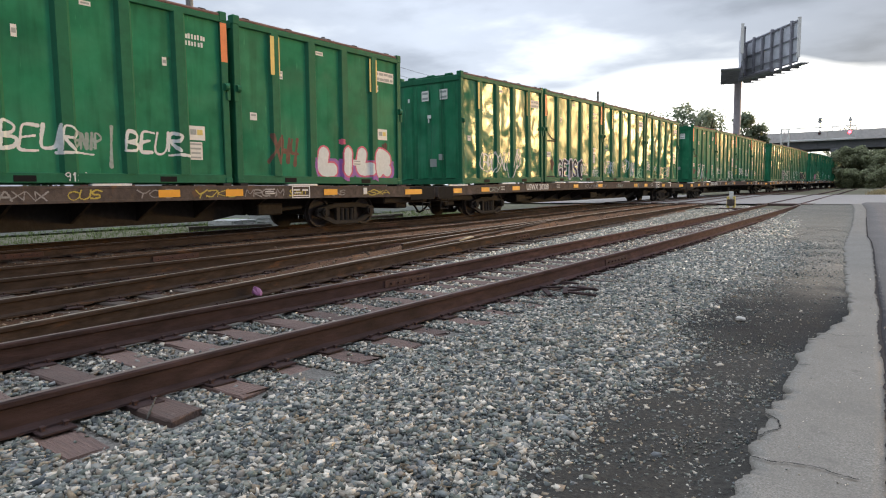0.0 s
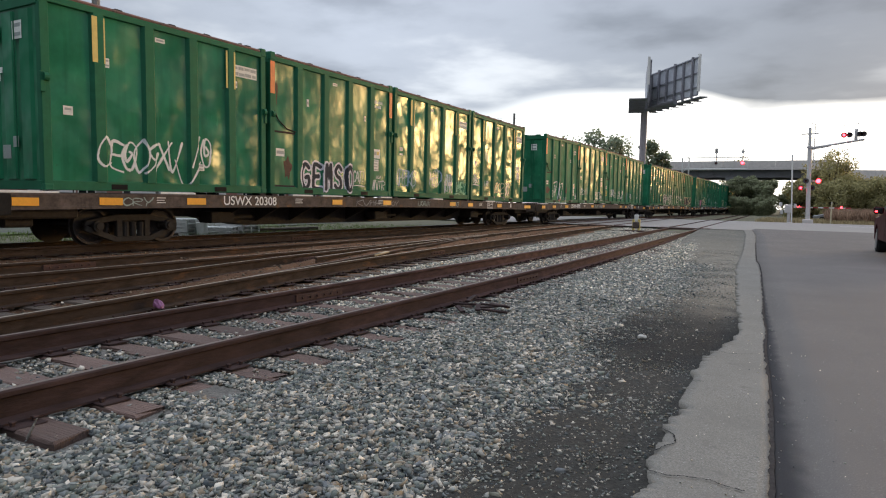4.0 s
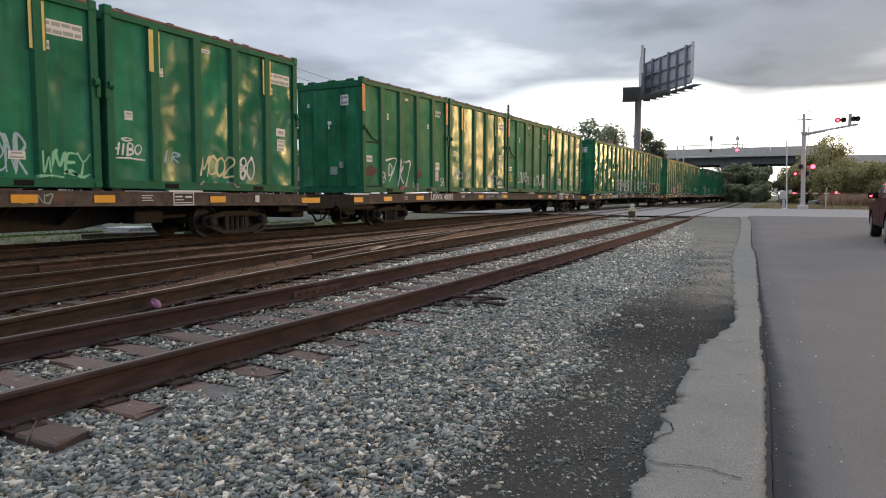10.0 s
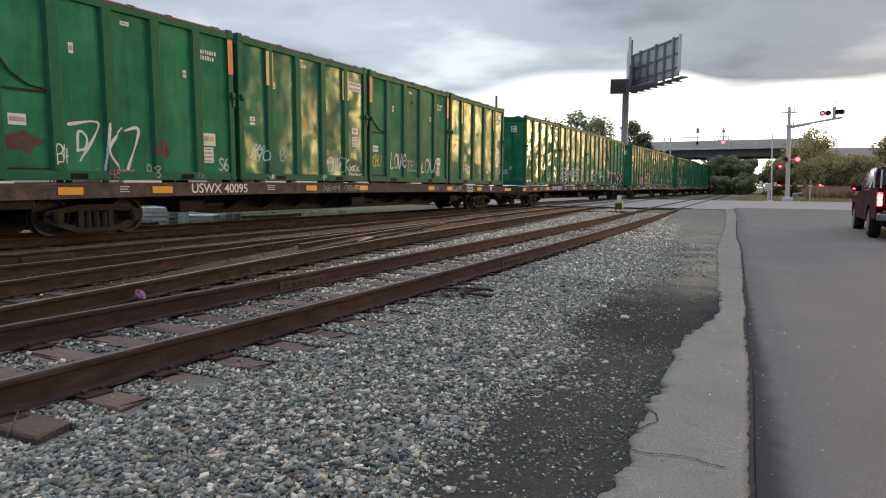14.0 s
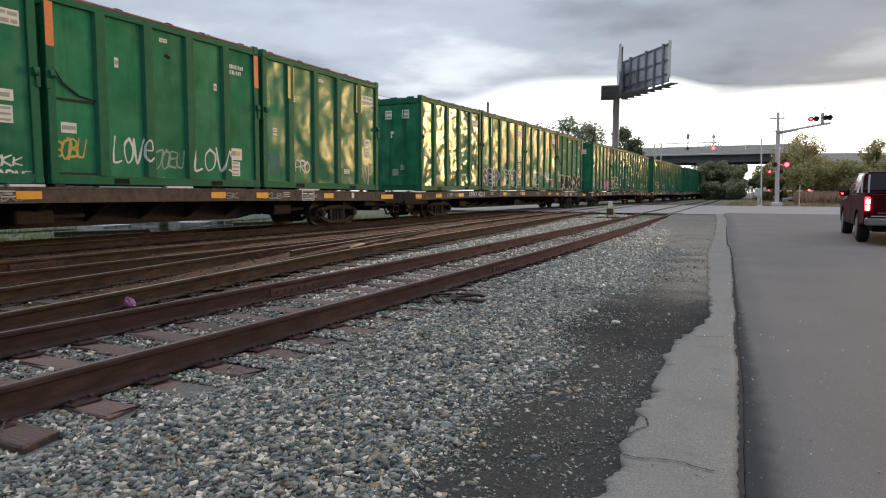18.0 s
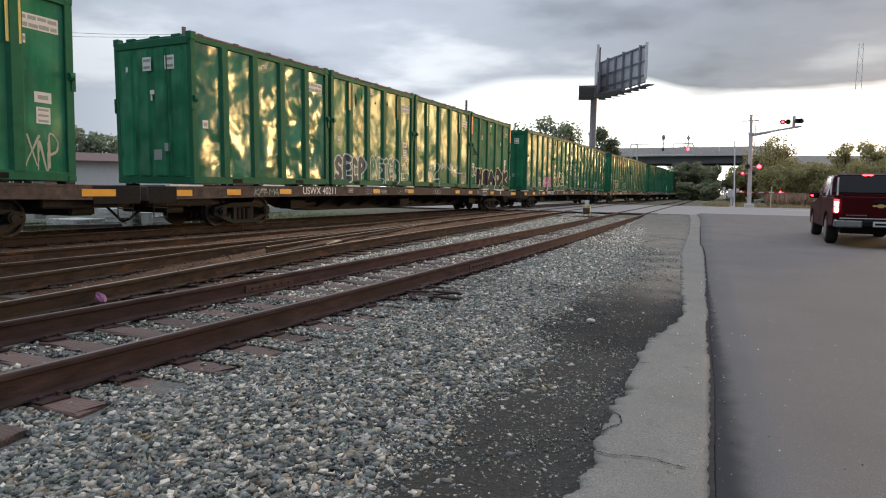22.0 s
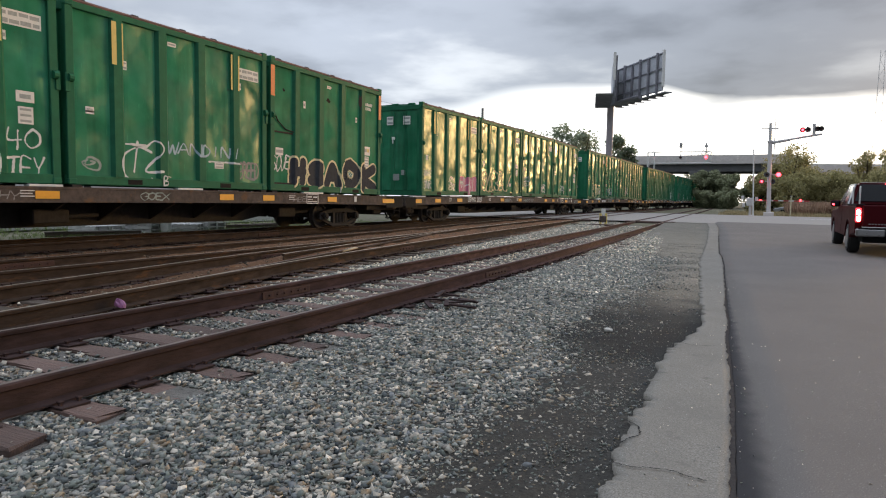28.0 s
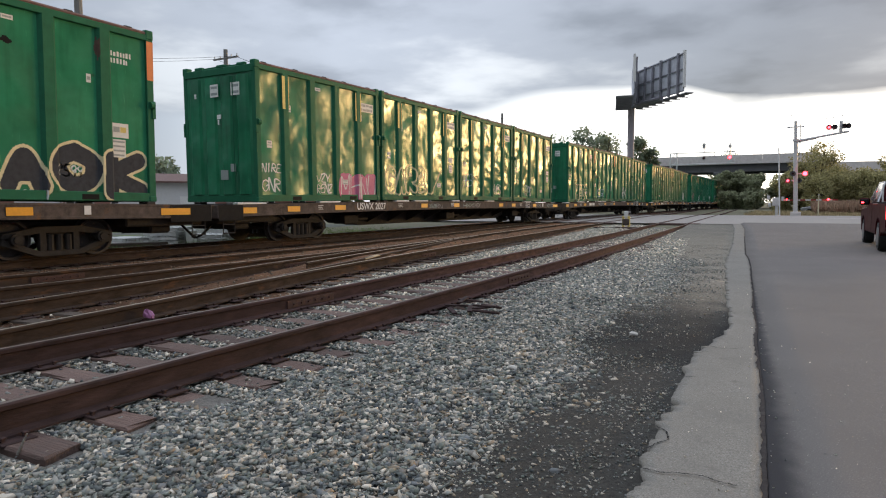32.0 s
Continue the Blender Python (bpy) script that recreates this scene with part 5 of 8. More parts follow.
    # added white strips: sky light on the deck edge put into colour
    for y, w in ((-0.3, 0.55), (3.1, 0.5), (7.5, 0.45), (8.9, 0.5), (11.9, 0.35), (15.6, 0.4), (20.6, 0.5)):
        z = DECK + camber(y)
        part("deck_pad", cbox(half - 0.2, half - 0.02, y - w, y + w, z - 0.005, z + 0.045, 0.006), M["white"], root, "white strip standing for sky light on the deck edge")
    # dark end skirts over the bolsters
    for y0_, y1_ in ((-1.53, -0.68), (25.0, 26.23)):
        for side in (1, -1):
            z = DECK + camber((y0_ + y1_) / 2)
            part("end_skirt", cbox(side * (half - 0.02), side * (half + 0.006), y0_, y1_, z - 0.42, z - 0.005, 0.003), M["grime"], root, "grimy dark end skirt")
    # amber reflectors along the near side, and number panels
    for y, w in ((-0.42, 0.25), (1.35, 0.27), (3.6, 0.28), (9.08, 0.25), (11.9, 0.25), (16.8, 0.25), (18.45, 0.24), (21.55, 0.25), (25.15, 0.42)):
        for side in (1, -1):
            z = DECK + camber(y)
            part("reflector", cbox(side * (half + 0.001), side * (half + 0.011), y - w, y + w, z - 0.25, z - 0.09), M["amber"], root, "amber reflective plate")
    for y, w, h in ((2.6, 0.12, 0.17), (7.3, 0.16, 0.14), (11.5, 0.14, 0.08), (19.5, 0.15, 0.2)):
        z = DECK + camber(y)
        for q in range(3):
            part("stencil_line", cbox(half + 0.001, half + 0.004, y - w, y + w * (1 - 0.3 * (q % 2)), z - 0.10 - q * 0.055, z - 0.08 - q * 0.055), M["white"], root, "small white stencilled line")
    # white outlined data panel with lines of small print, and a blank plate
    z = DECK + camber(20.5) - 0.165
    for a, b, c, d in ((20.2, 20.8, 0.135, 0.155), (20.2, 20.8, -0.155, -0.135), (20.2, 20.225, -0.135, 0.135), (20.775, 20.8, -0.135, 0.135), (20.25, 20.46, 0.04, 0.075), (20.54, 20.74, 0.03, 0.07), (20.26, 20.5, -0.03, -0.01), (20.25, 20.75, -0.10, -0.08)):
        part("stencil_frame", cbox(half + 0.001, half + 0.005, a, b, z + c, z + d), M["stencil_white"], root, "white outlined data panel")
    part("blank_plate", cbox(half + 0.001, half + 0.007, 22.85, 23.0, z - 0.10, z + 0.09), M["white"], root, "small blank white plate")
    for y in (4.9, 12.3, 19.9):
        part("brake_gear", rod(cbox(0.4, 0.9, y - 0.4, y + 0.4, 0.62, 0.92, 0.03), (0.7, y + 0.4, 0.75), (0.7, y + 1.2, 0.78), 0.05, 8), M["steel_dark"], root)
    for y in (2.15, CSTEP * 3 + CLEN - 2.15):
        build_bogie(root, y)
    return root


LEAD = 18.88 - 28.0                # where the first wagon's containers begin at the start


def train_at(t):
    """How far the train has come by t seconds."""
    return 2.9012 * t - 0.003384 * t * t


CARS = []                          # (wagon, its four containers, start)


def build_train():
    car0, box0 = build_flatcar(), build_container()
    for k in range(10):
        y0 = LEAD + k * PITCH
        car = car0 if k == 0 else copy_thing(car0, pose(TRACK_X, y0, 0))
        car.matrix_basis = pose(TRACK_X, y0, 0)
        boxes = []
        for i in range(4):
            a, b = i * CSTEP, i * CSTEP + CLEN
            za, zb = DECK + camber(a) + 0.06, DECK + camber(b) + 0.06
            tilt = math.degrees(math.atan2(zb - za, CLEN))
            m = pose(TRACK_X - 0.12 + 0.0, y0 + a, za, tilt, 0, 0)
            c = box0 if (k, i) == (0, 0) else copy_thing(box0, m)
            c.matrix_basis = m
            boxes.append(c)
        CARS.append((car, boxes, y0))


build_train()


def repaint():
    """How worn each container's paint is."""
    state = {(0, 2): "m", (0, 3): "m", (1, 2): "g", (1, 3): "g", (2, 0): "m", (2, 2): "m", (3, 0): "d", (1, 0): "e", (3, 3): "m", (4, 1): "g", (4, 2): "g", (4, 3): "g", (5, 0): "g", (5, 1): "g", (6, 0): "g", (7, 1): "g", (3, 2): "f"}
    for k, (car, boxes, y0) in enumerate(CARS):
        for i, c in enumerate(boxes):
            kind = state.get((k, i))
            if kind:
                for ch in c.children:
                    if ch.name.split(".")[0] == "side_panel":
                        ch.material_slots[0].link = "OBJECT"
                        ch.material_slots[0].material = M[{"g": "green_gloss", "m": "green_matt", "f": "green", "d": "green_dent", "e": "green_gloss"}[kind]]


repaint()


def motions():
    ts = list(range(0, 33))
    for car, boxes, y0 in CARS:
        base = car.matrix_basis.copy()
        walk(car, [(t, Matrix.Translation((0, -train_at(t), 0)) @ base) for t in ts])
        for c in boxes:
            cb = c.matrix_basis.copy()
            walk(c, [(t, Matrix.Translation((0, -train_at(t), 0)) @ cb) for t in ts])
        for ch in car.children_recursive:
            if ch.name.split(".")[0] == "wheelset":
                wb = ch.matrix_basis.copy()
                n = 160
                walk(ch, [(32 * i / n, wb @ Matrix.Rotation(train_at(32 * i / n) / 0.42, 4, "X")) for i in range(n + 1)])


# ---- far things: overpass, billboard, crossing signals, trees ----
def build_overpass():
    root = empty("overpass", label="concrete road overpass on steel girders above the tracks", category="bridge")
    Y0, Y1 = 138, 150
    part("deck", cbox(-70, 3, Y0 - 0.6, Y1 + 0.6, 8.7, 9.15, 0.03), M["concrete"], root)
    for y in (Y0 - 0.45, Y1 + 0.45):
        for k in range(8):
            part("parapet", cbox(-70 + k * 9.125, -70.03 + (k + 1) * 9.125, y - 0.15, y + 0.15, 9.15, 10.45, 0.02), M["concrete"], root)
    for y in (Y0, Y0 + 4, Y0 + 8, Y1):
        bm = cbox(-70, 5, y - 0.02, y + 0.02, 7.3, 8.7)
        box(bm, -70, 5, y - 0.25, y + 0.25, 7.25, 7.3)
        for x in span(-68, 4, 3):
            box(bm, x - 0.02, x + 0.02, y - 0.2, y + 0.2, 7.3, 8.7)
        part("girder", bm, M["girder"], root)
    for x0, x1 in ((-14.6, -13.6), (-28, -27), (1.5, 2.5)):
        for y in (Y0 + 0.5, Y0 + 6, Y1 - 0.5):
            part("pier", cbox(x0, x1, y - 0.6, y + 0.6, 0.0, 6.6, 0.05), M["girder"], root)
        part("pier_cap", cbox(x0 - 0.2, x1 + 0.2, Y0 - 0.4, Y1 + 0.4, 6.6, 7.25, 0.05), M["girder"], root)
    # the road comes down to the ground beyond the tracks
    ramp = bmesh.new()
    prism(ramp, [(3, 8.7), (3, 9.15), (6, 7.5), (50, 6.9), (50, 6.3), (6, 6.9)], "y", Y0 - 0.6, Y1 + 0.6)
    part("ramp_deck", ramp, M["concrete"], root)
    for y in (Y0 - 0.45, Y1 + 0.45):
        wall = bmesh.new()
        prism(wall, [(3, 9.15), (3, 10.45), (6, 8.6), (50, 8.0), (50, 6.9), (6, 7.5)], "y", y - 0.15, y + 0.15)
        part("ramp_parapet", wall, M["concrete"], root)
    part("abutment", cbox(5.5, 9, Y0 - 0.2, Y1 + 0.2, 0.0, 6.85), M["concrete"], root)
    for x in (-30, -16, 0):
        bm = rod(bmesh.new(), (x, Y1 + 0.6, 9.1), (x, Y1 + 0.6, 18.5 if x == 0 else 12), 0.1, 8, 0.06)
        if x == 0:
            rod(bm, (x, Y1 + 0.6, 18.5), (x - 2.2, Y1 + 0.6, 19.0), 0.05, 6)
        part("light_pole", bm, M["girder"], root)
    bank = bmesh.new()
    prism(bank, [(8.9, 0.0), (8.9, 6.6), (50, 6.2), (75, 0.0)], "y", 134, 154)
    tagged(part("embankment", bank, M["ground"]), label="grassy earth embankment carrying the overpass road", category="embankment", kind="structure")


def build_billboard():
    root = empty("billboard", label="tall V-shaped billboard seen from behind on one steel pole", category="billboard")
    A, P, B = Vector((-10.8, 72.0, 0)), Vector((-17.5, 80.0, 0)), Vector((-15.7, 71.2, 0))
    part("pole", rod(bmesh.new(), (-17.95, 80.0, 0), (-17.95, 80.0, 13.0), 0.40, 16), M["pole_paint"], root, "grey-brown steel pole")
    for a, b, out in ((P, A, -0.75), (P + Vector((-0.4, 0, 0)), B, 1.9)):
        d = (b - a).normalized()
        n = Vector((d.y, -d.x, 0))
        ln = (b - a).length
        m = Matrix(((d.x, n.x, 0, a.x), (d.y, n.y, 0, a.y), (0, 0, 1, 0), (0, 0, 0, 1)))
        back = 0.07 if out < 0 else -0.32
        part("panel", box(bmesh.new(), 0, ln, -0.06, 0.06, 13.0, 16.9, 0, m), M["panel_back"], root, "weathered grey back of an advertising panel")
        for k in range(6):
            x = ln * (k + 0.5) / 6
            part("upright", box(bmesh.new(), x - 0.10, x + 0.10, back, back + 0.25, 12.7, 16.95 if k % 2 else 16.6, 0, m), M["board_frame"], root)
        for z in (13.75, 15.2, 16.75):
            part("stringer", box(bmesh.new(), 0, ln, back, back + 0.10, z - 0.05, z + 0.05, 0, m), M["board_frame"], root)
        part("trim", box(bmesh.new(), ln - 0.05, ln + 0.12, -0.14, 0.14, 13.3 if out < 0 else 14.2, 17.1, 0, m), M["white"], root, "white edge trim")
        # walkway with rails and lamp arms under the panel
        part("catwalk", box(bmesh.new(), 0.0, ln + 0.6, min(0.1, out), max(0.1, out), 12.62, 12.72, 0, m), M["board_frame"], root)
        part("apron", box(bmesh.new(), 0.0, ln, -0.05, 0.05, 12.9, 13.45, 0, m), M["board_frame"], root)
        for k in range(7):
            x = ln * (k + 0.3) / 7
            part("bracket", box(bmesh.new(), x - 0.06, x + 0.06, min(0.1, out), max(0.1, out), 12.42, 12.62, 0, m), M["board_frame"], root)
            if out < 0:
                part("lamp_arm", rod(bmesh.new(), m @ Vector((x, 0.0, 12.6)), m @ Vector((x, out * 1.5, 12.45)), 0.05, 6), M["board_frame"], root)
    part("torsion_beam", rod(bmesh.new(), (-17.95, 80.0, 12.85), (-13.6, 75.0, 12.85), 0.28, 10), M["board_frame"], root)


M["board_frame"] = material("grey_frame_paint", (0.22, 0.22, 0.25), 0.7, vary=0.2, fine=2, coarse=0.4, bump=0.1)
M["pole_paint"] = material("brown_pole_paint", (0.36, 0.32, 0.34), 0.7, vary=0.15, fine=3, coarse=0.4, bump=0.1)
M["panel_back"] = material("weathered_panel_back", (0.46, 0.48, 0.52), 0.8, vary=0.2, fine=1.5, coarse=0.4, bump=0.1)
M["red_lamp"] = glow("lit_red_lamp", (1.0, 0.02, 0.03), 14.0)
M["dim_red"] = glow("dim_red_lens", (0.05, 0.012, 0.012), 0.0)


def signal_pair(root, x, y, z, lit, half):
    bm = cbox(x - half - 0.1, x + half + 0.1, y + 0.04, y + 0.1, z - 0.04, z + 0.04)
    part("lamp_bar", bm, M["galv"], root)
    for q, on in ((-half, lit[0]), (half, lit[1])):
        part("backboard", disc(bmesh.new(), (x + q, y, z), (0, 1, 0), 0.22, 0.02, 20), M["girder"], root, "round dark backboard")
        part("lamp", disc(bmesh.new(), (x + q, y - 0.06, z), (0, 1, 0), 0.09 if on < 2 else 0.17, 0.1, 16), M["red_lamp" if on else "dim_red"], root, "red crossing lamp")
        hb = bmesh.new()
        bmesh.ops.create_cone(hb, cap_ends=False, segments=16, radius1=0.16, radius2=0.16, depth=0.28, matrix=Matrix.Translation((x + q, y - 0.16, z)) @ Matrix.Rotation(radians(90), 4, "X"))
        bmesh.ops.delete(hb, geom=[v for v in hb.verts if v.co.z < z - 0.05], context="VERTS")
        part("hood", hb, M["black"], root)


def build_mast():
    root = empty("crossing_signal_mast", label="galvanised cantilever mast with red crossing lights lit", category="crossing signal")
    x, y, g = -0.45, 62.6, 0.1
    part("post", rod(bmesh.new(), (x + 0.3, y, g), (x + 0.12, y, 6.55), 0.17, 14), M["galv"], root)
    part("upper_post", rod(bmesh.new(), (x + 0.12, y, 6.5), (x + 0.07, y, 8.15), 0.13, 14, 0.11), M["galv"], root)
    part("collar", disc(bmesh.new(), (x + 0.12, y, 6.55), (0, 0, 1), 0.23, 0.16, 14), M["galv"], root)
    part("base", cbox(x - 0.1, x + 0.7, y - 0.4, y + 0.4, g, g + 0.4, 0.03), M["concrete"], root)
    part("cross_arm", cbox(x - 0.58, x + 0.72, y - 0.05, y + 0.05, 7.60, 7.70), M["galv"], root)
    bm = rod(bmesh.new(), (x, y, 6.45), (3.5, y, 7.08), 0.09, 8)
    rod(bm, (x, y, 6.3), (1.2, y, 6.62), 0.05, 8)
    part("arm", bm, M["galv"], root)
    part("walkway_rail", rod(rod(rod(rod(bmesh.new(), (1.7, y, 8.2), (3.15, y, 8.42), 0.025, 5), (1.75, y, 6.8), (1.75, y, 8.2), 0.015, 5), (2.35, y, 6.9), (2.35, y, 8.3), 0.02, 5), (3.0, y, 7.0), (3.0, y, 8.42), 0.025, 5), M["galv"], root)
    part("bell_box", cbox(2.78, 3.02, y - 0.1, y + 0.1, 7.05, 7.95, 0.03), M["galv"], root)
    signal_pair(root, 2.25, y - 0.25, 7.45, (1, 0), 0.2)
    signal_pair(root, 3.27, y - 0.25, 7.5, (0, 0), 0.14)
    signal_pair(root, 0.0, y - 0.3, 3.72, (0, 2), 0.45)
    signal_pair(root, -0.40, y + 0.3, 3.16, (1, 0), 0.42)
    # lowered gate arm across the street with stripes
    gate = empty("crossing_gate", label="lowered red and white striped crossing gate arm", category="crossing gate")
    gy = 62.9
    part("stand", cbox(-1.72, -1.5, gy - 0.15, gy + 0.15, 0.1, 1.35, 0.03), M["galv"], gate)
    part("mechanism", cbox(-1.95, -1.4, gy - 0.2, gy + 0.2, 1.0, 1.72, 0.05), M["galv"], gate)
    for q, a in ((-2.25, 1.85), (-2.15, 1.2), (-1.15, 1.75)):
        part("counterweight", cbox(q - 0.12, q + 0.12, gy - 0.1, gy + 0.1, a - 0.3, a + 0.05, 0.03), M["galv"], gate)
    part("gate_lamp", disc(bmesh.new(), (2.22, gy - 0.08, 1.58), (0, 1, 0), 0.07, 0.08, 12), M["red_lamp"], gate, "lit red lamp on the arm")
    part("gate_lamp", disc(bmesh.new(), (-0.85, gy - 0.08, 1.58), (0, 1, 0), 0.035, 0.08, 12), M["red_lamp"], gate, "lit red lamp on the arm")
    for k in range(11):
        part("arm_stripe", cbox(-1.4 + k * 0.39, -1.4 + (k + 1) * 0.39, gy - 0.03, gy + 0.03, 1.46, 1.55), M["white" if k % 2 else "red_paint"], gate)
    pole = empty("marker_post", label="thin white painted post beside the crossing", category="post")
    part("post", rod(bmesh.new(), (-1.33, 61.9, 0.1), (-1.56, 61.9, 5.9), 0.055, 8), M["white"], pole)
    part("foot", cbox(-1.65, -1.25, 61.7, 62.1, 0.1, 0.25, 0.02), M["concrete"], pole)


M["red_paint"] = material("red_paint", (0.34, 0.04, 0.045), 0.55, vary=0.15, fine=10, coarse=2, bump=0.0)


def build_tree(name, x, y, h, r, seed, leaves=2600, leaf=0.3, trunk=0.35, low=0.25, label="leafy deciduous tree with an uneven crown", mat="leaf"):
    rng = random.Random(seed)
    g = lift(y) - 0.1
    root = empty(name, at=pose(x, y, g), label=label, category="tree")
    bm = bmesh.new()
    rod(bm, (0, 0, 0), (0, 0, h * 0.45), h * 0.035, 8, h * 0.022)
    tips = []
    for k in range(9):
        a = 2 * math.pi * k / 9 + rng.uniform(-0.3, 0.3)
        z0 = h * rng.uniform(0.22, 0.45)
        e = Vector((math.cos(a) * r * rng.uniform(0.35, 0.8), math.sin(a) * r * rng.uniform(0.35, 0.8), h * rng.uniform(0.5, 0.88)))
        rod(bm, (0, 0, z0), e, h * 0.014, 5, h * 0.004)
        tips.append(e)
    part("trunk", bm, M["bark"], root)
    clumps = [(t, r * rng.uniform(0.28, 0.48)) for t in tips]
    for k in range(16):
        a, q = rng.uniform(0, 6.28), rng.random() ** 0.5
        z = h * (low + (1 - low) * rng.random())
        env = math.sin(math.pi * min(1, max(0.08, (z / h - low) / (1 - low) * 0.85 + 0.1)))
        clumps.append((Vector((math.cos(a) * r * q * env, math.sin(a) * r * q * env, z * 0.93)), r * rng.uniform(0.2, 0.42)))
    n = leaves
    v, f = [], []
    for i in range(n):
        c, cr = clumps[rng.randrange(len(clumps))]
        d = Vector((rng.gauss(0, 1), rng.gauss(0, 1), rng.gauss(0, 0.8)))
        d = d.normalized() * cr * (0.55 + 0.5 * rng.random())
        p = c + d
        u = Vector((rng.gauss(0, 1), rng.gauss(0, 1), rng.gauss(0, 1))).normalized() * leaf * rng.uniform(0.5, 1.2)
        w = u.cross(Vector((rng.gauss(0, 1), rng.gauss(0, 1), rng.gauss(0, 1)))).normalized() * leaf * rng.uniform(0.4, 0.9)
        k = len(v)
        v += [p - u, p + w, p + u, p - w]
        f.append((k, k + 1, k + 2, k + 3))
    mesh_part("crown", v, f, M[mat], root)
    return root


build_overpass()
build_billboard()
build_mast()


M["dry_brush"] = foliage("dry_brown_brush", (0.33, 0.22, 0.15))
M["weed"] = foliage("dry_weeds", (0.36, 0.29, 0.16))
for x, y, h, r, sd in ((-33, 106, 15.0, 4.6, 1), (-29.5, 110, 13.2, 4.0, 2), (-22.3, 108, 12.6, 2.7, 3), (-27.5, 112, 9.0, 3.0, 4), (-38, 112, 10, 4.5, 15)):
    build_tree("tree", x, y, h, r, sd, 2600, 0.28)
for x, y, h, r, sd in ((2.0, 92, 8.5, 3.0, 5), (0.2, 90, 6.0, 2.2, 6), (4.4, 88, 5.4, 2.4, 33), (6.8, 89, 5.3, 2.4, 7), (9.8, 90, 7.6, 2.0, 8), (12.0, 88, 8.2, 2.6, 9), (2.6, 84, 4.6, 2.4, 34), (6.0, 83, 4.6, 2.4, 35), (9.8, 83, 4.8, 2.6, 36), (13.6, 84, 5.4, 2.6, 37), (-1.2, 88, 4.6, 2.0, 38), (16.8, 86, 7.0, 3.2, 10), (21, 85, 6.6, 3.2, 11), (26, 84, 6.2, 3.4, 12), (33, 86, 6, 4, 13), (42, 88, 6, 4, 14), (18, 92, 6.5, 3, 31)):
    build_tree("tree", x, y, h, r, sd, 6500 if h < 6.2 else 5200, 0.13, low=0.03, mat="bush", label="dense roadside tree with foliage down to the ground")
for x, y, h, r, sd in ((-14.6, 178, 14.2, 5.0, 16), (-11.6, 130, 6.9, 2.2, 50), (-9.6, 132, 7.0, 2.4, 51), (-7.4, 130, 6.8, 2.3, 52), (-6.7, 133, 6.4, 1.5, 53), (0.3, 131, 6.8, 2.0, 54), (1.6, 128, 7.0, 2.6, 55), (-3.0, 134, 5.2, 2.2, 56), (4.4, 126, 7.0, 2.8, 57), (-10.4, 122, 3.0, 1.8, 58), (-7.2, 121, 3.0, 1.9, 59), (-14.8, 156, 9.2, 3.2, 17), (-8.9, 156, 9.2, 2.6, 18), (2.6, 156, 9.0, 3.4, 20), (-11.6, 158, 9.4, 2.8, 26), (-3.8, 157, 5.6, 2.4, 27), (0.6, 158, 8.8, 2.6, 21)):
    build_tree("tree", x, y, h, r, sd, 7500, 0.17, low=0.02, mat="hazy_leaf", label="dark tree standing behind the overpass")


def build_weeds(name, n, place, hgt, seed, mat, label):
    """Tufts of thin blades."""
    rng = random.Random(seed)
    v, f = [], []
    for _ in range(n):
        x, y, z = place(rng)
        for k in range(5):
            a = rng.uniform(0, 6.28)
            h = hgt * rng.uniform(0.4, 1.1)
            d = Vector((math.cos(a), math.sin(a), 0))
            w = Vector((-d.y, d.x, 0)) * hgt * 0.05
            p = Vector((x, y, z)) + d * rng.uniform(0, 0.08)
            e = p + d * h * rng.uniform(0.1, 0.5) + Vector((0, 0, h))
            i = len(v)
            v += [p - w, p + w, e]
            f.append((i, i + 1, i + 2))
    return tagged(mesh_part(name, v, f, mat), label=label, category="grass", kind="stuff")


build_weeds("verge_grass", 5000, lambda r: (-17.8 - 5.6 * r.random() ** 1.5 , r.uniform(0, 36), -0.03), 0.12, 1, M["grass"], "green grass verge behind the tracks")
build_weeds("verge_grass", 5200, lambda r: (r.uniform(-4.2, 22), r.uniform(63, 78), 0.09), 0.45, 2, M["weed"], "dry yellow-green weeds past the street")
build_weeds("brush", 6000, lambda r: (r.uniform(1.5, 26), r.uniform(68, 77), 0.09), 1.4, 7, M["dry_brush"], "tall dry brown brush beyond the crossing")
build_weeds("verge_grass", 1500, lambda r: (r.uniform(-40, -22.8) , r.uniform(63, 90), 0.09), 0.4, 3, M["weed"], "dry weeds past the street")


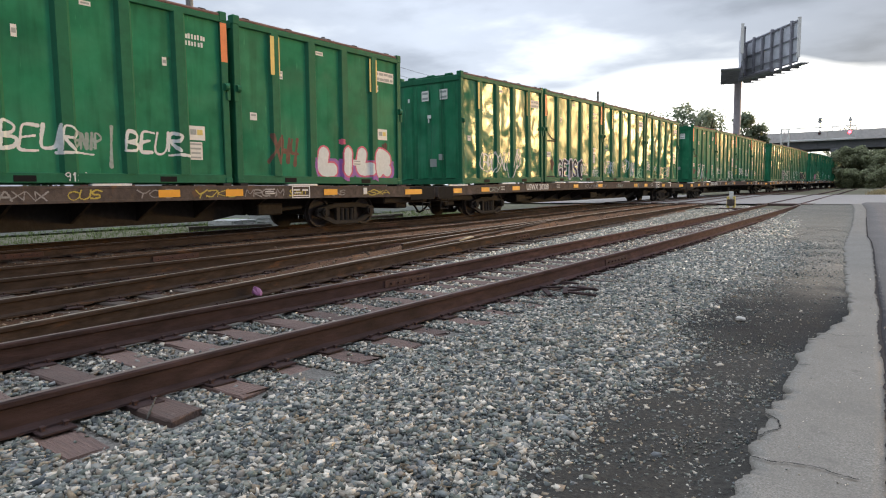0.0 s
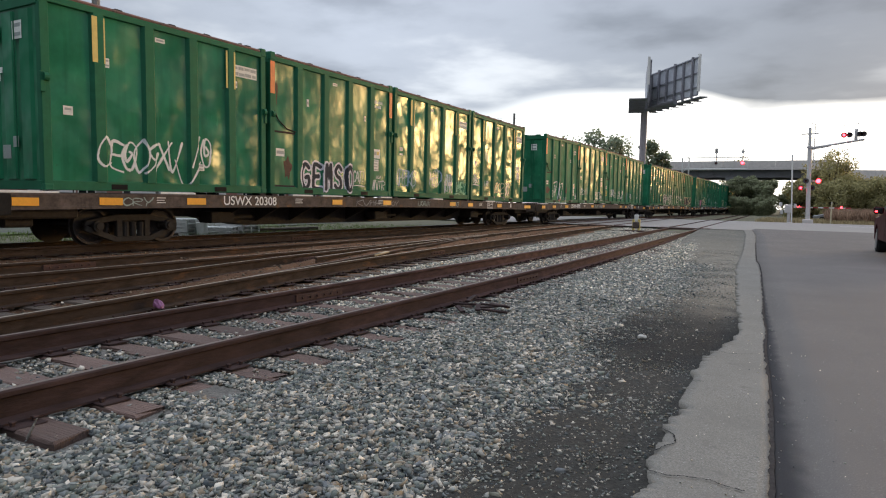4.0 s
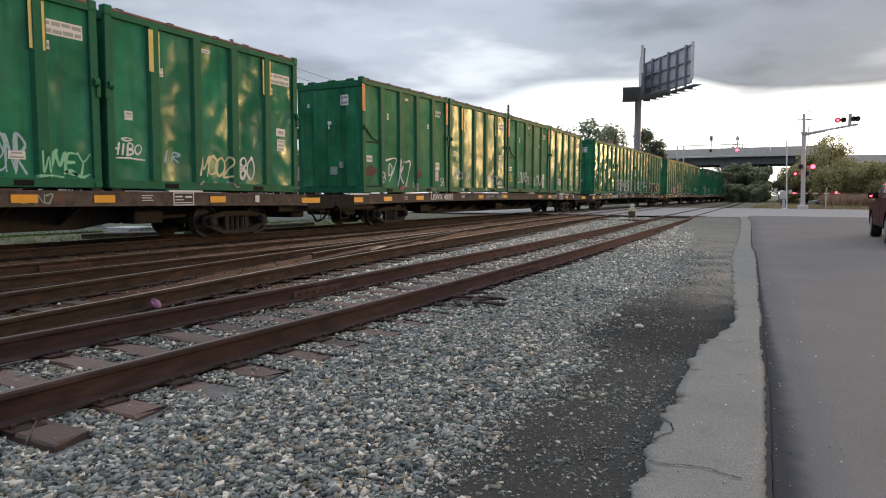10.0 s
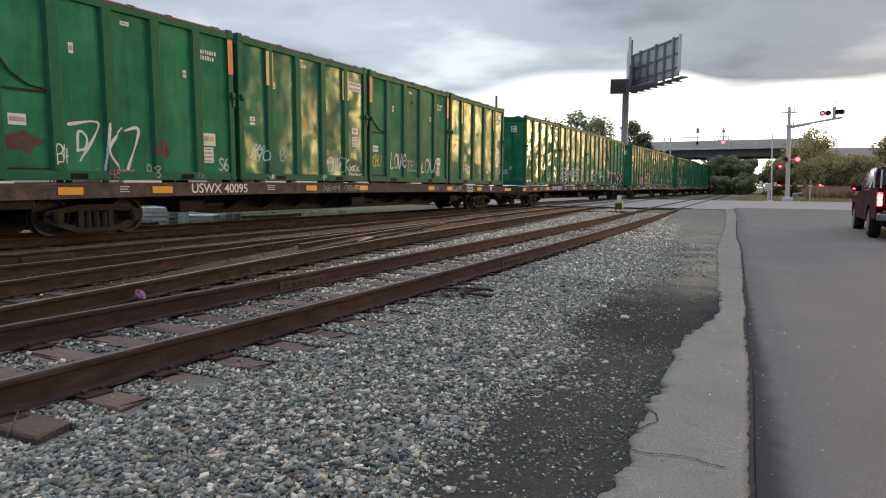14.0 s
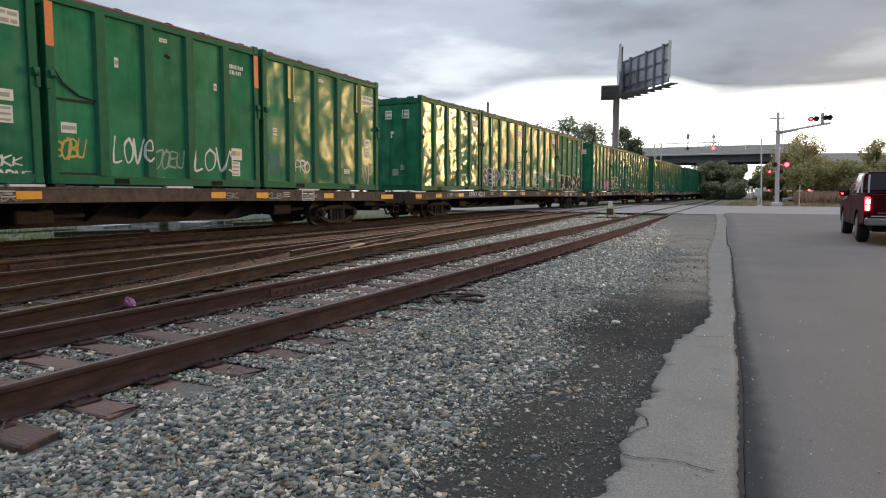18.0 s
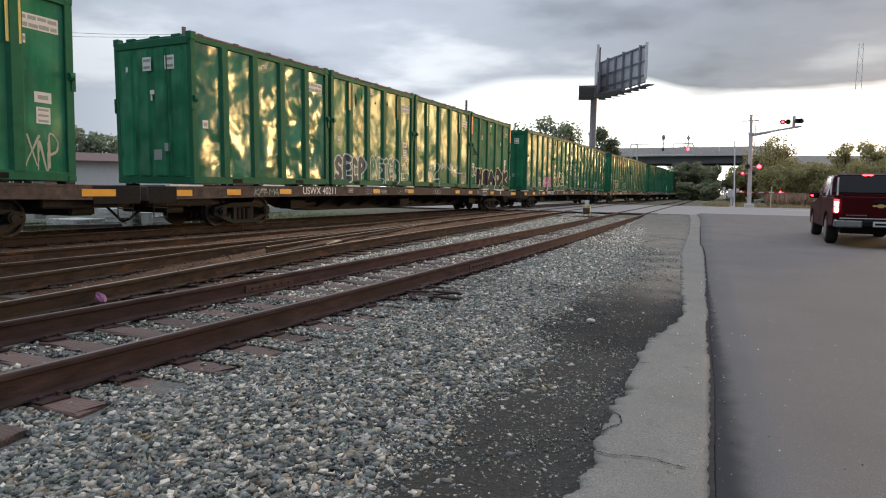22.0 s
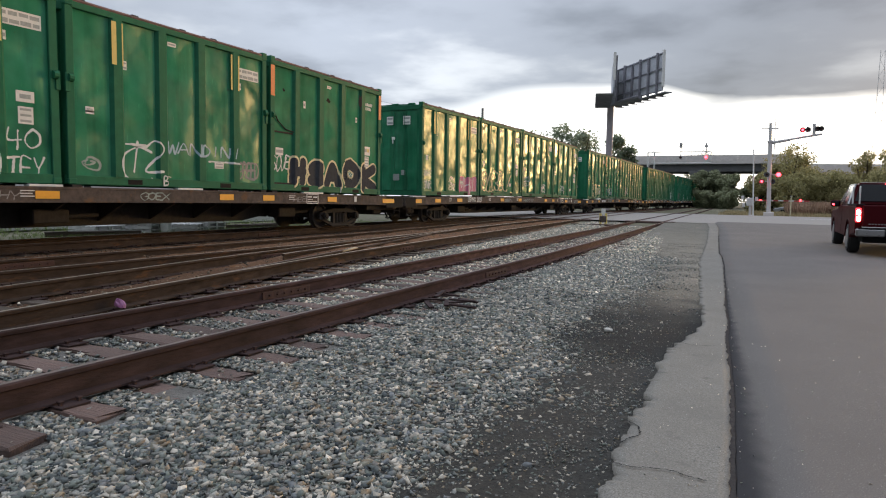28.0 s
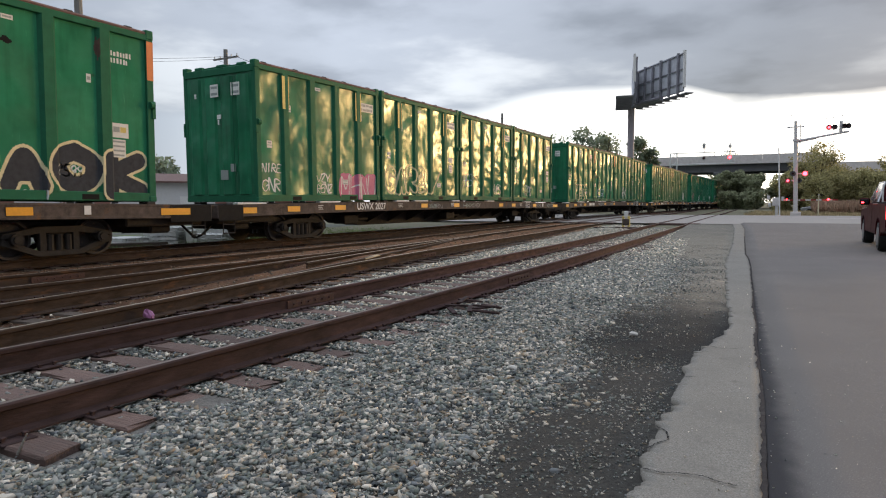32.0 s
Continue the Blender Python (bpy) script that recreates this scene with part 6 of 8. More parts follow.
def build_rail_signal():
    root = empty("signal_bridge", label="white steel cantilever signal bridge over the tracks", category="railway signal")
    y = 108
    for x in (-18.0, -17.0):
        part("post", rod(bmesh.new(), (x, y, 0.1), (x, y, 9.1), 0.11, 8), M["white"], root)
    bm = bmesh.new()
    for k in range(6):
        z = 1 + k * 1.4
        rod(bm, (-18.0, y, z), (-17.0, y, z + 1.4), 0.05, 6)
    part("lattice", bm, M["white"], root)
    for z in (9.05, 7.3):
        part("beam", rod(bmesh.new(), (-18.0, y, z), (-8.6, y, z), 0.07, 6), M["white"], root)
    part("end_post", rod(bmesh.new(), (-8.6, y, 7.3), (-8.6, y, 9.05), 0.06, 6), M["white"], root)
    for x, on in ((-13.0, 0), (-9.3, 1)):
        b = disc(bmesh.new(), (x, y - 0.3, 8.15), (0, 1, 0), 0.36, 0.08, 16)
        box(b, x - 0.06, x + 0.06, y - 0.2, y + 0.1, 8.0, 10.0)
        head = part("signal_head", b, M["galv"], root)
        part("lamp", disc(bmesh.new(), (x, y - 0.38, 8.15), (0, 1, 0), 0.2, 0.06, 12), M["red_lamp" if on else "dim_red"], head)
        part("top_head", disc(disc(bmesh.new(), (x, y - 0.3, 9.85), (0, 1, 0), 0.26, 0.08, 14), (x, y - 0.3, 10.2), (0, 1, 0), 0.26 if not on else 0.12, 0.08, 14), M["galv"], root)


build_rail_signal()


def build_tower():
    root = empty("lattice_tower", label="thin distant lattice radio tower", category="tower")
    bm = bmesh.new()
    a, b = 3.4, 1.4
    P = lambda q, s: (35.2 + q * (a + (b - a) * s) / 2, 300, 60 * s)
    rod(bm, P(-1, 0), P(-1, 1), 0.10, 5)
    rod(bm, P(1, 0), P(1, 1), 0.10, 5)
    for k in range(18):
        rod(bm, P(-1 if k % 2 else 1, k / 18), P(1 if k % 2 else -1, (k + 1) / 18), 0.05, 4)
    part("mast", bm, M["galv"], root)


build_tower()


# ---- pickup waiting at the crossing ----
M["truck_paint"] = material("dark_maroon_paint", (0.046, 0.0052, 0.007), 0.4, vary=0.08, fine=3, coarse=0.5, bump=0.0)
M["glass"] = material("dark_glass", (0.012, 0.013, 0.015), 0.06, vary=0.05, fine=2, coarse=0.5, bump=0.0)
M["rubber"] = material("tyre_rubber", (0.018, 0.018, 0.018), 0.85, vary=0.2, fine=30, coarse=4, bump=0.2, bump_scale=80)
M["chrome"] = material("chrome", (0.34, 0.34, 0.35), 0.3, metal=1.0, vary=0.05, fine=10, coarse=1, bump=0.0)
M["tail_lit"] = glow("lit_brake_lamp", (1.0, 0.03, 0.04), 9.0)
M["tail_lens"] = glow("red_lamp_lens", (1.0, 0.03, 0.04), 2.2)
M["tail_core"] = glow("lit_brake_bulb", (1.0, 0.55, 0.5), 12.0)
M["gold"] = material("gold_badge", (0.62, 0.46, 0.18), 0.35, metal=0.6, vary=0.05, fine=10, coarse=1, bump=0.0)


M["truck_paint"].node_tree.nodes["Principled BSDF"].inputs["Specular IOR Level"].default_value = 0.04


def build_truck():
    at = pose(2.90, 19.05, 0.02, 0, 0, 0.8)
    root = empty("pickup_truck", at=at, label="dark maroon pickup truck waiting with brake lights on", category="pickup truck")
    W = 1.0
    arch = lambda c: [(c + 0.47 * math.cos(a), 0.42 + 0.47 * math.sin(a)) for a in [math.pi * k / 8 for k in range(8, -1, -1)]]
    lower = [(0.12, 0.55)] + [(0.85, 0.50)] + arch(1.55)[0:] + [(2.2, 0.42), (4.7, 0.42)] + arch(5.2) + [(5.8, 0.5), (6.02, 0.62), (6.05, 0.95), (5.92, 1.10), (4.3, 1.18), (3.9, 1.28), (0.08, 1.28), (0.05, 1.22)]
    lower = [p for p in lower if p[1] >= 0.415]
    part("body", prism(bmesh.new(), lower, "x", -W, W, 0.035), M["truck_paint"], root)
    # cab with sloping glass, narrower at the roof
    bm = bmesh.new()
    y = (1.95, 2.15, 3.35, 4.25)
    lo = [(-0.96, y[0], 1.26), (0.96, y[0], 1.26), (0.94, y[3], 1.24), (-0.94, y[3], 1.24)]
    hi = [(-0.76, y[1], 1.89), (0.76, y[1], 1.89), (0.75, y[2], 1.89), (-0.75, y[2], 1.89)]
    vs = [bm.verts.new(p) for p in lo + hi]
    for q in ((0, 1, 5, 4), (1, 2, 6, 5), (2, 3, 7, 6), (3, 0, 4, 7), (4, 5, 6, 7), (3, 2, 1, 0)):
        bm.faces.new([vs[i] for i in q])
    bmesh.ops.recalc_face_normals(bm, faces=bm.faces)
    bmesh.ops.bevel(bm, geom=list(bm.edges), offset=0.05, segments=2, affect="EDGES")
    cab = part("cab", bm, M["truck_paint"], root)
    def pane(name, pts, off):
        b = bmesh.new()
        v = [b.verts.new(Vector(p) + Vector(off)) for p in pts] + [b.verts.new(Vector(p) + Vector(off) * 0.3) for p in pts]
        n = len(pts)
        b.faces.new(v[:n])
        b.faces.new(v[n:][::-1])
        for i in range(n):
            b.faces.new((v[i], v[(i + 1) % n], v[n + (i + 1) % n], v[n + i]))
        bmesh.ops.recalc_face_normals(b, faces=b.faces)
        return part(name, b, M["glass"], cab, "dark tinted window")
    pane("rear_window", [(-0.82, 2.0, 1.38), (0.82, 2.0, 1.38), (0.70, 2.12, 1.84), (-0.70, 2.12, 1.84)], (0, -0.03, 0.01))
    pane("windshield", [(-0.84, 4.18, 1.40), (0.84, 4.18, 1.40), (0.70, 3.42, 1.83), (-0.70, 3.42, 1.83)], (0, 0.04, 0.03))
    for s in (-1, 1):
        pane("side_window", [(s * 0.945, 2.1, 1.36), (s * 0.945, 3.0, 1.36), (s * 0.79, 2.95, 1.84), (s * 0.79, 2.25, 1.84)], (s * 0.02, 0, 0.01))
        pane("side_window", [(s * 0.945, 3.08, 1.36), (s * 0.935, 4.0, 1.36), (s * 0.79, 3.35, 1.84), (s * 0.79, 3.03, 1.84)], (s * 0.02, 0, 0.01))
        mirror = part("mirror", cbox(s * 0.98, s * 1.24, 3.72, 3.86, 1.22, 1.42, 0.04), M["truck_paint"], root, "maroon door mirror")
        part("mirror_glass", cbox(s * 1.02, s * 1.21, 3.712, 3.722, 1.25, 1.39, 0.004), M["glass"], mirror)
        # red glint given as an added glowing patch; the mirror has no lamp
        part("mirror_lamp", cbox(s * 1.14, s * 1.20, 3.704, 3.713, 1.27, 1.31, 0.004), M["tail_lit"], mirror, "glowing red patch standing for a glint on the mirror")
        for (ay, az), (by, bz), rr in (((2.02, 1.30), (2.2, 1.84), 0.028), ((2.2, 1.845), (3.36, 1.845), 0.026), ((3.36, 1.84), (4.18, 1.30), 0.026), ((3.03, 1.33), (3.0, 1.86), 0.018)):
            b = bmesh.new()
            rod(b, (s * (0.97 - 0.2 * (az - 1.26) / 0.67), ay, az), (s * (0.97 - 0.2 * (bz - 1.26) / 0.67), by, bz), rr, 8)
            part("window_trim", b, M["chrome"], cab, "bright metal window trim")
        for yy in (1.55, 5.2):
            b = bmesh.new()
            tube(b, [(s * 0.988, yy + 0.49 * math.cos(math.pi * k / 14), 0.42 + 0.49 * math.sin(math.pi * k / 14)) for k in range(15)], 0.022, 8)
            part("fender_lip", b, M["truck_paint"], root)
        part("rack_post", cbox(s * 0.72 - 0.02, s * 0.72 + 0.02, 1.86, 1.90, 1.28, 1.80, 0.008), M["white"], root, "bright vertical rack post")
        part("rack_post", cbox(s * 0.88 - 0.02, s * 0.88 + 0.02, 1.86, 1.90, 1.28, 1.78, 0.008), M["white"], root, "bright vertical rack post")
        part("door_line", cbox(s * 1.001, s * 1.004, 3.03, 3.045, 0.5, 1.28), M["black"], root)
        lamp = part("tail_lamp", cbox(s * 0.885, s * 1.003, -0.01, 0.09, 0.86, 1.21, 0.02), M["tail_lens"], root, "lit red tail lamp")
        for z in (0.945, 1.095):
            part("bulb", cbox(s * 0.90, s * 0.985, -0.02, 0.0, z - 0.06, z + 0.06, 0.015), M["tail_core"], lamp)
        part("bed_rail", cbox(s * 0.80, s * 1.005, 0.08, 1.93, 1.275, 1.31, 0.015), M["black"], root)
        part("head_lamp", cbox(s * 0.62, s * 0.98, 5.86, 6.03, 0.88, 1.06, 0.03), M["chrome"], root)
        for yy in (1.55, 5.2):
            b = disc(bmesh.new(), (s * 0.86, yy, 0.40), (1, 0, 0), 0.40, 0.27, 28)
            bmesh.ops.bevel(b, geom=[e for e in b.edges if len(e.link_faces) == 2 and e.calc_face_angle(0) > 1], offset=0.04, segments=2, affect="EDGES")
            wheel = part("wheel", b, M["rubber"], root, "black tyre")
            b = disc(bmesh.new(), (s * 0.985, yy, 0.40), (1, 0, 0), 0.25, 0.04, 20)
            part("rim", b, M["chrome"], wheel)
    part("tailgate", cbox(-0.86, 0.86, 0.0, 0.06, 0.70, 1.28, 0.02), M["truck_paint"], root)
    part("tailgate_handle", cbox(-0.16, 0.16, -0.02, 0.02, 1.10, 1.18, 0.01), M["black"], root)
    emb = bmesh.new()
    box(emb, -0.17, 0.17, -0.012, 0.0, 1.03, 1.075, 0.004)
    box(emb, -0.055, 0.055, -0.014, 0.0, 1.005, 1.10, 0.004)
    part("badge", emb, M["gold"], root, "small gold badge")
    bumper = part("bumper", cbox(-0.98, 0.98, -0.13, 0.12, 0.52, 0.70, 0.04), M["black"], root, "rear bumper with a dark middle and chrome ends")
    for s in (-1, 1):
        part("bumper_end", cbox(s * 0.38, s * 0.985, -0.16, 0.11, 0.51, 0.70, 0.03), M["chrome"], bumper, "chrome bumper end")
        part("step_pad", cbox(s * 0.40, s * 0.96, -0.155, 0.05, 0.70, 0.715), M["black"], bumper)
    part("sill_line", cbox(-0.86, 0.86, -0.006, 0.0, 0.725, 0.745), M["white"], root, "thin bright line under the tailgate")
    part("number_plate", cbox(-0.16, 0.16, -0.15, -0.128, 0.54, 0.67, 0.004), M["galv"], root, "plain grey rear plate with dark bars")
    part("plate_bar", cbox(-0.12, 0.12, -0.156, -0.149, 0.58, 0.63), M["black"], root)
    part("roof_edge", cbox(-0.70, 0.70, 2.10, 2.14, 1.885, 1.90, 0.005), M["chrome"], cab, "bright edge of the cab roof")
    part("brake_light", cbox(-0.12, 0.12, 2.10, 2.16, 1.845, 1.88, 0.008), M["tail_lit"], root, "lit high brake light")
    part("exhaust", rod(bmesh.new(), (0.7, -0.05, 0.38), (0.7, 0.6, 0.38), 0.04, 8), M["chrome"], root)
    part("underbody", cbox(-0.8, 0.8, 0.2, 5.5, 0.34, 0.56, 0.02), M["black"], root)
    part("axle", rod(bmesh.new(), (-0.8, 1.55, 0.4), (0.8, 1.55, 0.4), 0.07, 8), M["black"], root)
    for k in range(7):
        part("badge_letter", cbox(-0.72 + k * 0.065, -0.675 + k * 0.065, -0.008, 0.0, 0.80, 0.825), M["chrome"], root)


build_truck()


# ---- paint and plates on the containers ----
M["spray_white"] = material("white_spray_paint", (0.60, 0.63, 0.62), 0.7, vary=0.15, fine=14, coarse=3, bump=0.0)
M["chalk"] = material("faded_chalk_paint", (0.26, 0.25, 0.24), 0.8, vary=0.3, fine=14, coarse=3, bump=0.0)
M["spray_blue"] = material("pale_blue_spray_paint", (0.33, 0.45, 0.52), 0.7, vary=0.2, fine=14, coarse=3, bump=0.0)
M["spray_mint"] = material("mint_spray_paint", (0.22, 0.52, 0.33), 0.7, vary=0.2, fine=14, coarse=3, bump=0.0)
M["spray_cream"] = material("cream_spray_paint", (0.62, 0.55, 0.33), 0.7, vary=0.15, fine=14, coarse=3, bump=0.0)
M["spray_pink"] = material("pink_spray_paint", (0.50, 0.14, 0.24), 0.7, vary=0.2, fine=8, coarse=2, bump=0.0)
M["spray_violet"] = material("violet_spray_paint", (0.26, 0.10, 0.34), 0.7, vary=0.2, fine=8, coarse=2, bump=0.0)
M["spray_black"] = material("black_spray_paint", (0.050, 0.053, 0.060), 0.8, spec=0.1, vary=0.3, fine=8, coarse=2, bump=0.0)
M["spray_yellow"] = material("yellow_spray_paint", (0.45, 0.36, 0.06), 0.7, vary=0.2, fine=14, coarse=3, bump=0.0)
M["spray_rose"] = material("rose_spray_paint", (0.55, 0.10, 0.17), 0.7, vary=0.2, fine=8, coarse=2, bump=0.0)
M["spray_lilac"] = material("pale_lilac_spray_paint", (0.58, 0.57, 0.62), 0.7, vary=0.2, fine=8, coarse=2, bump=0.0)
M["spray_grey"] = material("thin_grey_spray_paint", (0.27, 0.33, 0.30), 0.75, vary=0.3, fine=10, coarse=3, bump=0.0)
M["spray_peach"] = material("thin_beige_spray_paint", (0.36, 0.38, 0.31), 0.7, vary=0.2, fine=8, coarse=2, bump=0.0)
M["faded_red"] = material("faded_red_spray_paint", (0.13, 0.065, 0.045), 0.8, vary=0.4, fine=6, coarse=2, bump=0.0)
M["dull_blue"] = material("dull_blue_spray_paint", (0.045, 0.15, 0.15), 0.8, vary=0.4, fine=6, coarse=2, bump=0.0)
M["slate"] = material("thin_slate_spray_paint", (0.055, 0.085, 0.085), 0.7, vary=0.5, fine=6, coarse=2, bump=0.0)
M["rust_patch"] = material("rust_patch", (0.085, 0.048, 0.034), 0.85, vary=0.4, fine=10, coarse=3, bump=0.3)

RIBS = [CLEN * k / 5 for k in (1, 2, 3, 4)]
SIDE = CWID / 2 - 0.06


def skin(y):
    """Distance of the near side's surface from the container's middle."""
    d = 0.0
    for r in RIBS:
        u = abs(y - r)
        if u < 0.18:
            d = max(d, 0.075 * min(1, (0.18 - u) / 0.072))
    return SIDE + d


def curve_through(pts, n=9):
    """A smooth line through points."""
    out = []
    P = [Vector((*p, 0)) for p in pts]
    for i in range(len(P) - 1):
        a, b, c, d = P[max(0, i - 1)], P[i], P[i + 1], P[min(len(P) - 1, i + 2)]
        for k in range(n):
            t = k / n
            q = 0.5 * (2 * b + (c - a) * t + (2 * a - 5 * b + 4 * c - d) * t * t + (3 * b - a - 3 * c + d) * t ** 3)
            out.append((q.x, q.y))
    out.append(tuple(P[-1][:2]))
    return out


def filled(name, poly, mat, parent, label, surf=skin, lift_=0.003, cell=0.035):
    """A painted patch: small squares of the surface inside a closed line."""
    ys, zs = [p[0] for p in poly], [p[1] for p in poly]
    v, f, idx = [], [], {}

    def inside(y, z):
        c = False
        j = len(poly) - 1
        for i in range(len(poly)):
            (yi, zi), (yj, zj) = poly[i], poly[j]
            if (zi > z) != (zj > z) and y < (yj - yi) * (z - zi) / (zj - zi) + yi:
                c = not c
            j = i
        return c

    def vert(i, k):
        if (i, k) not in idx:
            y, z = min(ys) + i * cell, min(zs) + k * cell
            idx[i, k] = len(v)
            v.append((surf(y) + lift_, y, z))
        return idx[i, k]

    for i in range(int((max(ys) - min(ys)) / cell) + 1):
        for k in range(int((max(zs) - min(zs)) / cell) + 1):
            if inside(min(ys) + (i + 0.5) * cell, min(zs) + (k + 0.5) * cell):
                f.append((vert(i, k), vert(i + 1, k), vert(i + 1, k + 1), vert(i, k + 1)))
    return mesh_part(name, v, f, mat, parent, label)


# hand-drawn letter shapes: strokes of "across,up" points in a unit square, one bar between strokes
GLYPHS = {
    "A": "0,0 .45,1 .95,0|.2,.38 .8,.4", "B": ".1,0 .1,1 .7,.9 .65,.6 .15,.52 .85,.4 .8,.08 .1,0", "C": ".9,.85 .5,1 .1,.7 .1,.3 .5,0 .95,.15", "D": ".1,0 .1,1 .7,.85 .9,.5 .7,.12 .1,0",
    "E": ".9,.95 .2,1 .1,.5 .15,.05 .95,0|.12,.52 .7,.55", "e": ".1,.5 .8,.55 .6,.95 .2,.85 .1,.3 .5,0 .95,.2", "G": ".9,.85 .5,1 .1,.7 .1,.3 .5,0 .9,.15 .9,.45 .55,.45", "H": ".1,0 .15,1|.85,0 .9,1|.1,.45 .9,.55",
    "I": ".5,0 .5,1", "J": ".2,.9 .9,1 .7,.2 .4,0 .1,.2", "K": ".1,0 .1,1|.85,1 .15,.48 .9,0", "L": ".2,1 .12,.1 .9,.08", "M": ".05,0 .12,1 .5,.35 .88,1 .95,0", "N": ".1,0 .1,1 .9,0 .9,1",
    "O": ".5,1 .15,.8 .08,.4 .4,0 .85,.2 .92,.7 .5,1", "P": ".1,0 .1,1 .8,.9 .75,.55 .12,.45", "R": ".1,0 .1,1 .8,.88 .75,.58 .15,.5 .9,0", "S": ".9,.85 .5,1 .12,.8 .3,.55 .75,.42 .85,.15 .45,0 .08,.12",
    "T": "0,.95 1,1|.5,1 .5,0", "U": ".1,1 .12,.2 .5,0 .88,.2 .9,1", "V": "0,1 .45,0 1,1", "W": "0,1 .25,0 .5,.75 .75,0 1,1", "X": "0,0 1,1|.05,1 .95,0", "Y": ".05,1 .5,.5 .95,1|.5,.5 .45,0", "Z": ".05,.95 .9,1 .1,.05 .95,0",
    "3": ".1,.85 .5,1 .8,.75 .4,.55 .85,.3 .5,0 .1,.1", "1": ".3,.8 .5,1 .5,0", "2": ".1,.8 .45,1 .85,.75 .1,.05 .95,.05", "4": ".15,1 .08,.45 .9,.45|.7,.9 .65,0", "5": ".85,1 .2,1 .15,.6 .7,.55 .85,.2 .45,0 .1,.1", "6": ".8,.95 .3,.7 .1,.3 .5,0 .85,.25 .5,.5 .15,.3",
    "7": ".05,.95 .9,1 .35,0", "8": ".5,.5 .15,.75 .5,1 .85,.75 .15,.25 .5,0 .85,.25 .5,.5", "9": ".85,.7 .5,.5 .15,.75 .5,1 .85,.8 .7,0", "0": ".5,1 .12,.7 .12,.3 .5,0 .88,.3 .88,.7 .5,1",
    "*": ".1,.2 .9,.8|.1,.8 .9,.2|.5,.1 .5,.9", "!": ".5,1 .5,.35|.5,.08 .5,0", "_": "0,.05 .5,.12 1,0", "^": "0,.3 .15,1 .4,.4 .55,1 .75,.4 1,.95 .95,.3 0,.3", "~": "0,.4 .25,.7 .5,.4 .75,.1 1,.4",
    "@": ".3,.9 .05,.5 .3,.05 .85,.15 .9,.8 .5,1 .25,.6 .45,.35 .7,.55 .5,.7", "q": ".9,1 .5,.95 .15,.6 .5,.45 .85,.7 .6,.2 .1,.0", "/": ".1,0 .9,1",
}


def strokes(ch, y, z, w, h, lean=0.0, wild=0.0, rng=None):
    """The smooth lines of one letter in its box."""
    out = []
    for st in GLYPHS[ch].split("|"):
        pts = [tuple(float(q) for q in p.split(",")) for p in st.split()]
        if wild:
            pts = [(u + rng.uniform(-wild, wild), q + rng.uniform(-wild, wild)) for u, q in pts]
        out.append(curve_through([(y + w * u + lean * h * q, z + h * q) for u, q in pts], 8))
    return out


def near_lines(gy, gz, lines):
    """Distance of each cell from the nearest of the lines."""
    dist = np.full(gy.shape, 9.0)
    for line in lines:
        for (ay, az), (by, bz) in zip(line, line[1:]):
            dy, dz = by - ay, bz - az
            t = np.clip(((gy - ay) * dy + (gz - az) * dz) / max(1e-9, dy * dy + dz * dz), 0, 1)
            dist = np.minimum(dist, np.hypot(gy - ay - t * dy, gz - az - t * dz))
    return dist


def paint_cells(name, mask, ys, zs, mat, parent, label, lift_, surf=skin):
    """Paint on the cells of a fine grid, column by column, following the ribs."""
    v, f = [], []
    for i in range(len(ys) - 1):
        col = np.concatenate(([0], mask[i].astype(np.int8), [0]))
        d = np.diff(col)
        a, b = surf(ys[i]) + lift_, surf(ys[i + 1]) + lift_
        for lo, hi in zip(np.flatnonzero(d == 1), np.flatnonzero(d == -1)):
            k = len(v)
            v += [(a, ys[i], zs[lo]), (b, ys[i + 1], zs[lo]), (b, ys[i + 1], zs[hi]), (a, ys[i], zs[hi])]
            f.append((k, k + 1, k + 2, k + 3))
    return mesh_part(name, v, f, mat, parent, label) if f else None


def tag(parent, word, y0, y1, z0, z1, mat, width=0.04, lean=0.1, wild=0.05, seed=0, label="thin sprayed tag", surf=skin, overlap=1.08, cell=0.012, lift_=0.004):
    """A word sprayed in thin lines; a blank leaves a gap."""
    rng = random.Random(seed * 31 + len(word))
    w = (y1 - y0) / len(word)
    lines = []
    for k, ch in enumerate(word):
        if ch != " ":
            h = (z1 - z0) * rng.uniform(0.82, 1.0)
            lines += strokes(ch, y0 + k * w, z0 + (z1 - z0 - h) * rng.random(), w * overlap * 0.92, h, lean, wild, rng)
    pts = np.array([p for line in lines for p in line])
    ys = np.arange(pts[:, 0].min() - width, pts[:, 0].max() + width + cell, cell)
    zs = np.arange(pts[:, 1].min() - width, pts[:, 1].max() + width + cell, cell)
    gy, gz = np.meshgrid((ys[:-1] + ys[1:]) / 2, (zs[:-1] + zs[1:]) / 2, indexing="ij")
    wide = width / 2 * (1 + 0.35 * np.sin(7 * gy + 5 * gz + seed))
    return paint_cells("graffiti_tag", near_lines(gy, gz, lines) < wide, ys, zs, mat, parent, label, lift_, surf)


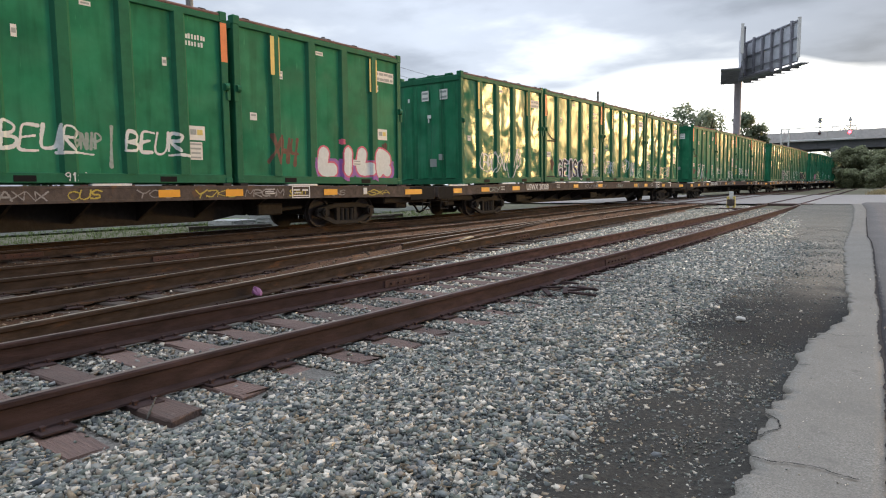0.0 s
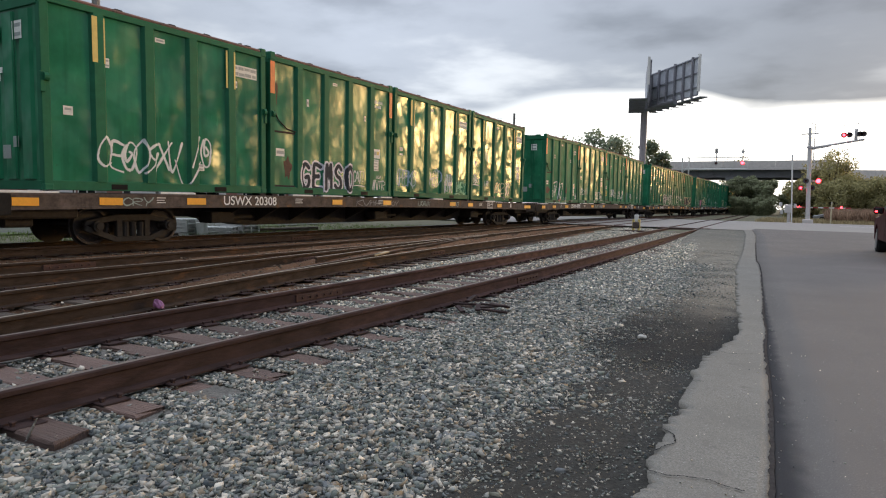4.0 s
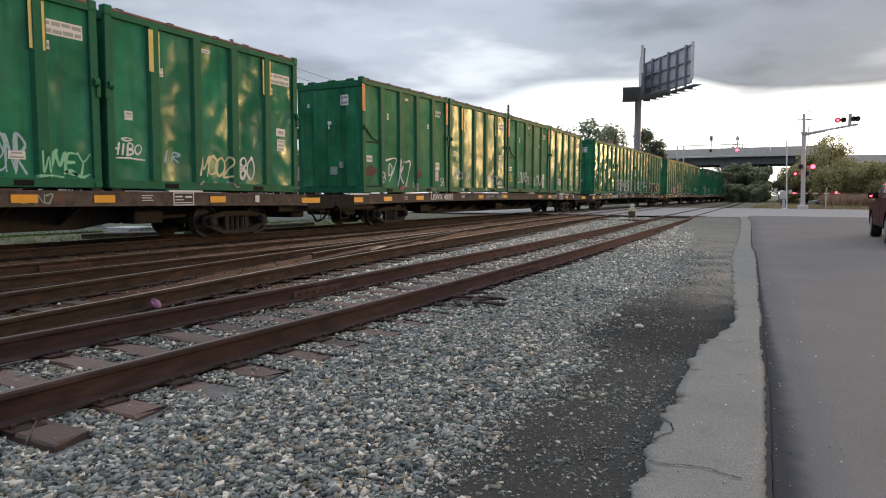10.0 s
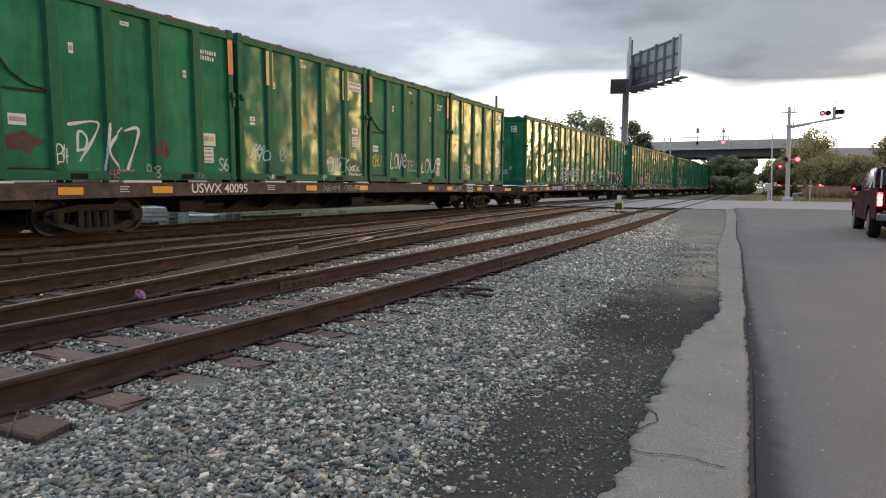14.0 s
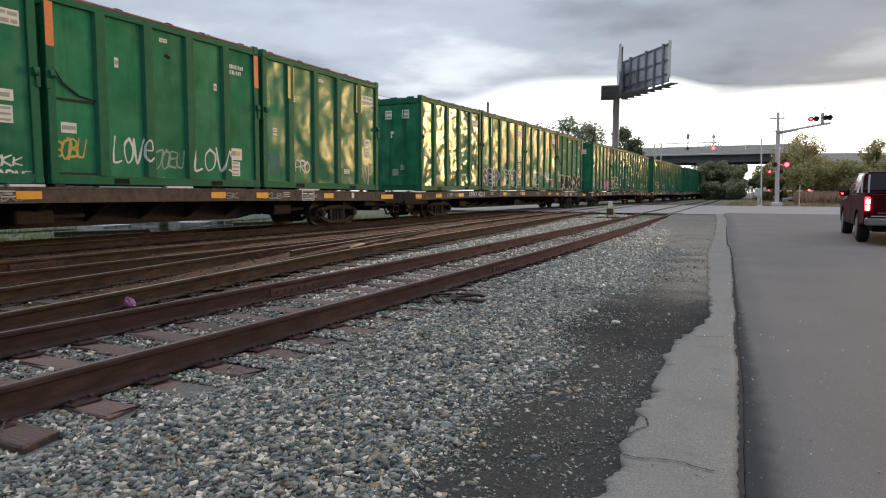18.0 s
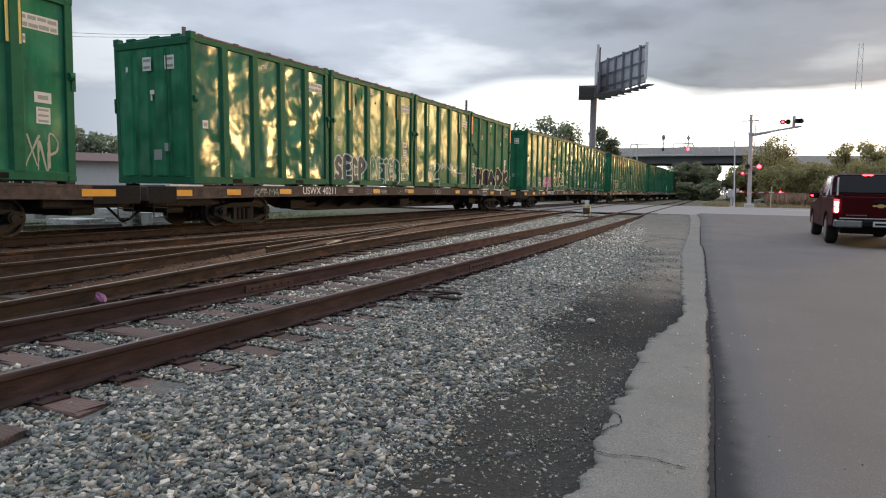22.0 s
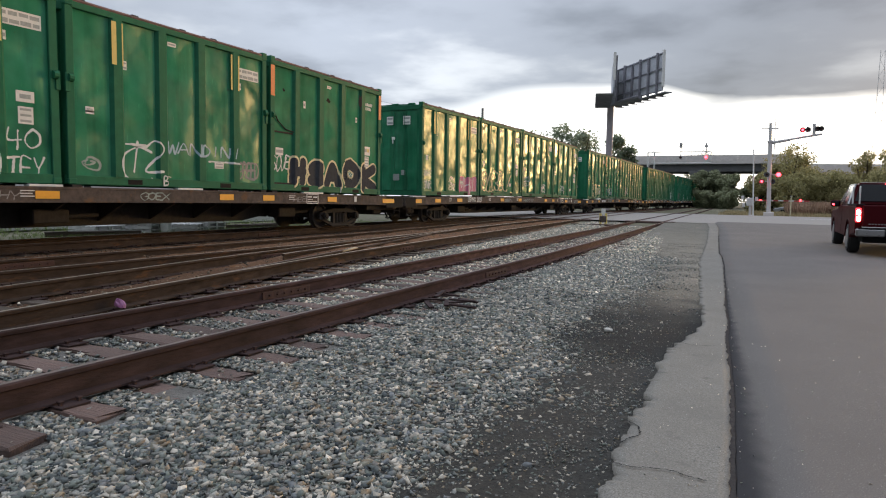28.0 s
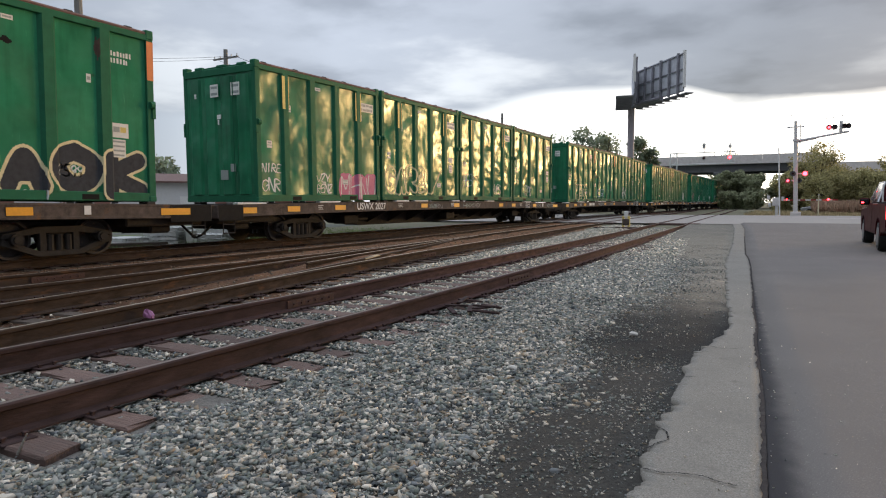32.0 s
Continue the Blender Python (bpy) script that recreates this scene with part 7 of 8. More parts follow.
def fat(parent, word, y0, y1, z0, z1, fill, edge, w, rim, label, halo=None, seed=0, lean=0.0, cell=0.016):
    """Fat rounded letters side by side: each overlaps the one before and has its own rim."""
    rng = random.Random(seed)
    pad = w / 2 + rim
    ys, zs = np.arange(y0 - 0.15, min(y1 + 0.15, CLEN - 0.19), cell), np.arange(max(0.02, z0 - 0.15), z1 + 0.2, cell)
    gy, gz = np.meshgrid((ys[:-1] + ys[1:]) / 2, (zs[:-1] + zs[1:]) / 2, indexing="ij")
    code = np.zeros(gy.shape, np.int8)
    step = (y1 - y0) / len(word)
    for k, ch in enumerate(word):
        if ch == " ":
            continue
        q = rng.uniform(-0.04, 0.04) * (z1 - z0)
        dist = near_lines(gy, gz, strokes(ch, y0 + k * step + pad * 0.62, z0 + pad + q, step - pad * 1.24, z1 - z0 - 2 * pad, lean, 0.03, rng))
        if halo:
            code[(dist < pad + 0.10) & (code == 0) & (gz < z0 + 0.6 * (z1 - z0))] = 3
        code[dist < pad] = 1
        code[dist < w / 2] = 2
    for c, name, mat in ((1, "letter_outline", edge), (2, "graffiti_letter", fill), (3, "letter_shadow", halo)):
        if mat:
            paint_cells(name, code == c, ys, zs, M[mat], parent, label if c == 2 or not fill else "", 0.004)


def plate(parent, y, z, w, h, bars=2, name="label_plate", label="small white label plate", back="white"):
    p = part(name, cbox(skin(y) + 0.002, skin(y) + 0.006, y - w / 2, y + w / 2, z - h / 2, z + h / 2), M[back], parent, label)
    rng = random.Random(int(y * 100 + z * 10))
    for k in range(bars):
        zz = z + h * (0.5 - (k + 0.5) / bars)
        e = w * rng.uniform(0.3, 0.44)
        part("print_bar", cbox(skin(y) + 0.0065, skin(y) + 0.0085, y - e, y + e, zz - h * 0.2 / bars, zz + h * 0.2 / bars), M["grey_print"], p)
    return p


M["grey_print"] = material("faded_print", (0.30, 0.32, 0.31), 0.7, vary=0.2, fine=20, coarse=4, bump=0.0)


def id_plate(parent, y, z, w, h):
    """White panel with two rows of dark unreadable characters."""
    p = part("id_panel", cbox(skin(y) + 0.002, skin(y) + 0.005, y - w / 2, y + w / 2, z - h / 2, z + h / 2), M["white"], parent, "white identification panel")
    rng = random.Random(int(y * 77 + z * 13 + w * 5))
    for r in (0.25, -0.25):
        u = -w * 0.46
        while u < w * 0.40:
            c = min(rng.uniform(0.12, 0.3) * w, w * 0.46 - u)
            part("print_bar", cbox(skin(y) + 0.0055, skin(y) + 0.0075, y + u, y + u + c, z + r * h - h * rng.uniform(0.10, 0.16), z + r * h + h * rng.uniform(0.10, 0.16)), M["grey_print"], p)
            u += c + rng.uniform(0.02, 0.04)


def stripe(parent, y, w, h, mat, label):
    d = skin(y)
    z1 = CHGT - 0.2
    part("stripe", cbox(d + 0.001, d + 0.004, y - w / 2, y + w / 2, z1 - h, z1), M[mat], parent, label)


def corner_stripe(parent, y, mat):
    part("stripe", cbox(CWID / 2 + 0.001, CWID / 2 + 0.004, y - 0.085, y + 0.085, CHGT - 1.05, CHGT - 0.16), M[mat], parent, "faded orange corner stripe")


def logo(parent, y, z):
    p = plate(parent, y, z, 0.42, 0.32, 0, "logo_plate", "white plate with a plain dark and yellow emblem")
    part("emblem", cbox(skin(y) + 0.0065, skin(y) + 0.009, y - 0.16, y - 0.01, z - 0.04, z + 0.08), M["grey_print"], p)
    part("emblem", cbox(skin(y) + 0.0065, skin(y) + 0.009, y + 0.01, y + 0.15, z - 0.04, z + 0.08), M["yellow"], p)


def dress_yellow(c, seed):
    rng = random.Random(seed)
    for y in (1.12, 4.72):
        stripe(c, y, 0.12, 0.95, "yellow", "faded yellow stripe")
        stripe(c, y + 0.21, 0.05, 0.95, "yellow", "thin faded yellow stripe")
    id_plate(c, 5.36, 3.22, 0.82, 0.30)
    plate(c, 1.42, 2.75, 0.12, 0.2)
    plate(c, 5.02, 2.85, 0.1, 0.18, 1)
    plate(c, 2.75, 3.5, 0.26, 0.1, 1)
    plate(c, 0.55, 1.72 + rng.uniform(-0.1, 0.1), 0.2, 0.12, 1)
    plate(c, 0.55, 1.58, 0.2, 0.07, 0)
    plate(c, 4.1 + rng.uniform(-0.4, 0.4), 0.62, 0.32, 0.16, 2, label="small white warning label with red print")


def dress_orange(c, seed, zp=1.5):
    rng = random.Random(seed)
    corner_stripe(c, 0.09, "orange")
    corner_stripe(c, CLEN - 0.09, "orange")
    for row, n in ((3.27, 7), (3.12, 6)):
        for i in range(n):
            u = 5.02 + i * 0.075 + rng.uniform(-0.008, 0.008)
            part("stencil", cbox(SIDE + 0.001, SIDE + 0.004, u, u + rng.uniform(0.035, 0.055), row - 0.06, row + rng.uniform(0.03, 0.055)), M["spray_white"], c, "worn white stencilled character")
    plate(c, 4.5, 2.62, 0.1, 0.18, 1)
    plate(c, 1.62, 2.75, 0.1, 0.22, 1)
    plate(c, 2.9, 3.5, 0.22, 0.09, 1)
    plate(c, 0.45, 1.19, 0.34, 0.22, 1)
    logo(c, 5.2, zp)
    plate(c, 5.16, zp - 0.40, 0.34, 0.40, 4, label="white placard with unreadable lines")
    part("hatch_line", cbox(SIDE + 0.001, SIDE + 0.02, 0.2, 1.18, 1.75, 1.80), M["steel_dark"], c, "dark hatch edge")
    part("hatch_line", cbox(SIDE + 0.001, SIDE + 0.012, 1.14, 1.18, 0.14, 1.75), M["green_rib"], c)
    part("hatch_line", cbox(SIDE + 0.001, SIDE + 0.02, 0.2, 1.18, 0.20, 0.25), M["steel_dark"], c, "dark hatch edge")
    part("hinge_chain", tube(bmesh.new(), [(SIDE + 0.03, 0.12, 2.45), (SIDE + 0.03, 0.35, 2.1), (SIDE + 0.03, 0.7, 1.88), (SIDE + 0.03, 1.12, 1.82)], 0.018, 6), M["steel_dark"], c, "dark slack chain")


def dress_plain(c, seed):
    id_plate(c, 5.36, 3.22, 0.78, 0.3)
    plate(c, 0.5, 1.6, 0.2, 0.22, 1)
    plate(c, 2.9, 3.5, 0.2, 0.09, 1)


def dress_end(c, two):
    """Labels on the end that comes first."""
    for x, z, w, h in ((0.72, 3.2, 0.34, 0.36), (-0.12, 3.2, 0.32, 0.36))[: 2 if two else 1] + ((0.05, 2.45, 0.16, 0.12), (0.02, 2.3, 0.06, 0.14), (0.2, 0.78, 0.3, 0.28), (0.55, 0.98, 0.2, 0.22), (-0.9, 3.1, 0.08, 0.14)):
        p = part("label_plate", cbox(x - w / 2, x + w / 2, -0.045, -0.04, z - h / 2, z + h / 2), M["stencil_white" if z > 1 else "grey_print"], c, "white label on the container end")
        if h > 0.3 and z > 2:
            for q in (-0.25, 0.25):
                part("print_bar", cbox(x - w * 0.4, x + w * 0.4, -0.049, -0.0455, z + q * h - 0.035, z + q * h + 0.035), M["grey_print"], p)


def lettering(parent, text, y, z, size, mat, x):
    """Stencilled words in a row, centred on y."""
    words = []
    for word in text.split():
        cu = bpy.data.curves.new("lettering", "FONT")
        cu.body, cu.size, cu.extrude, cu.offset, cu.align_y = word, size, 0.001, 0.004, "CENTER"
        tmp = bpy.data.objects.new("lettering_source", cu)
        me = bpy.data.meshes.new_from_object(tmp)
        bpy.data.objects.remove(tmp)
        me.materials.append(mat)
        words.append((me, max(v.co.x for v in me.vertices)))
    gap = 0.30 * size
    at = y - (sum(w for _, w in words) + gap * (len(words) - 1)) / 2
    for me, w in words:
        ob = new("lettering", me)
        ob.parent = parent
        ob.matrix_basis = pose(x, at, z, 90, 0, 90)
        ob["label"] = "white stencilled wagon lettering"
        at += w + gap


def dress_train():
    kinds = {(0, 2): "o", (1, 1): "o", (2, 0): "o", (2, 2): "o", (3, 3): "o", (3, 0): "p", (5, 1): "o", (6, 2): "o", (7, 0): "o", (8, 1): "o"}
    for k, (car, boxes, _) in enumerate(CARS):
        for i, c in enumerate(boxes):
            kd = kinds.get((k, i), "y")
            if kd == "o":
                dress_orange(c, k * 4 + i, {(0, 2): 1.13, (1, 1): 1.48, (2, 0): 1.05, (2, 2): 0.9, (3, 3): 1.58}.get((k, i), 1.4))
            else:
                (dress_plain if kd == "p" else dress_yellow)(c, k * 4 + i)
            if i == 0:
                dress_end(c, k in (1, 3, 4, 5, 7))
            if kd == "y" and i in (1, 3) and k:
                plate(c, 5.4, 1.72, 0.36, 0.22, 1)
                plate(c, 5.4, 1.35, 0.3, 0.34, 3)
    B = lambda k, i: CARS[k][1][i]
    w, sb, cr = M["spray_white"], M["spray_blue"], M["spray_cream"]
    mint, yl, pk, gr = M["spray_mint"], M["spray_yellow"], M["spray_pink"], M["spray_grey"]
    # first wagon
    tag(B(0, 2), "BEUR", 1.2, 2.6, 0.62, 1.1, w, 0.06, 0.15, 0.06, 1, "white looping sprayed tag")
    tag(B(0, 2), "_", 2.2, 2.9, 0.55, 0.9, w, 0.05, 0, 0, 1)
    tag(B(0, 2), "BEUR", 3.5, 4.8, 0.64, 1.08, w, 0.06, 0.15, 0.06, 2, "white looping sprayed tag")
    tag(B(0, 2), "_", 4.5, 5.1, 0.58, 0.9, w, 0.05, 0, 0, 2)
    tag(B(0, 2), "9120", 2.3, 2.8, 0.04, 0.2, w, 0.025, 0, 0.02, 1)
    tag(B(0, 2), "GNIP", 2.5, 3.06, 0.68, 1.0, gr, 0.05, 0.1, 0.06, 3, "faded grey tag")
    tag(B(0, 2), "I", 3.1, 3.4, 0.34, 1.2, gr, 0.07, 0.05, 0.05, 3, "pale drip of paint")
    tag(B(0, 0), "SOKE", 1.0, 2.9, 0.4, 1.1, w, 0.05, 0.1, 0.06, 4)
    tag(B(0, 1), "TEXR", 2.0, 3.6, 0.5, 1.1, w, 0.05, 0.1, 0.06, 5)
    fat(B(0, 3), "LILR", 2.6, 5.62, 0.16, 1.08, "spray_white", "spray_rose", 0.37, 0.05, "white bubble letters edged in pink", "spray_violet", 3)
    tag(B(0, 3), "*", 3.42, 3.58, 1.12, 1.26, M["spray_rose"], 0.07, 0, 0, 1, "pink sprayed dot")
    tag(B(0, 3), "XH4", 1.0, 1.95, 0.5, 1.2, M["faded_red"], 0.10, 0.1, 0.08, 6, "faded red scrawl")
    logo(B(0, 3), 5.24, 1.5)
    # second wagon
    tag(B(1, 0), "CE@OqXV", 1.1, 3.15, 0.46, 1.15, w, 0.05, 0.12, 0.08, 4, "white looping sprayed tag with long tails", overlap=1.35)
    tag(B(1, 0), "V", 3.1, 3.8, 0.1, 0.78, w, 0.045, 0.05, 0.05, 5)
    tag(B(1, 0), "/@", 3.55, 4.2, 0.55, 1.35, w, 0.045, 0.0, 0.06, 6)
    fat(B(1, 1), "GEMSO", 1.25, 3.9, 0.05, 1.03, "spray_black", "spray_lilac", 0.13, 0.055, "dark letters with pale outlines", None, 6)
    tag(B(1, 1), "2CAT!", 3.7, 4.5, 0.45, 0.85, w, 0.03, 0.1, 0.06, 7)
    tag(B(1, 1), "_", 3.7, 4.55, 0.3, 0.6, w, 0.03, 0, 0.05, 7)
    tag(B(1, 1), "HNTR", 4.85, 5.72, 0.22, 0.56, w, 0.032, 0.2, 0.05, 8)
    tag(B(1, 1), "^", 5.2, 5.45, 0.58, 0.72, w, 0.025, 0, 0, 8)
    tag(B(1, 2), "GPEEKGB", 0.25, 1.55, 0.4, 1.05, sb, 0.045, 0.1, 0.08, 9, "pale blue tangled tag", overlap=1.4)
    tag(B(1, 2), "HERD", 2.65, 3.45, 0.5, 1.15, sb, 0.04, 0.15, 0.08, 10, "pale blue tangled tag", overlap=1.4)
    tag(B(1, 2), "W@NR", 3.75, 4.5, 0.28, 1.0, sb, 0.045, 0.0, 0.08, 11, "pale blue tangled tag", overlap=1.4)
    tag(B(1, 2), "WMEY", 4.75, 5.75, 0.3, 0.75, mint, 0.05, 0.15, 0.08, 12, "mint green tag", overlap=1.3)
    tag(B(1, 2), "_~", 4.7, 5.8, 0.2, 0.42, mint, 0.05, 0, 0.05, 12)
    tag(B(1, 3), "HIBO", 0.1, 0.85, 0.76, 1.02, w, 0.04, 0.15, 0.04, 13, "small white tag with a halo")
    tag(B(1, 3), "_", 0.1, 0.95, 0.66, 0.85, w, 0.035, 0, 0.04, 13)
    tag(B(1, 3), "0", 0.35, 0.65, 1.07, 1.15, w, 0.03, 0, 0, 13)
    tag(B(1, 3), "IR", 1.36, 1.9, 0.64, 0.92, sb, 0.05, 0.2, 0.08, 14, "pale blue tag")
    tag(B(1, 3), "MOO2", 2.45, 3.5, 0.36, 0.92, cr, 0.055, 0.15, 0.05, 15, "cream sprayed tag", overlap=1.3)
    tag(B(1, 3), "~~~", 2.45, 3.8, 0.08, 0.3, M["chalk"], 0.05, 0, 0.1, 15)
    tag(B(1, 3), "80", 3.78, 4.35, 0.3, 0.95, w, 0.065, 0.05, 0.06, 16, "thick white tag")
    # third wagon
    tag(B(2, 0), "7", 1.42, 2.25, 0.32, 1.22, w, 0.055, 0.0, 0.03, 16, "large thin white sprayed letter")
    tag(B(2, 0), "D", 1.62, 1.88, 0.62, 1.02, w, 0.045, 0.1, 0.05, 17)
    tag(B(2, 0), "K7", 2.2, 3.1, 0.28, 1.24, w, 0.055, 0.12, 0.05, 18, "large thin white sprayed letter")
    tag(B(2, 0), "B4", 1.15, 1.45, 0.34, 0.75, w, 0.03, 0, 0.08, 19)
    tag(B(2, 0), "4539", 2.3, 3.0, 0.05, 0.23, M["spray_rose"], 0.035, 0, 0.04, 19, "small pink scrawl")
    tag(B(2, 0), "B8", 3.3, 3.65, 0.05, 0.35, gr, 0.03, 0, 0.06, 20)
    tag(B(2, 0), "DEEKEEKT", 4.4, 5.6, 0.05, 0.17, gr, 0.022, 0.1, 0.06, 21)
    tag(B(2, 0), "S6", 5.5, 5.85, 0.25, 0.6, w, 0.028, 0, 0.06, 22)
    tag(B(2, 1), "6Y0", 0.4, 1.15, 0.55, 0.85, w, 0.035, 0.15, 0.06, 17)
    tag(B(2, 1), "^", 0.6, 1.0, 0.82, 1.02, w, 0.03, 0, 0.03, 17)
    tag(B(2, 1), "@X", 1.6, 2.1, 0.6, 1.05, gr, 0.05, 0.05, 0.1, 18, "smeared grey tag")
    tag(B(2, 1), "DUNKRE", 0.65, 1.75, 0.05, 0.17, w, 0.022, 0.1, 0.06, 23)
    tag(B(2, 1), "YMANU", 3.0, 4.0, 0.02, 0.2, w, 0.03, 0.1, 0.06, 24)
    tag(B(2, 1), "OUEK", 3.85, 5.0, 0.3, 0.8, w, 0.04, 0.1, 0.05, 19)
    tag(B(2, 1), "XKK", 5.05, 5.7, 0.35, 0.55, w, 0.03, 0.1, 0.06, 25)
    tag(B(2, 1), "WARNEI", 5.0, 6.0, 0.08, 0.26, w, 0.035, 0.15, 0.06, 26)
    tag(B(2, 2), "SOBU", 0.08, 0.75, 0.55, 0.95, yl, 0.04, 0.15, 0.08, 20, "yellow tag", overlap=1.3)
    tag(B(2, 2), "LOVe", 1.45, 2.5, 0.5, 1.08, w, 0.045, 0.05, 0.05, 21, "word sprayed in thin white letters")
    tag(B(2, 2), "JOEU", 2.5, 3.35, 0.42, 0.86, gr, 0.04, 0.15, 0.06, 22, "faded grey tag", overlap=1.3)
    tag(B(2, 2), "LOVS", 3.65, 5.25, 0.36, 1.05, w, 0.045, 0.05, 0.05, 23, "word sprayed in thin white letters")
    tag(B(2, 2), "9686", 2.7, 3.3, 0.03, 0.2, w, 0.028, 0, 0.05, 24)
    tag(B(2, 3), "X@", 0.3, 0.75, 0.4, 1.0, M["dull_blue"], 0.10, 0, 0.1, 21, "smeared dull blue patch")
    tag(B(2, 3), "PRO", 1.45, 2.1, 0.5, 0.85, w, 0.04, 0.1, 0.08, 22, overlap=1.3)
    tag(B(2, 3), "XNP", 5.0, 5.7, 0.2, 0.95, M["spray_peach"], 0.042, 0.05, 0.06, 23, "pale grey-brown tag", overlap=1.15)
    # fourth wagon
    fat(B(3, 1), "SECP", 0.25, 2.3, 0.05, 1.08, "slate", "spray_white", 0.20, 0.05, "dark letters with thin white outlines", None, 24)
    fat(B(3, 1), "BETCB", 2.68, 4.85, 0.05, 1.12, None, "spray_white", 0.15, 0.048, "letters drawn in thin white outlines", None, 25)
    tag(B(3, 1), "40", 4.98, 5.68, 0.65, 1.1, w, 0.04, 0.05, 0.04, 26)
    tag(B(3, 1), "TEY", 4.98, 5.75, 0.1, 0.55, w, 0.04, 0.05, 0.08, 27)
    tag(B(3, 2), "C", 1.25, 2.2, 0.02, 1.0, w, 0.05, 0.0, 0.03, 27)
    tag(B(3, 2), "T2", 1.4, 2.45, 0.3, 1.05, w, 0.05, 0.05, 0.08, 28)
    tag(B(3, 2), "B5", 2.4, 2.7, 0.03, 0.28, w, 0.03, 0, 0.05, 29)
    tag(B(3, 2), "WANDINI", 2.55, 5.0, 0.82, 1.12, M["spray_blue"], 0.042, 0.15, 0.04, 28, "thin sprayed word in pale blue-grey")
    tag(B(3, 2), "_", 3.9, 5.3, 0.7, 0.85, w, 0.04, 0, 0.04, 28)
    tag(B(3, 2), "GREED", 4.95, 5.75, 0.3, 0.75, M["chalk"], 0.055, 0.05, 0.05, 30, "dull tan tag", overlap=1.2)
    tag(B(3, 2), "@", 0.35, 0.75, 0.3, 0.6, gr, 0.05, 0, 0.1, 31)
    tag(B(3, 3), "SOVE", 0.08, 0.85, 0.6, 1.08, w, 0.04, 0.15, 0.08, 29, overlap=1.3)
    fat(B(3, 3), "HSA", 0.85, 3.6, 0.12, 1.12, "spray_black", "spray_cream", 0.31, 0.065, "large dark letters with cream outlines", None, 30)
    fat(B(3, 3), "OK", 3.6, 5.9, 0.04, 1.22, "spray_black", "spray_cream", 0.36, 0.06, "dark letters with cream outlines", None, 52)
    tag(B(3, 3), "9599", 3.05, 3.55, 0.03, 0.2, w, 0.028, 0, 0.03, 32)
    tag(B(3, 3), "2599", 3.75, 4.3, 0.5, 0.75, w, 0.028, 0.1, 0.05, 33)
    # fifth wagon
    tag(B(4, 0), "NIRE", 0.2, 1.0, 0.84, 1.1, w, 0.035, 0.1, 0.08, 31)
    tag(B(4, 0), "GNR", 0.2, 0.95, 0.3, 0.68, w, 0.04, 0.1, 0.08, 32)
    tag(B(4, 0), "VZY", 2.6, 3.25, 0.6, 0.86, w, 0.035, 0.1, 0.08, 33)
    tag(B(4, 0), "RENZ", 2.6, 3.35, 0.25, 0.55, w, 0.035, 0.1, 0.08, 34)
    fat(B(4, 0), "MHN", 3.75, 5.95, 0.02, 0.92, "spray_pink", "spray_pink", 0.50, 0.10, "pink block of paint", None, 34)
    tag(B(4, 0), "MHNU", 3.8, 5.85, 0.04, 0.9, w, 0.04, 0.05, 0.06, 35, "white strokes over pink paint", overlap=1.1, lift_=0.007)
    fat(B(4, 1), "GAR2", 0.25, 3.2, 0.22, 1.3, None, "spray_cream", 0.20, 0.075, "cream outlined letters", None, 35)
    tag(B(4, 1), "V", 2.9, 4.4, 0.25, 1.2, cr, 0.09, 0.05, 0.05, 36, "cream sprayed stroke")
    tag(B(4, 2), "HEBY", 0.4, 1.5, 0.6, 1.2, sb, 0.035, 0.1, 0.08, 36)
    tag(B(4, 2), "GNES", 3.6, 4.6, 0.3, 0.8, w, 0.035, 0.1, 0.08, 37)
    tag(B(4, 3), "RAX", 1.8, 2.7, 0.3, 0.9, w, 0.035, 0.1, 0.08, 38)
    # the rest, less marked
    rng = random.Random(99)
    fat(B(5, 0), "HEDO", 1.8, 4.6, 0.1, 1.2, None, "spray_cream", 0.2, 0.06, "cream outlined letters", None, 40)
    for k in range(5, 10):
        for i in range(4):
            if (k, i) != (5, 0) and rng.random() < 0.75:
                a = rng.uniform(0.3, 3.5)
                word = "".join(rng.choice("ABEGHKMNORSUVXZ") for _ in range(4))
                tag(B(k, i), word, a, a + rng.uniform(0.8, 2.2), 0.3, rng.uniform(0.8, 1.4), rng.choice((w, w, cr, sb, pk)), 0.05, 0.1, 0.07, 50 + 4 * k + i, overlap=1.2)
    # torn and rusted-through spots in the sheet: black patches, the shade inside as colour
    for c, y, z, a, b in ((B(2, 2), 3.0, 3.14, 0.10, 0.05), (B(3, 1), 1.62, 3.12, 0.07, 0.22), (B(3, 1), 2.04, 3.3, 0.05, 0.12), (B(3, 1), 3.0, 3.18, 0.05, 0.05), (B(3, 1), 3.91, 3.25, 0.07, 0.07), (B(3, 3), 0.64, 3.05, 0.05, 0.05), (B(3, 3), 2.86, 3.07, 0.10, 0.07)):
        rim = [(y + a * math.cos(q) * (1 + 0.3 * math.sin(3 * q + y)), z + b * math.sin(q) * (1 + 0.3 * math.sin(2 * q + z))) for q in [k * 2 * math.pi / 16 for k in range(16)]]
        filled("torn_spot", rim, M["black"], c, "dark torn hole", cell=0.018)
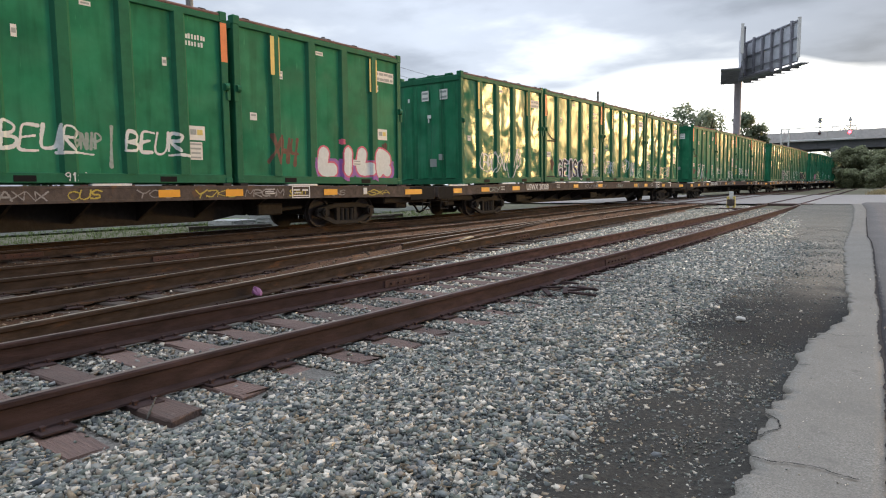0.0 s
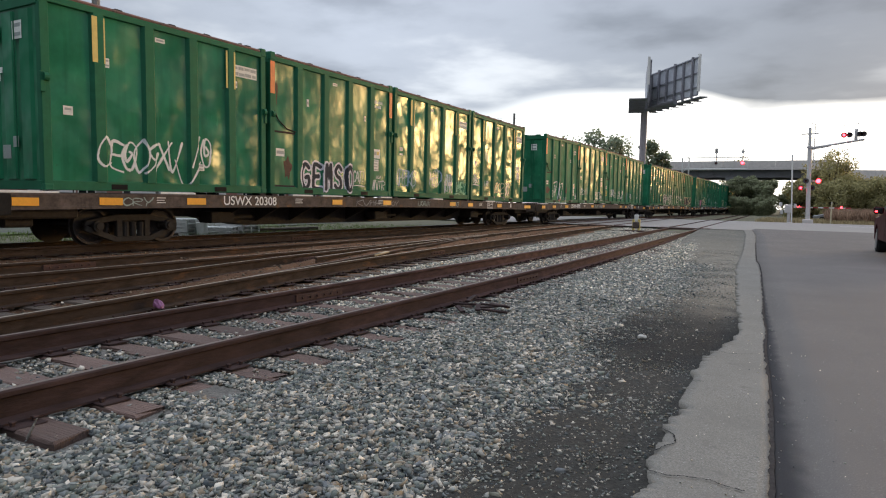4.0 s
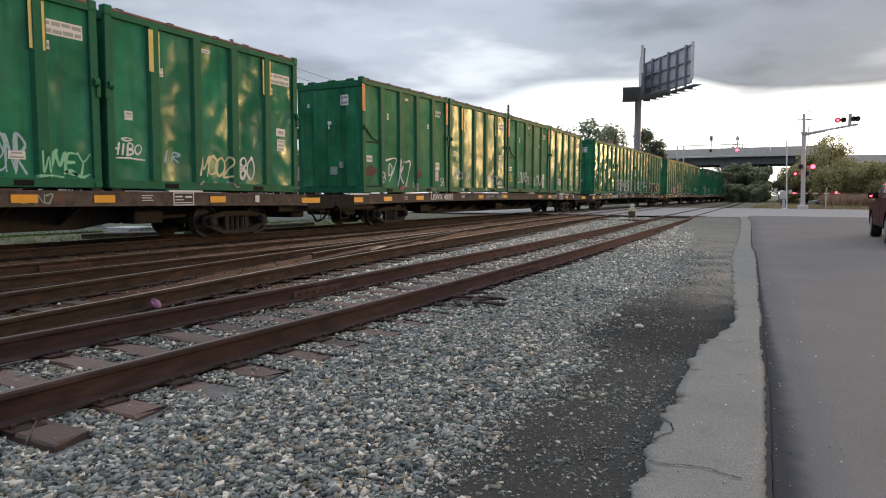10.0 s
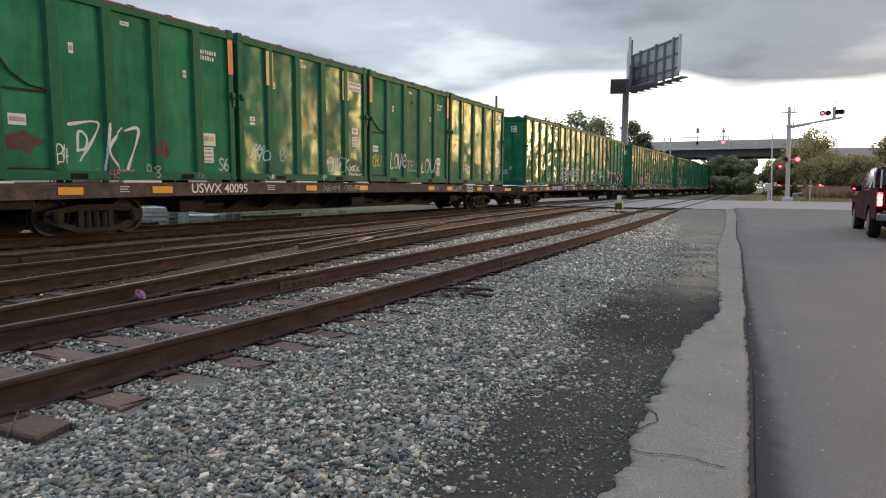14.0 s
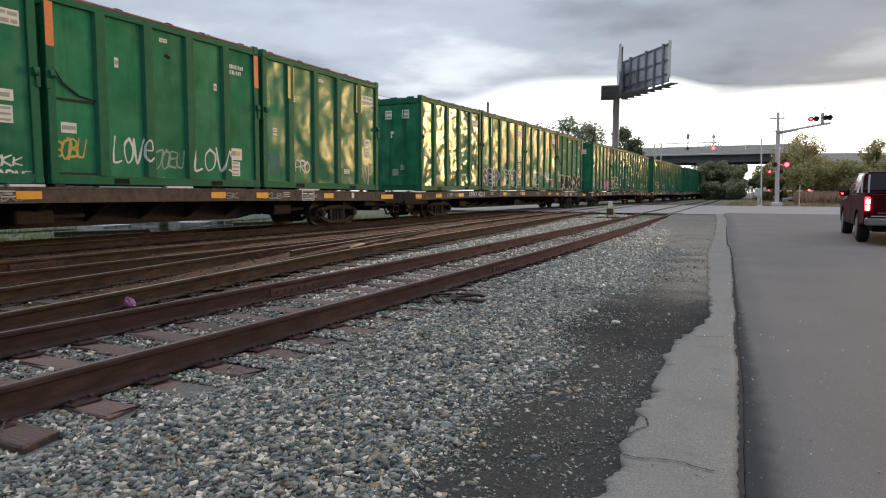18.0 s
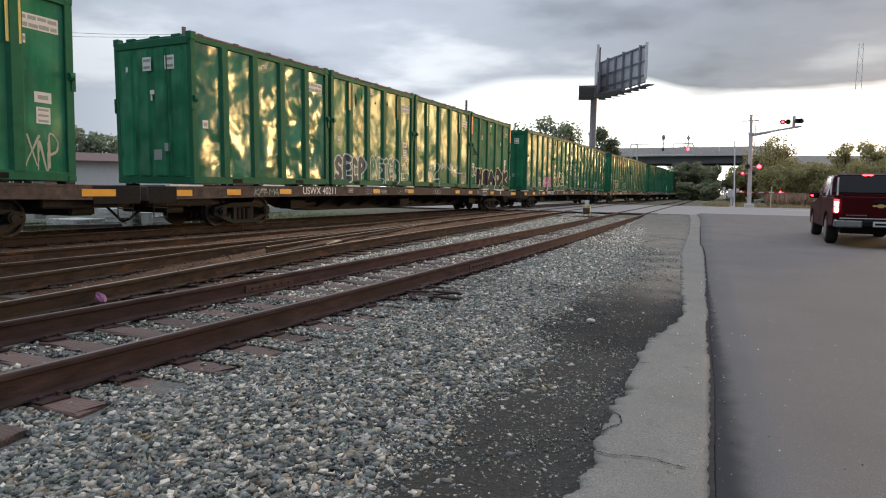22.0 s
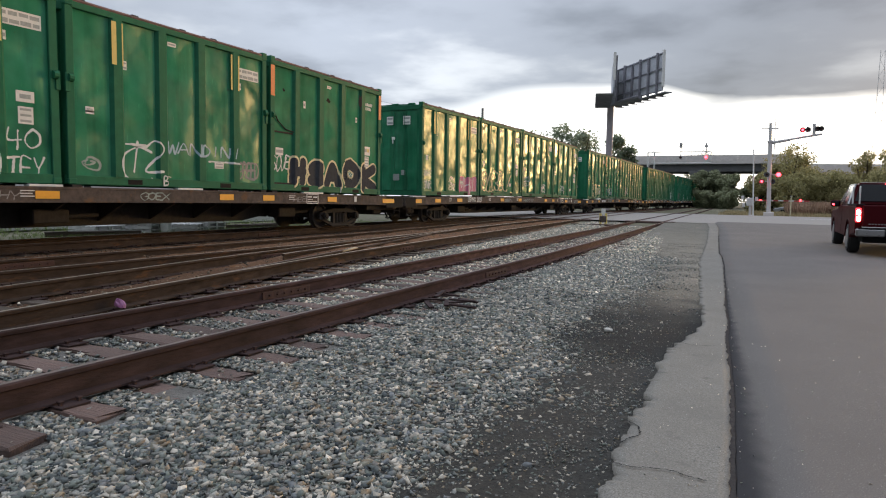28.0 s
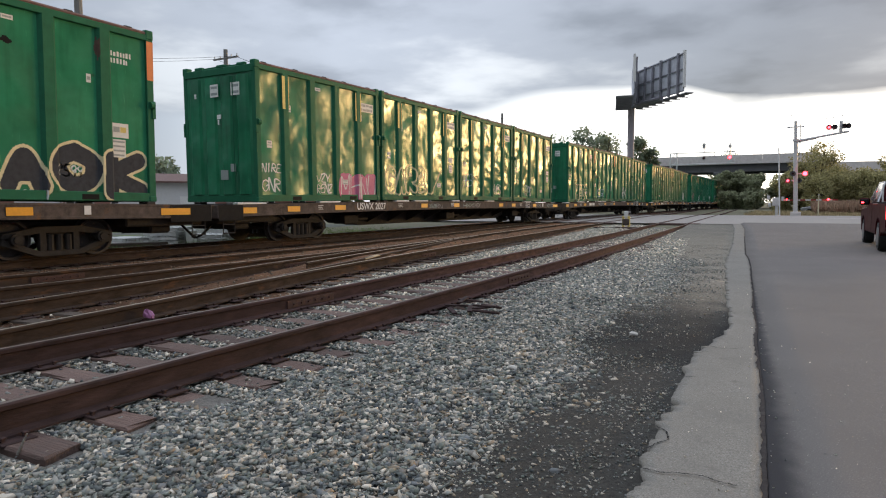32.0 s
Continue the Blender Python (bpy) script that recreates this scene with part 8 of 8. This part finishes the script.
    for c, y, z, a, b in ((B(0, 3), 5.35, 1.15, 0.12, 0.10), (B(2, 0), 3.75, 0.75, 0.22, 0.22), (B(3, 3), 4.7, 3.3, 0.05, 0.22), (B(1, 1), 0.75, 0.75, 0.16, 0.3), (B(2, 0), 0.5, 0.75, 0.40, 0.2), (B(1, 1), 0.3, 2.9, 0.04, 0.3)):
        rim = [(y + a * math.cos(q) * (1 + 0.25 * math.sin(3 * q + y)), z + b * math.sin(q) * (1 + 0.25 * math.sin(5 * q + z))) for q in [k * 2 * math.pi / 24 for k in range(24)]]
        filled("rust_mark", rim, M["rust_patch"], c, "rusty worn patch", cell=0.018)
    # wagon sills
    half = 1.42
    flat = lambda y: half
    for k, (car, boxes, _) in enumerate(CARS):
        z = DECK + camber(5.4) - 0.165
        if k in (1, 2, 3, 4):
            lettering(car, ("USWX 20308", "USWX 40095", "USWX 40211", "USWX 2027")[k - 1], 5.4, z, 0.335, M["stencil_white"], half + 0.004)
        else:
            for q in range(2):
                part("lettering_bar", cbox(half + 0.001, half + 0.005, 4.7 + q * 0.75, 5.3 + q * 0.75, z - 0.09, z + 0.09), M["white"], car, "faded white lettering bar")
        rs = random.Random(200 + k)
        for q in range(6 if k else 9):
            y = rs.uniform(0, 24) if k else 12 + q * 1.35
            wdt = rs.uniform(0.5, 1.2)
            if 2.6 < y < 6.8:
                y += 4.5
            zz = DECK + camber(y) - 0.27
            word = "".join(rs.choice("ABEGHJKMNORSUVXY*") for _ in range(rs.choice((3, 4, 5))))
            tag(car, word, y, y + wdt, zz, zz + rs.uniform(0.15, 0.2), M["chalk"] if q % 2 else M["spray_yellow" if not k else "spray_grey"], 0.026, 0.15, 0.06, q + 10 * k, "small sprayed tag on the sill", surf=flat, overlap=1.2)


dress_train()


# ---- beyond the train on the town side ----
def build_poles():
    def pole(x, y, h, lean, r=0.17, arms=0, label="weathered wooden utility pole"):
        root = empty("utility_pole", at=pose(x, y, -0.08, 0, lean, 0), label=label, category="utility pole")
        part("shaft", rod(bmesh.new(), (0, 0, 0), (0, 0, h), r, 10, r * 0.65), M["pole_wood"], root)
        for k in range(arms):
            part("cross_arm", cbox(-1.1, 1.1, -0.05, 0.05, h - 0.6 - k * 0.9, h - 0.5 - k * 0.9), M["pole_wood"], root)
            for q in (-1.0, -0.5, 0.5, 1.0):
                part("insulator", rod(bmesh.new(), (q, 0, h - 0.5 - k * 0.9), (q, 0, h - 0.36 - k * 0.9), 0.035, 6), M["galv"], root)
        part("step_bolt", rod(bmesh.new(), (-0.3, 0, h * 0.42), (0.3, 0, h * 0.42), 0.02, 5), M["galv"], root)
        return root
    pole(-25.3, 16.2, 12.5, -1.2, 0.2)
    pole(-32.9, 30.7, 11.4, 0, 0.2, 1)
    pole(-24.0, 55.1, 9.6, 0, 0.16, 0)
    pole(-44, 44, 10, 0.5, 0.16, 1)
    wires = empty("overhead_wires", label="thin overhead wires between poles", category="wire")
    for q in (-0.9, 0.9):
        for (a, b) in (((-32.9 + q, 30.7, 10.8), (-24.0 + q, 55.1, 9.0)), ((-32.9 + q, 30.7, 10.8), (-44 + q, 2, 9.6))):
            bm = bmesh.new()
            A, Bv = Vector(a), Vector(b)
            pts = [A.lerp(Bv, k / 12) - Vector((0, 0, 1.2 * (1 - (k / 6 - 1) ** 2))) for k in range(13)]
            tube(bm, pts, 0.012, 4)
            part("wire", bm, M["black"], wires)


def build_stop_sign():
    root = empty("stop_sign", at=pose(-49, 29.1, 0.0, 0, 0, 59), label="red octagonal stop sign on a thin post", category="road sign")
    part("post", rod(bmesh.new(), (0, 0.05, -0.1), (0, 0.05, 3.0), 0.06, 6), M["steel_dark"], root)
    bm = disc(bmesh.new(), (0, 0, 3.3), (0, 1, 0), 0.5, 0.03, 8)
    bmesh.ops.rotate(bm, verts=bm.verts, cent=(0, 0, 3.3), matrix=Matrix.Rotation(radians(22.5), 3, "Y"))
    face = part("face", bm, M["red_paint"], root)
    cu = bpy.data.curves.new("word", "FONT")
    cu.body, cu.size, cu.align_x, cu.align_y = "STOP", 0.34, "CENTER", "CENTER"
    tmp = bpy.data.objects.new("word_source", cu)
    me = bpy.data.meshes.new_from_object(tmp)
    bpy.data.objects.remove(tmp)
    me.materials.append(M["white"])
    ob = new("word", me)
    ob.parent = face
    ob.matrix_basis = pose(0, -0.03, 3.3, 90, 0, 0)


M["roof_brown"] = material("brown_shingle_roof", (0.125, 0.075, 0.065), 0.9, vary=0.2, fine=3, coarse=0.4, bump=0.2)
M["siding"] = material("pale_siding", (0.52, 0.52, 0.52), 0.7, vary=0.08, fine=4, coarse=0.4, bump=0.1)


def build_house(name, x, y, w, d, h, roof, rz, wall, label, windows=True):
    root = empty(name, at=pose(x, y, -0.08, 0, 0, rz), label=label, category="building")
    part("wall", cbox(-w / 2, w / 2, -d / 2, d / 2, 0, h), wall, root)
    bm = bmesh.new()
    prism(bm, [(-d / 2 - 0.5, h - 0.1), (0, h + roof), (d / 2 + 0.5, h - 0.1), (d / 2 + 0.5, h + 0.05), (0, h + roof + 0.16), (-d / 2 - 0.5, h + 0.05)], "x", -w / 2 - 0.4, w / 2 + 0.4)
    part("roof", bm, M["roof_brown"], root)
    n = max(2, int(w / 4)) if windows else 0
    for k in range(n):
        wx = -w / 2 + w * (k + 0.5) / n
        win = part("window", cbox(wx - 0.9, wx + 0.9, -d / 2 - 0.06, -d / 2 + 0.02, 1.0, 2.3), M["white"], root, "white framed window")
        for q in (-0.43, 0.43):
            part("pane", cbox(wx + q - 0.38, wx + q + 0.38, -d / 2 - 0.08, -d / 2 - 0.05, 1.1, 2.2), M["glass"], win)
    part("door", cbox(w / 2 - 3, w / 2 - 1.9, -d / 2 - 0.05, -d / 2 + 0.02, 0, 2.1), M["steel_dark"] if windows else M["white"], root)
    return root


def build_parked_car(x, y, rz, paint, label):
    root = empty("parked_car", at=pose(x, y, -0.05, 0, 0, rz), label=label, category="car")
    bm = bmesh.new()
    prism(bm, [(-2.2, 0.35), (2.2, 0.35), (2.25, 0.75), (1.2, 0.95), (0.5, 1.42), (-1.2, 1.45), (-2.1, 0.98), (-2.25, 0.7)], "x", -0.86, 0.86, 0.06)
    part("body", bm, paint, root)
    for s in (-1, 1):
        bm = bmesh.new()
        prism(bm, [(0.95, 0.98), (0.42, 1.34), (-1.12, 1.37), (-1.7, 1.0)], "x", s * 0.865, s * 0.88)
        part("side_window", bm, M["glass"], root)
        for yy in (-1.35, 1.35):
            part("wheel", disc(bmesh.new(), (s * 0.78, yy, 0.33), (1, 0, 0), 0.33, 0.2, 18), M["rubber"], root)
    return root


def build_left():
    build_poles()
    build_stop_sign()
    build_house("brick_house", -76, 44, 18, 9, 3.0, 1.8, 60, M["brick"], "long low brick building with a brown roof")
    build_house("brick_house", -66, 62, 20, 9, 3.1, 1.9, 52, M["brick"], "long low brick building with a brown roof")
    build_house("white_shed", -52, 41, 8, 6, 3.4, 0.7, 52, M["siding"], "white metal shed with a low roof", False)
    trailer = empty("box_trailer", at=pose(-62, 34.8, -0.08, 0, 0, 60), label="white box trailer parked on wheels", category="trailer")
    part("box", cbox(-1.9, 1.9, -1.1, 1.1, 0.8, 2.75, 0.05), M["siding"], trailer)
    for q in (-1.2, 0.5, 1.3):
        part("wheel", disc(bmesh.new(), (q, -0.95, 0.42), (0, 1, 0), 0.42, 0.3, 16), M["rubber"], trailer)
    for k in range(7):
        part("panel_rib", cbox(-1.7 + k * 0.56, -1.66 + k * 0.56, -1.12, -1.095, 0.85, 2.7), M["white"], trailer)
    silver = material("silver_car_paint", (0.42, 0.43, 0.44), 0.3, metal=0.3, vary=0.05, fine=3, coarse=0.5, bump=0.0)
    for x, y, rz, p, l in ((-57, 38.5, 120, M["siding"], "white parked car near the brick building"), (-53.5, 42.5, 150, silver, "silver parked car near the brick building"), (-61, 45, 60, silver, "silver parked car beside a building"), (-47, 47, 140, M["siding"], "white parked car near the shed")):
        build_parked_car(x, y, rz, p, l)
    for k, (x, y, h, r) in enumerate(((-95, 54, 9.6, 4.5), (-92, 60, 10.5, 4.5), (-100, 50, 8, 4.5), (-88, 66, 8.2, 5), (-80, 74, 8, 5), (-73, 80, 8, 5), (-66, 84, 7.6, 5), (-58, 88, 8, 5), (-104, 42, 8, 5), (-50, 92, 8, 5), (-110, 34, 8, 5))):
        build_tree("tree", x, y, h, r, 300 + k, 3400, 0.42, low=0.05, label="dark green tree behind low buildings")
    sheet("parking_lot", lambda y: -90, lambda y: -34.5, span(8, 60, 4), 8, lambda x, y: lift(y) * 0.4 - 0.05, M["side_street"], "pale grey parking lot in front of low buildings")


build_left()

M["silver"] = material("grey_car_paint", (0.22, 0.22, 0.22), 0.35, metal=0.2, vary=0.05, fine=3, coarse=0.5, bump=0.0)
# vehicles waiting past the gate
for x, y, rz, p, l in ((2.6, 80, 80, M["silver"], "grey car waiting beyond the crossing gate"), (7.6, 80.5, 85, M["silver"], "grey car standing beyond the crossing gate"), (12.6, 81, 95, M["truck_paint"], "dark red car beyond the crossing gate")):
    build_parked_car(x, y, rz, p, l)
M["pale_post"] = material("pale_yellow_post", (0.50, 0.45, 0.30), 0.7, vary=0.15, fine=12, coarse=3, bump=0.1)
post_ = empty("marker_post", at=pose(1.5, 62.2, 0.1), label="thin pale yellow marker post at the crossing", category="post")
part("post", cbox(-0.045, 0.045, -0.045, 0.045, 0, 1.8, 0.01), M["pale_post"], post_)
part("cap", cbox(-0.08, 0.08, -0.08, 0.08, 1.8, 1.84, 0.01), M["white"], post_)
# kerb line and white edge line at the street's far side
sheet("edge_line", lambda y: 1.8, lambda y: 30, [52.0, 52.3], 20, lambda x, y: 0.215, M["white"], "white painted edge line of the street")


M["pale_pallet"] = material("pale_pallet_boards", (0.46, 0.46, 0.45), 0.8, vary=0.25, fine=10, coarse=2, bump=0.3, bump_scale=20)


def build_pallets():
    """Old pallets and a white box dumped on the verge behind the main line."""
    for k, (x, y, rz, n) in enumerate(((-18.9, 14.9, 20, 4), (-18.6, 16.3, 35, 2), (-19.0, 17.6, 12, 3), (-19.3, 13.5, 5, 2))):
        root = empty("pallet_stack", at=pose(x, y, -0.03, 0, 0, rz), label="pale weathered pallets stacked on the verge", category="pallet")
        for j in range(n):
            z = j * 0.15
            for q in (-0.5, 0.0, 0.5):
                part("stringer", cbox(-0.6, 0.6, q - 0.05, q + 0.05, z, z + 0.10), M["pale_pallet"], root)
            for q in range(6):
                part("slat", cbox(-0.6 + q * 0.21, -0.46 + q * 0.21, -0.56, 0.56, z + 0.102, z + 0.125), M["pale_pallet"], root)
    bx = empty("white_box", at=pose(-18.2, 15.25, -0.03, 0, 0, 25), label="small white box standing on the verge", category="box")
    part("body", cbox(-0.14, 0.14, -0.14, 0.14, 0, 0.42, 0.02), M["white"], bx)
    part("lid", cbox(-0.155, 0.155, -0.155, 0.155, 0.42, 0.47, 0.015), M["white"], bx)
    for x, y, rz in ((-18.6, 19.4, 70), (-18.9, 20.6, 85), (-18.4, 12.8, 60)):
        t = part("loose_tie", tie_mesh(7), M["dark_tie"], None, at=pose(x, y, 0.12, 0, 0, rz))
        tagged(t, label="discarded dark railway tie lying on the verge", category="railway tie")


build_pallets()


motions()
